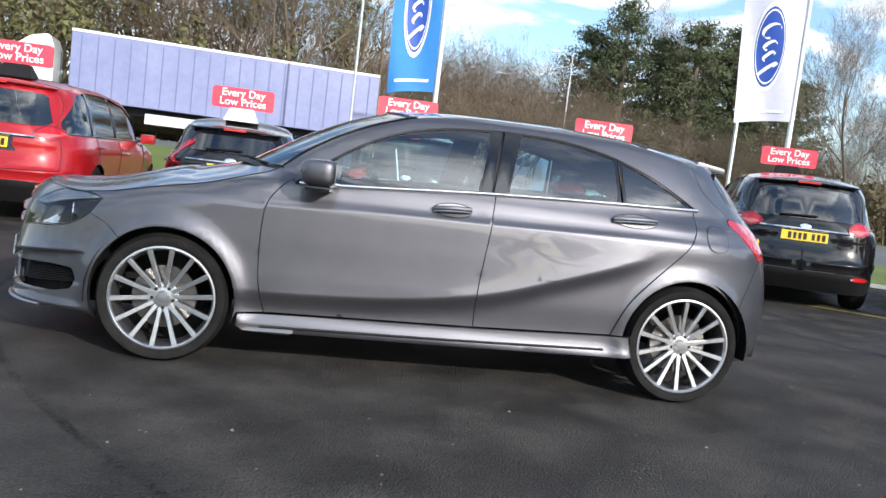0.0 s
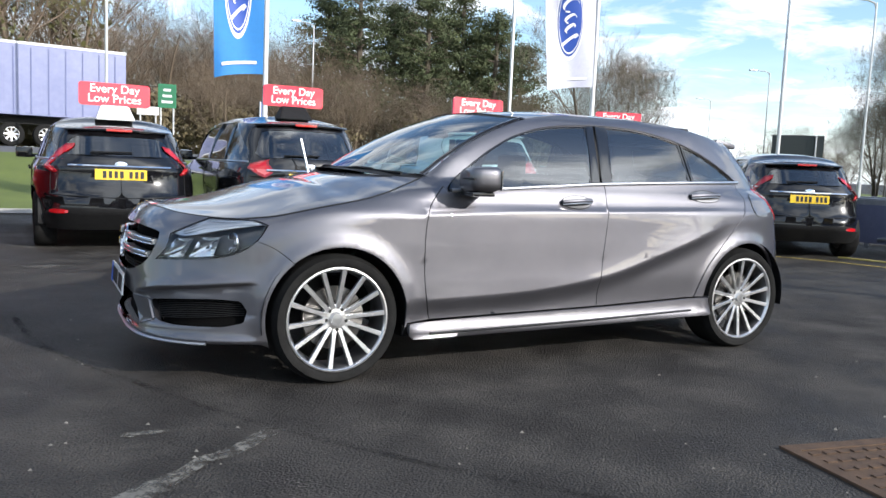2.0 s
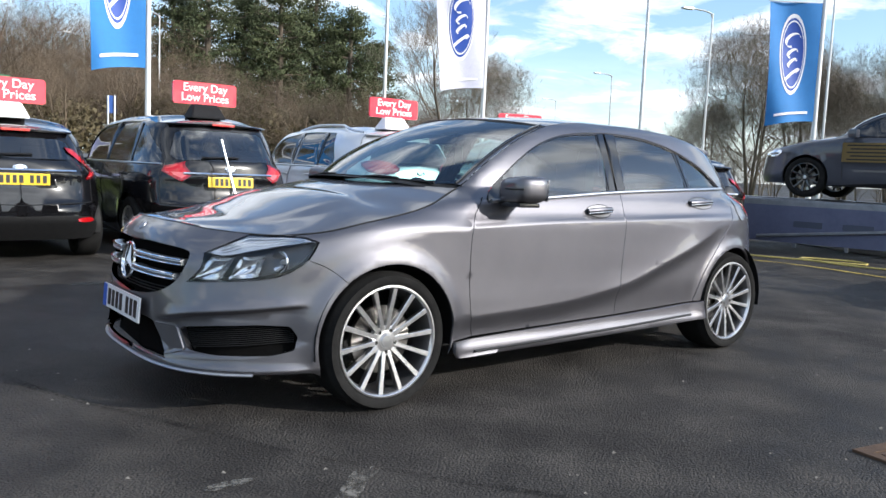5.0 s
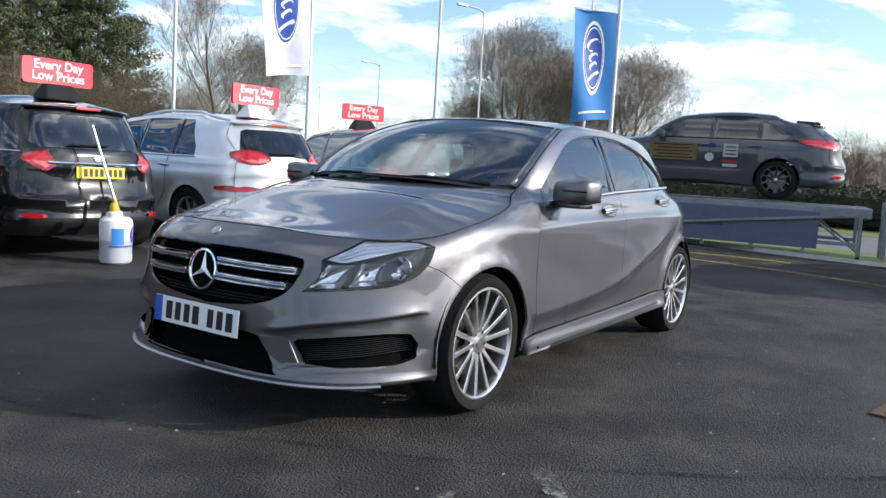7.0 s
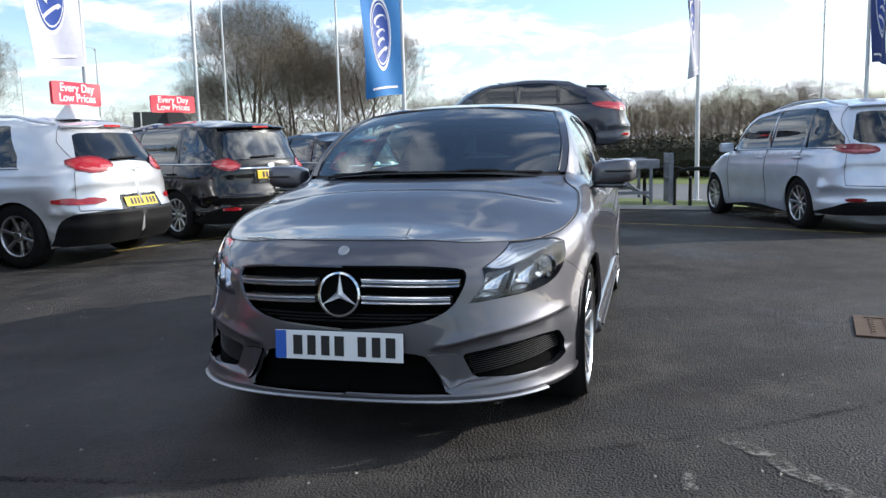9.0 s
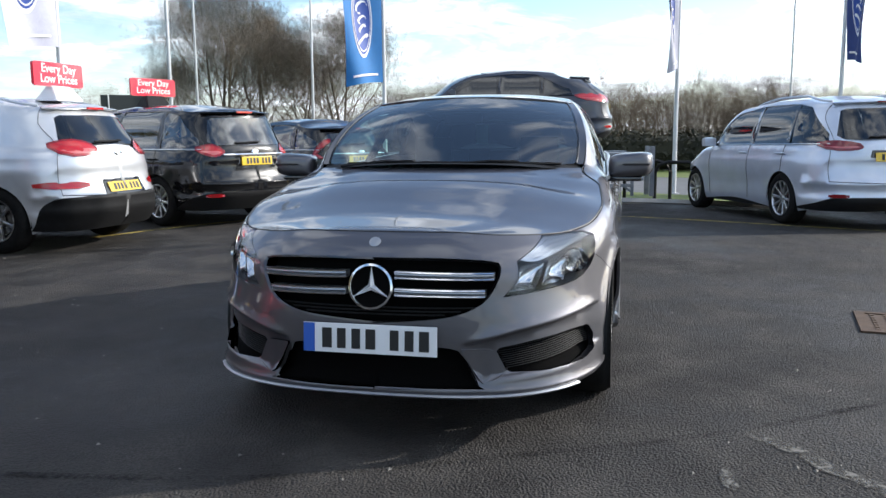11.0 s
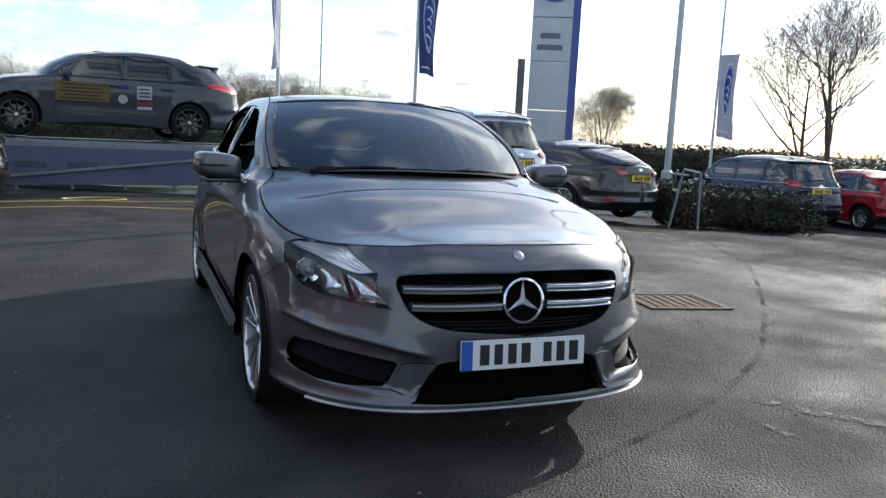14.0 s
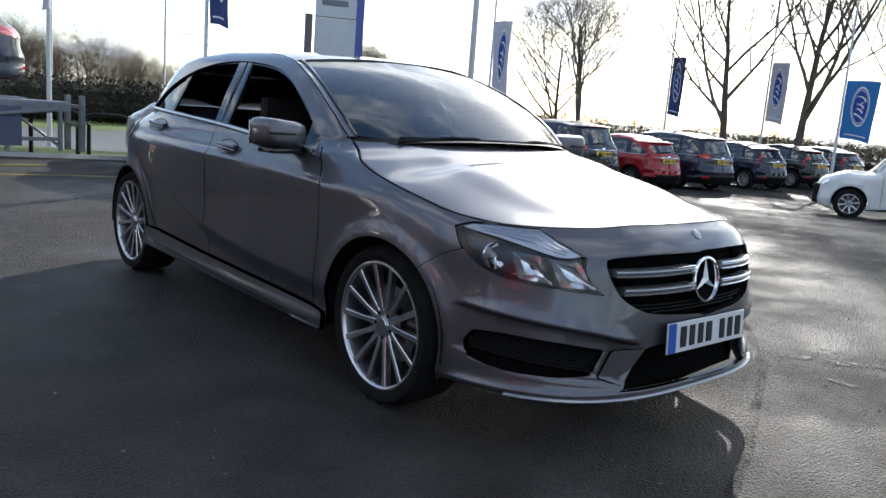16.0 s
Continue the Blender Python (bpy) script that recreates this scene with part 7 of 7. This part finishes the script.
def branches(seed, height, levels=4, spread=.55, trunk_r=None, kids=(7, 5, 5, 4), up=.25, low=.28, fork=1, env=None, thin=.5, twig=.0035):
    """Verts and faces of a bare tree, grown limb by limb."""
    rnd = random.Random(seed)
    V, F, LV = [], [], []

    def limb(p, d, length, r, level):
        if level == levels:
            ax = d.normalized()
            s = ax.cross(Vector((rnd.uniform(-1, 1), rnd.uniform(-1, 1), rnd.uniform(-1, 1)))).normalized() * max(r, twig * height / 8)
            q = p + ax * length * .55 + Vector((rnd.uniform(-1, 1), rnd.uniform(-1, 1), rnd.uniform(0, 1))) * length * .08
            e = q + (ax + Vector((0, 0, .25))).normalized() * length * .5
            k = len(V)
            V.extend((tuple(p - s), tuple(p + s), tuple(q + s * .8), tuple(q - s * .8), tuple(e)))
            F.append((k, k + 1, k + 2, k + 3))
            F.append((k + 3, k + 2, k + 4))
            LV.extend((level, level))
            return
        sides = 6 if level == 0 else 4 if level == 1 else 3
        n = (6, 5, 4, 3, 2)[level]
        pts, ax = [p.copy()], d.normalized()
        for i in range(n):
            ax = (ax + Vector((rnd.uniform(-1, 1), rnd.uniform(-1, 1), rnd.uniform(-.6, 1) + up * level * .5)) * (.10 + .06 * level)).normalized()
            pts.append(pts[-1] + ax * (length / n))
        k = len(V)
        for i, q in enumerate(pts):
            dd = (pts[min(i + 1, n)] - pts[max(i - 1, 0)]).normalized()
            s = dd.cross(Vector((.3, .2, .9))).normalized()
            u = s.cross(dd)
            rr = r * (1 - .72 * i / n)
            V.extend(tuple(q + (s * math.cos(2 * math.pi * j / sides) + u * math.sin(2 * math.pi * j / sides)) * rr) for j in range(sides))
        for i in range(n):
            for j in range(sides):
                F.append((k + i * sides + j, k + i * sides + (j + 1) % sides, k + (i + 1) * sides + (j + 1) % sides, k + (i + 1) * sides + j))
                LV.append(level)
        if level >= levels:
            return
        m = kids[level]
        for c in range(m):
            t = (low if level == 0 else .25) + (1 - (low if level == 0 else .25)) * (c + rnd.uniform(.2, .8)) / m
            i = min(int(t * n), n - 1)
            q = pts[i].lerp(pts[i + 1], t * n - i)
            dd = (pts[i + 1] - pts[i]).normalized()
            a = rnd.uniform(0, 2 * math.pi)
            side = dd.cross(Vector((math.cos(a), math.sin(a), .3))).normalized()
            nd = (dd * (1 - spread) + side * spread * rnd.uniform(.8, 1.2) + Vector((0, 0, up))).normalized()
            ln = length * rnd.uniform(.42, .66) * (1.15 - .35 * t)
            if env:
                e = q + nd * ln
                f = math.sqrt((e.x ** 2 + e.y ** 2) / (env[0] * height) ** 2 + ((e.z - env[1] * height) / (env[2] * height)) ** 2)
                ln *= max(.3, min(1.25, 1.08 / max(f, .05)))
            limb(q, nd, ln, r * (1 - .72 * t) * thin, level + 1)
    tr = trunk_r or height * .0125
    for k in range(fork):
        a = 2 * math.pi * k / max(1, fork)
        limb(Vector((.15 * math.cos(a) * (fork > 1), .15 * math.sin(a) * (fork > 1), -.05)), Vector((.18 * math.cos(a) * (fork > 1), .18 * math.sin(a) * (fork > 1), 1)), height * .72, tr, 0)
    return V, F, LV


def tree_mesh(name, mat_, *a, **k):
    V, F, _ = branches(*a, **k)
    me = bpy.data.meshes.new(name)
    me.from_pydata(V, [], F)
    me.materials.append(mat_)
    me.shade_smooth()
    return me


def split_tree(name, *a, **k):
    """A bare tree as two meshes, its stems and its crown of twigs."""
    V, F, LV = branches(*a, **k)
    out = []
    for nm, mt, keep in (("_trunk", M_BARK, lambda q: q == 0), ("_crown", M_TWIG, lambda q: q > 0)):
        FF = [f for f, q in zip(F, LV) if keep(q)]
        ids = sorted({i for f in FF for i in f})
        at_ = {i: n for n, i in enumerate(ids)}
        me = bpy.data.meshes.new(name + nm)
        me.from_pydata([V[i] for i in ids], [], [tuple(at_[i] for i in f) for f in FF])
        me.materials.append(mt)
        me.shade_smooth()
        out.append(me)
    return out


def leaf_mesh(name, mat_, clumps, n_each, size, seed):
    """Small leaves gathered in clumps; clumps: (centre, radii)."""
    r = np.random.RandomState(seed)
    VV = []
    for c, rad in clumps:
        d = r.normal(size=(n_each, 3))
        d /= np.linalg.norm(d, axis=1)[:, None]
        p = np.array(c) + d * np.array(rad) * (r.uniform(.35, 1.08, (n_each, 1)) ** .6)
        t1 = r.normal(size=(n_each, 3))
        t1 /= np.linalg.norm(t1, axis=1)[:, None]
        t2 = np.cross(t1, d)
        s = size * r.uniform(.6, 1.4, (n_each, 1))
        VV.append(np.stack([p - t1 * s, p + t1 * s + t2 * s * .3, p + t2 * s * 1.3], 1).reshape(-1, 3))
    V = np.concatenate(VV)
    F = np.arange(len(V)).reshape(-1, 3)
    me = bpy.data.meshes.new(name)
    me.from_pydata(V.tolist(), [], F.tolist())
    me.materials.append(mat_)
    return me


BARE = [split_tree("bare_a", 1, 9.0, kids=(13, 9, 8, 8)), split_tree("bare_b", 5, 8.0, kids=(10, 8, 7, 8), spread=.60, fork=2), split_tree("bare_c", 9, 8.0, kids=(9, 7, 7, 8), spread=.52, low=.2, fork=3)]
DOME = split_tree("bare_dome", 14, 8.0, kids=(11, 9, 8, 8), spread=.66, low=.12, fork=3, env=(.44, .52, .46))
BARE.append(DOME)
BARE.append(split_tree("bare_wide", 41, 8.0, kids=(11, 7, 6, 5), spread=.62, low=.24, fork=1, trunk_r=.13, env=(.42, .62, .42), thin=.64, twig=.007))
ROUND = [tree_mesh("round_a", M_TWIGB, 31, 9.0, 3, kids=(10, 8, 10), spread=.68, low=.06, fork=2, env=(.42, .5, .48)), tree_mesh("round_b", M_TWIG, 33, 9.0, 3, kids=(11, 8, 9), spread=.62, low=.08, fork=2, env=(.36, .52, .5))]
THIN = [tree_mesh("thin_a", M_TWIGB, 21, 9.0, 3, kids=(13, 9, 10), low=.1), tree_mesh("thin_b", M_TWIG, 22, 9.0, 3, kids=(13, 9, 10), spread=.6, low=.12), tree_mesh("thin_c", M_TWIGB, 23, 9.0, 3, kids=(9, 8, 9), spread=.66, low=.08, fork=2)]


def bare_tree(x, y, h, k, rot, label, group="", src=None):
    t = thing("bare_tree", pose(x, y, ground_z(x, y), 0, 0, rot) @ Matrix.Scale(h / (9.0 if k == 0 else 8.0), 4), label, "tree", group)
    for nm, me in zip(("trunk", "crown"), BARE[k]):
        ob = new(nm, me)
        ob.parent = t
    return t


for az, dist, h, k, rot, lab in ((-49.5, 36, 8.2, 4, 20, "bare spreading tree behind the far row"), (-48.1, 37, 6.8, 4, 140, "bare slender tree behind the far row"), (-59.3, 34, 10.2, 4, 70, "tall bare tree behind the far row"), (-63.9, 33, 11.5, 4, 215, "tall forked bare tree behind the far row"), (-70.5, 34, 10.0, 0, 250, "bare tree at the end of the far row")):
    x, y = at_az((-2.67, 2.46), az, dist)
    bare_tree(x, y, h, k, rot, lab, "bare trees by the far row")
for az, dist, h, k, rot in ((52.0, 46, 10.4, 0, 40), (49.8, 52, 8.0, 3, 90), (66.5, 80, 17.0, 0, 200), (31.0, 66, 12.6, 3, 10), (28.2, 70, 11.4, 3, 130), (25.4, 72, 9.6, 3, 250), (22.8, 68, 11.6, 3, 80), (33.8, 72, 7.6, 3, 160)):
    x, y = at_az((-1.8, -3.9), az, dist)
    bare_tree(x, y, h, k, rot, "bare round-crowned winter tree across the road", "bare trees across the road")


def pine(x, y, h, seed, label):
    t = thing("pine_tree", pose(x, y, ground_z(x, y), 0, 0, seed * 47), label, "tree", "pine trees across the road")
    rnd = random.Random(seed)
    bm = add_lathe(bmesh.new(), [(h * .028, 0), (h * .02, h * .4), (h * .008, h * .95), (0, h)], seg=8)
    part("trunk", bm, M_BARK, t, smooth=True)
    bm = bmesh.new()
    cl = []
    for i in range(44):
        f = .26 + .72 * i / 43
        r = h * .30 * (1 - f) ** .6 * rnd.uniform(.55, 1.15) + .35
        a = i * 2.4 + rnd.uniform(-.4, .4)
        c = (r * math.cos(a), r * math.sin(a), h * f + rnd.uniform(-.3, .3))
        add_rod(bm, (0, 0, c[2] - .4), c, h * .006, h * .002, 5)
        cl.append((c, (h * .06 + .25, h * .06 + .25, h * .035 + .12)))
        cl.append(((c[0] * .55, c[1] * .55, c[2] - .2), (h * .05, h * .05, h * .03)))
    part("branch_frame", bm, M_BARK, t)
    ob = new("crown", leaf_mesh("crown", M_PINE, cl, 200, .115, seed))
    ob.parent = t
    return t


for i, (az, dist, h) in enumerate(((70.6, 74, 15.5), (68.4, 72, 17.5), (66.0, 75, 15.5), (63.6, 72, 16.5), (61.2, 76, 17.0), (58.8, 74, 15.0), (57.0, 78, 13.0), (69.5, 82, 15.5), (64.8, 83, 16.5), (62.4, 81, 15.5), (59.9, 84, 15.0))):
    x, y = at_az((-1.8, -3.9), az, dist)
    pine(x, y, h, i + 1, "dark green pine tree across the road")


def stand(name, label, spots, srcs, material, seed):
    """A stand of far bare trees, too many to tell apart."""
    rnd = random.Random(seed)
    arrs = []
    for s in srcs:
        arrs.append((np.array([v.co for v in s.vertices]), [tuple(p.vertices) for p in s.polygons]))
    VV, FF, k = [], [], 0
    for x, y, h in spots:
        A, P = arrs[rnd.randrange(len(arrs))]
        a = rnd.uniform(0, 6.28)
        sc = h / 9.0
        w = sc * rnd.uniform(.9, 1.25)
        R = np.array([[math.cos(a) * w, -math.sin(a) * w, 0], [math.sin(a) * w, math.cos(a) * w, 0], [0, 0, sc]])
        VV.append(A @ R.T + np.array([x, y, ground_z(x, y)]))
        FF += [tuple(i + k for i in f) for f in P]
        k += len(A)
    ob = mesh_part(name, np.concatenate(VV).tolist(), FF, material)
    return tagged(ob, label, "woods", "", "stuff")


def arc_spots(seed, az0, az1, n, d0, d1, h0, h1):
    rnd = random.Random(seed)
    out = []
    for i in range(n):
        az = az0 + (az1 - az0) * (i + rnd.uniform(0, 1)) / n
        x, y = at_az((-1.8, -3.9), az, rnd.uniform(d0, d1))
        out.append((x, y, rnd.uniform(h0, h1)))
    return out


def sloped(spots):
    """The tree line sinks towards the exit."""
    out = []
    for x, y, h in spots:
        az = math.degrees(math.atan2(y + 3.9, x + 1.8))
        out.append((x, y, h * (1 - .42 * smoothstep(-4, -21, az))))
    return out


stand("woods", "tall brown bare woods behind the road", arc_spots(1, 85, 135, 50, 44, 62, 12, 18), THIN, M_TWIGB, 1)
stand("woods", "brown winter trees across the road", arc_spots(2, 70, 89, 38, 62, 85, 9.5, 13.5), THIN + ROUND, M_TWIGB, 2)
stand("woods", "brown thicket under the pine trees", arc_spots(3, 50, 80, 46, 46, 60, 3.5, 6.2), ROUND, M_TWIGB, 3)
stand("woods", "low bare trees along the far road", arc_spots(4, 36, 52, 24, 90, 130, 3.5, 5.5), THIN, M_TWIG, 4)
stand("woods", "bare trees beyond the roundabout", arc_spots(5, 17, 40, 26, 60, 74, 3.5, 5.2), ROUND, M_TWIG, 5)
stand("woods", "bare tree line behind the dark hedge", sloped(arc_spots(6, -21, 20, 96, 52, 68, 4.4, 6.0)), ROUND, M_TWIGB, 6)
stand("woods", "far bare tree line beyond the exit", arc_spots(7, -62, -20, 70, 80, 110, 2.2, 3.8), THIN, M_TWIGB, 7)
stand("woods", "far trees behind the far row", arc_spots(8, -95, -62, 36, 75, 95, 2.0, 3.4), THIN, M_TWIGB, 8)
stand("woods", "trees behind the camera side", arc_spots(9, 135, 265, 26, 60, 80, 7, 12), THIN, M_TWIG, 9)
x, y = at_az((-3.3, 1.9), -33.6, 60)
bare_tree(x, y, 5.8, 3, 30, "round bare tree beyond the exit", "bare trees across the road")
# undergrowth in the woods
cl = []
rnd = random.Random(4)
for i in range(190):
    az = rnd.uniform(86, 134)
    x, y = at_az((-1.8, -3.9), az, rnd.uniform(43, 58))
    cl.append(((x, y, 1 + rnd.uniform(.3, 13.5)), (rnd.uniform(1, 2.2), rnd.uniform(1, 2.2), rnd.uniform(1, 2.6))))
ob = new("ivy", leaf_mesh("ivy", M_IVY, cl, 230, .17, 5))
tagged(ob, "ivy and evergreen growth among the bare woods", "undergrowth", "", "stuff")
cl = []
for i in range(130):
    az = rnd.uniform(48, 90)
    x, y = at_az((-1.8, -3.9), az, rnd.uniform(47, 58))
    cl.append(((x, y, ground_z(x, y) + rnd.uniform(.3, 3.2)), (rnd.uniform(1, 2), rnd.uniform(1, 2), rnd.uniform(.6, 1.6))))
M_SCRUB = varied("brown_scrub", (.075, .060, .032), (.15, .118, .062), .6, .9)
ob = new("scrub", leaf_mesh("scrub", M_SCRUB, cl, 220, .15, 6))
tagged(ob, "brown scrub below the trees", "undergrowth", "", "stuff")

for az0, az1, d0, d1, n_, zt, lab in ((-20, 20, 52, 62, 150, 1.3, "brown thicket behind the dark hedge"), (-64, -20, 78, 96, 120, 1.0, "far brown thicket beyond the exit"), (-95, -62, 72, 86, 70, .8, "brown thicket behind the far row")):
    cl = []
    for i in range(n_):
        x, y = at_az((-1.8, -3.9), rnd.uniform(az0, az1), rnd.uniform(d0, d1))
        cl.append(((x, y, ground_z(x, y) + rnd.uniform(.2, zt)), (rnd.uniform(1.2, 2.6), rnd.uniform(1.2, 2.6), rnd.uniform(.7, 1.5))))
    ob = new("thicket", leaf_mesh("thicket", M_SCRUB, cl, 170, .17, 60 + n_))
    tagged(ob, lab, "undergrowth", "", "stuff")


def hedge(name, pts, h, w, n_each, size, material, label, seed, z0=0.0):
    P = spline(pts, .7)
    rnd = random.Random(seed)
    cl = []
    for x, y in P:
        for k in range(2):
            cl.append(((x + rnd.uniform(-.3, .3), y + rnd.uniform(-.3, .3), ground_z(x, y) + z0 + h * (.3 + .4 * k)), (w * .6, w * .6, h * .36)))
    hd = thing(name, Matrix(), label, "hedge")
    part("core", tube([(x, y, ground_z(x, y) + z0 + h * .44) for x, y in P], h * .40, 8, 1.05), material, hd, smooth=True)
    ob = new("foliage", leaf_mesh("foliage", material, cl, n_each, size, seed))
    ob.parent = hd
    return hd


hedge("hedge", [at_az((-1.8, -3.9), a, 38) for a in (21, 14, 7, 0, -7, -14)] + [at_az((-1.8, -3.9), a, 40) for a in (-21, -28, -35, -42)], 1.9, 1.8, 230, .12, M_HEDGE, "dark clipped hedge along the far side of the road", 1)
hedge("hedge", [at_az((-1.8, -3.9), a, 60) for a in (37, 42, 47, 52)], 2.2, 1.8, 90, .16, M_SCRUB, "brown hedge along the far road", 2)
hedge("hedge", [at_az((-1.8, -3.9), a, 43) for a in (82, 90, 98, 106, 114, 122, 130)], 2.6, 2.2, 200, .16, M_SCRUB, "brown undergrowth along the foot of the woods", 5)
hedge("hedge", [(20, -19), (21, -26), (19, -33), (14, -36), (8, -38)], .9, 1.2, 120, .12, M_HEDGE, "dark hedge behind the far row of cars", 3)
# planting bed with low shrubs and a trolley frame
bed = [(8.7, -8.0), (8.9, -9.0), (8.7, -10.0), (8.2, -10.7)]
hedge("shrub_bed", bed, .85, 1.0, 420, .05, M_HEDGE, "low dark shrubs in the planting bed at the exit", 4)
tr = thing("trolley", pose(8.25, -8.3, ground_z(8.25, -8.3), 0, 0, -30), "grey steel trolley frame beside the shrubs", "trolley")
for a, b in (((-.5, 0, 0), (-.35, 0, 1.05)), ((.5, 0, 0), (.35, 0, 1.05)), ((-.5, .5, 0), (-.35, .3, 1.05)), ((.5, .5, 0), (.35, .3, 1.05)), ((-.9, .1, 1.05), (.9, .1, 1.05)), ((-.9, .3, 1.0), (1.2, .3, .95)), ((-.5, 0, .12), (.5, 0, .12)), ((-.5, .5, .12), (.5, .5, .12)), ((-.35, 0, 1.0), (.5, 0, .1))):
    part("tube", add_rod(bmesh.new(), a, b, .022, seg=6), M_STEEL, tr)
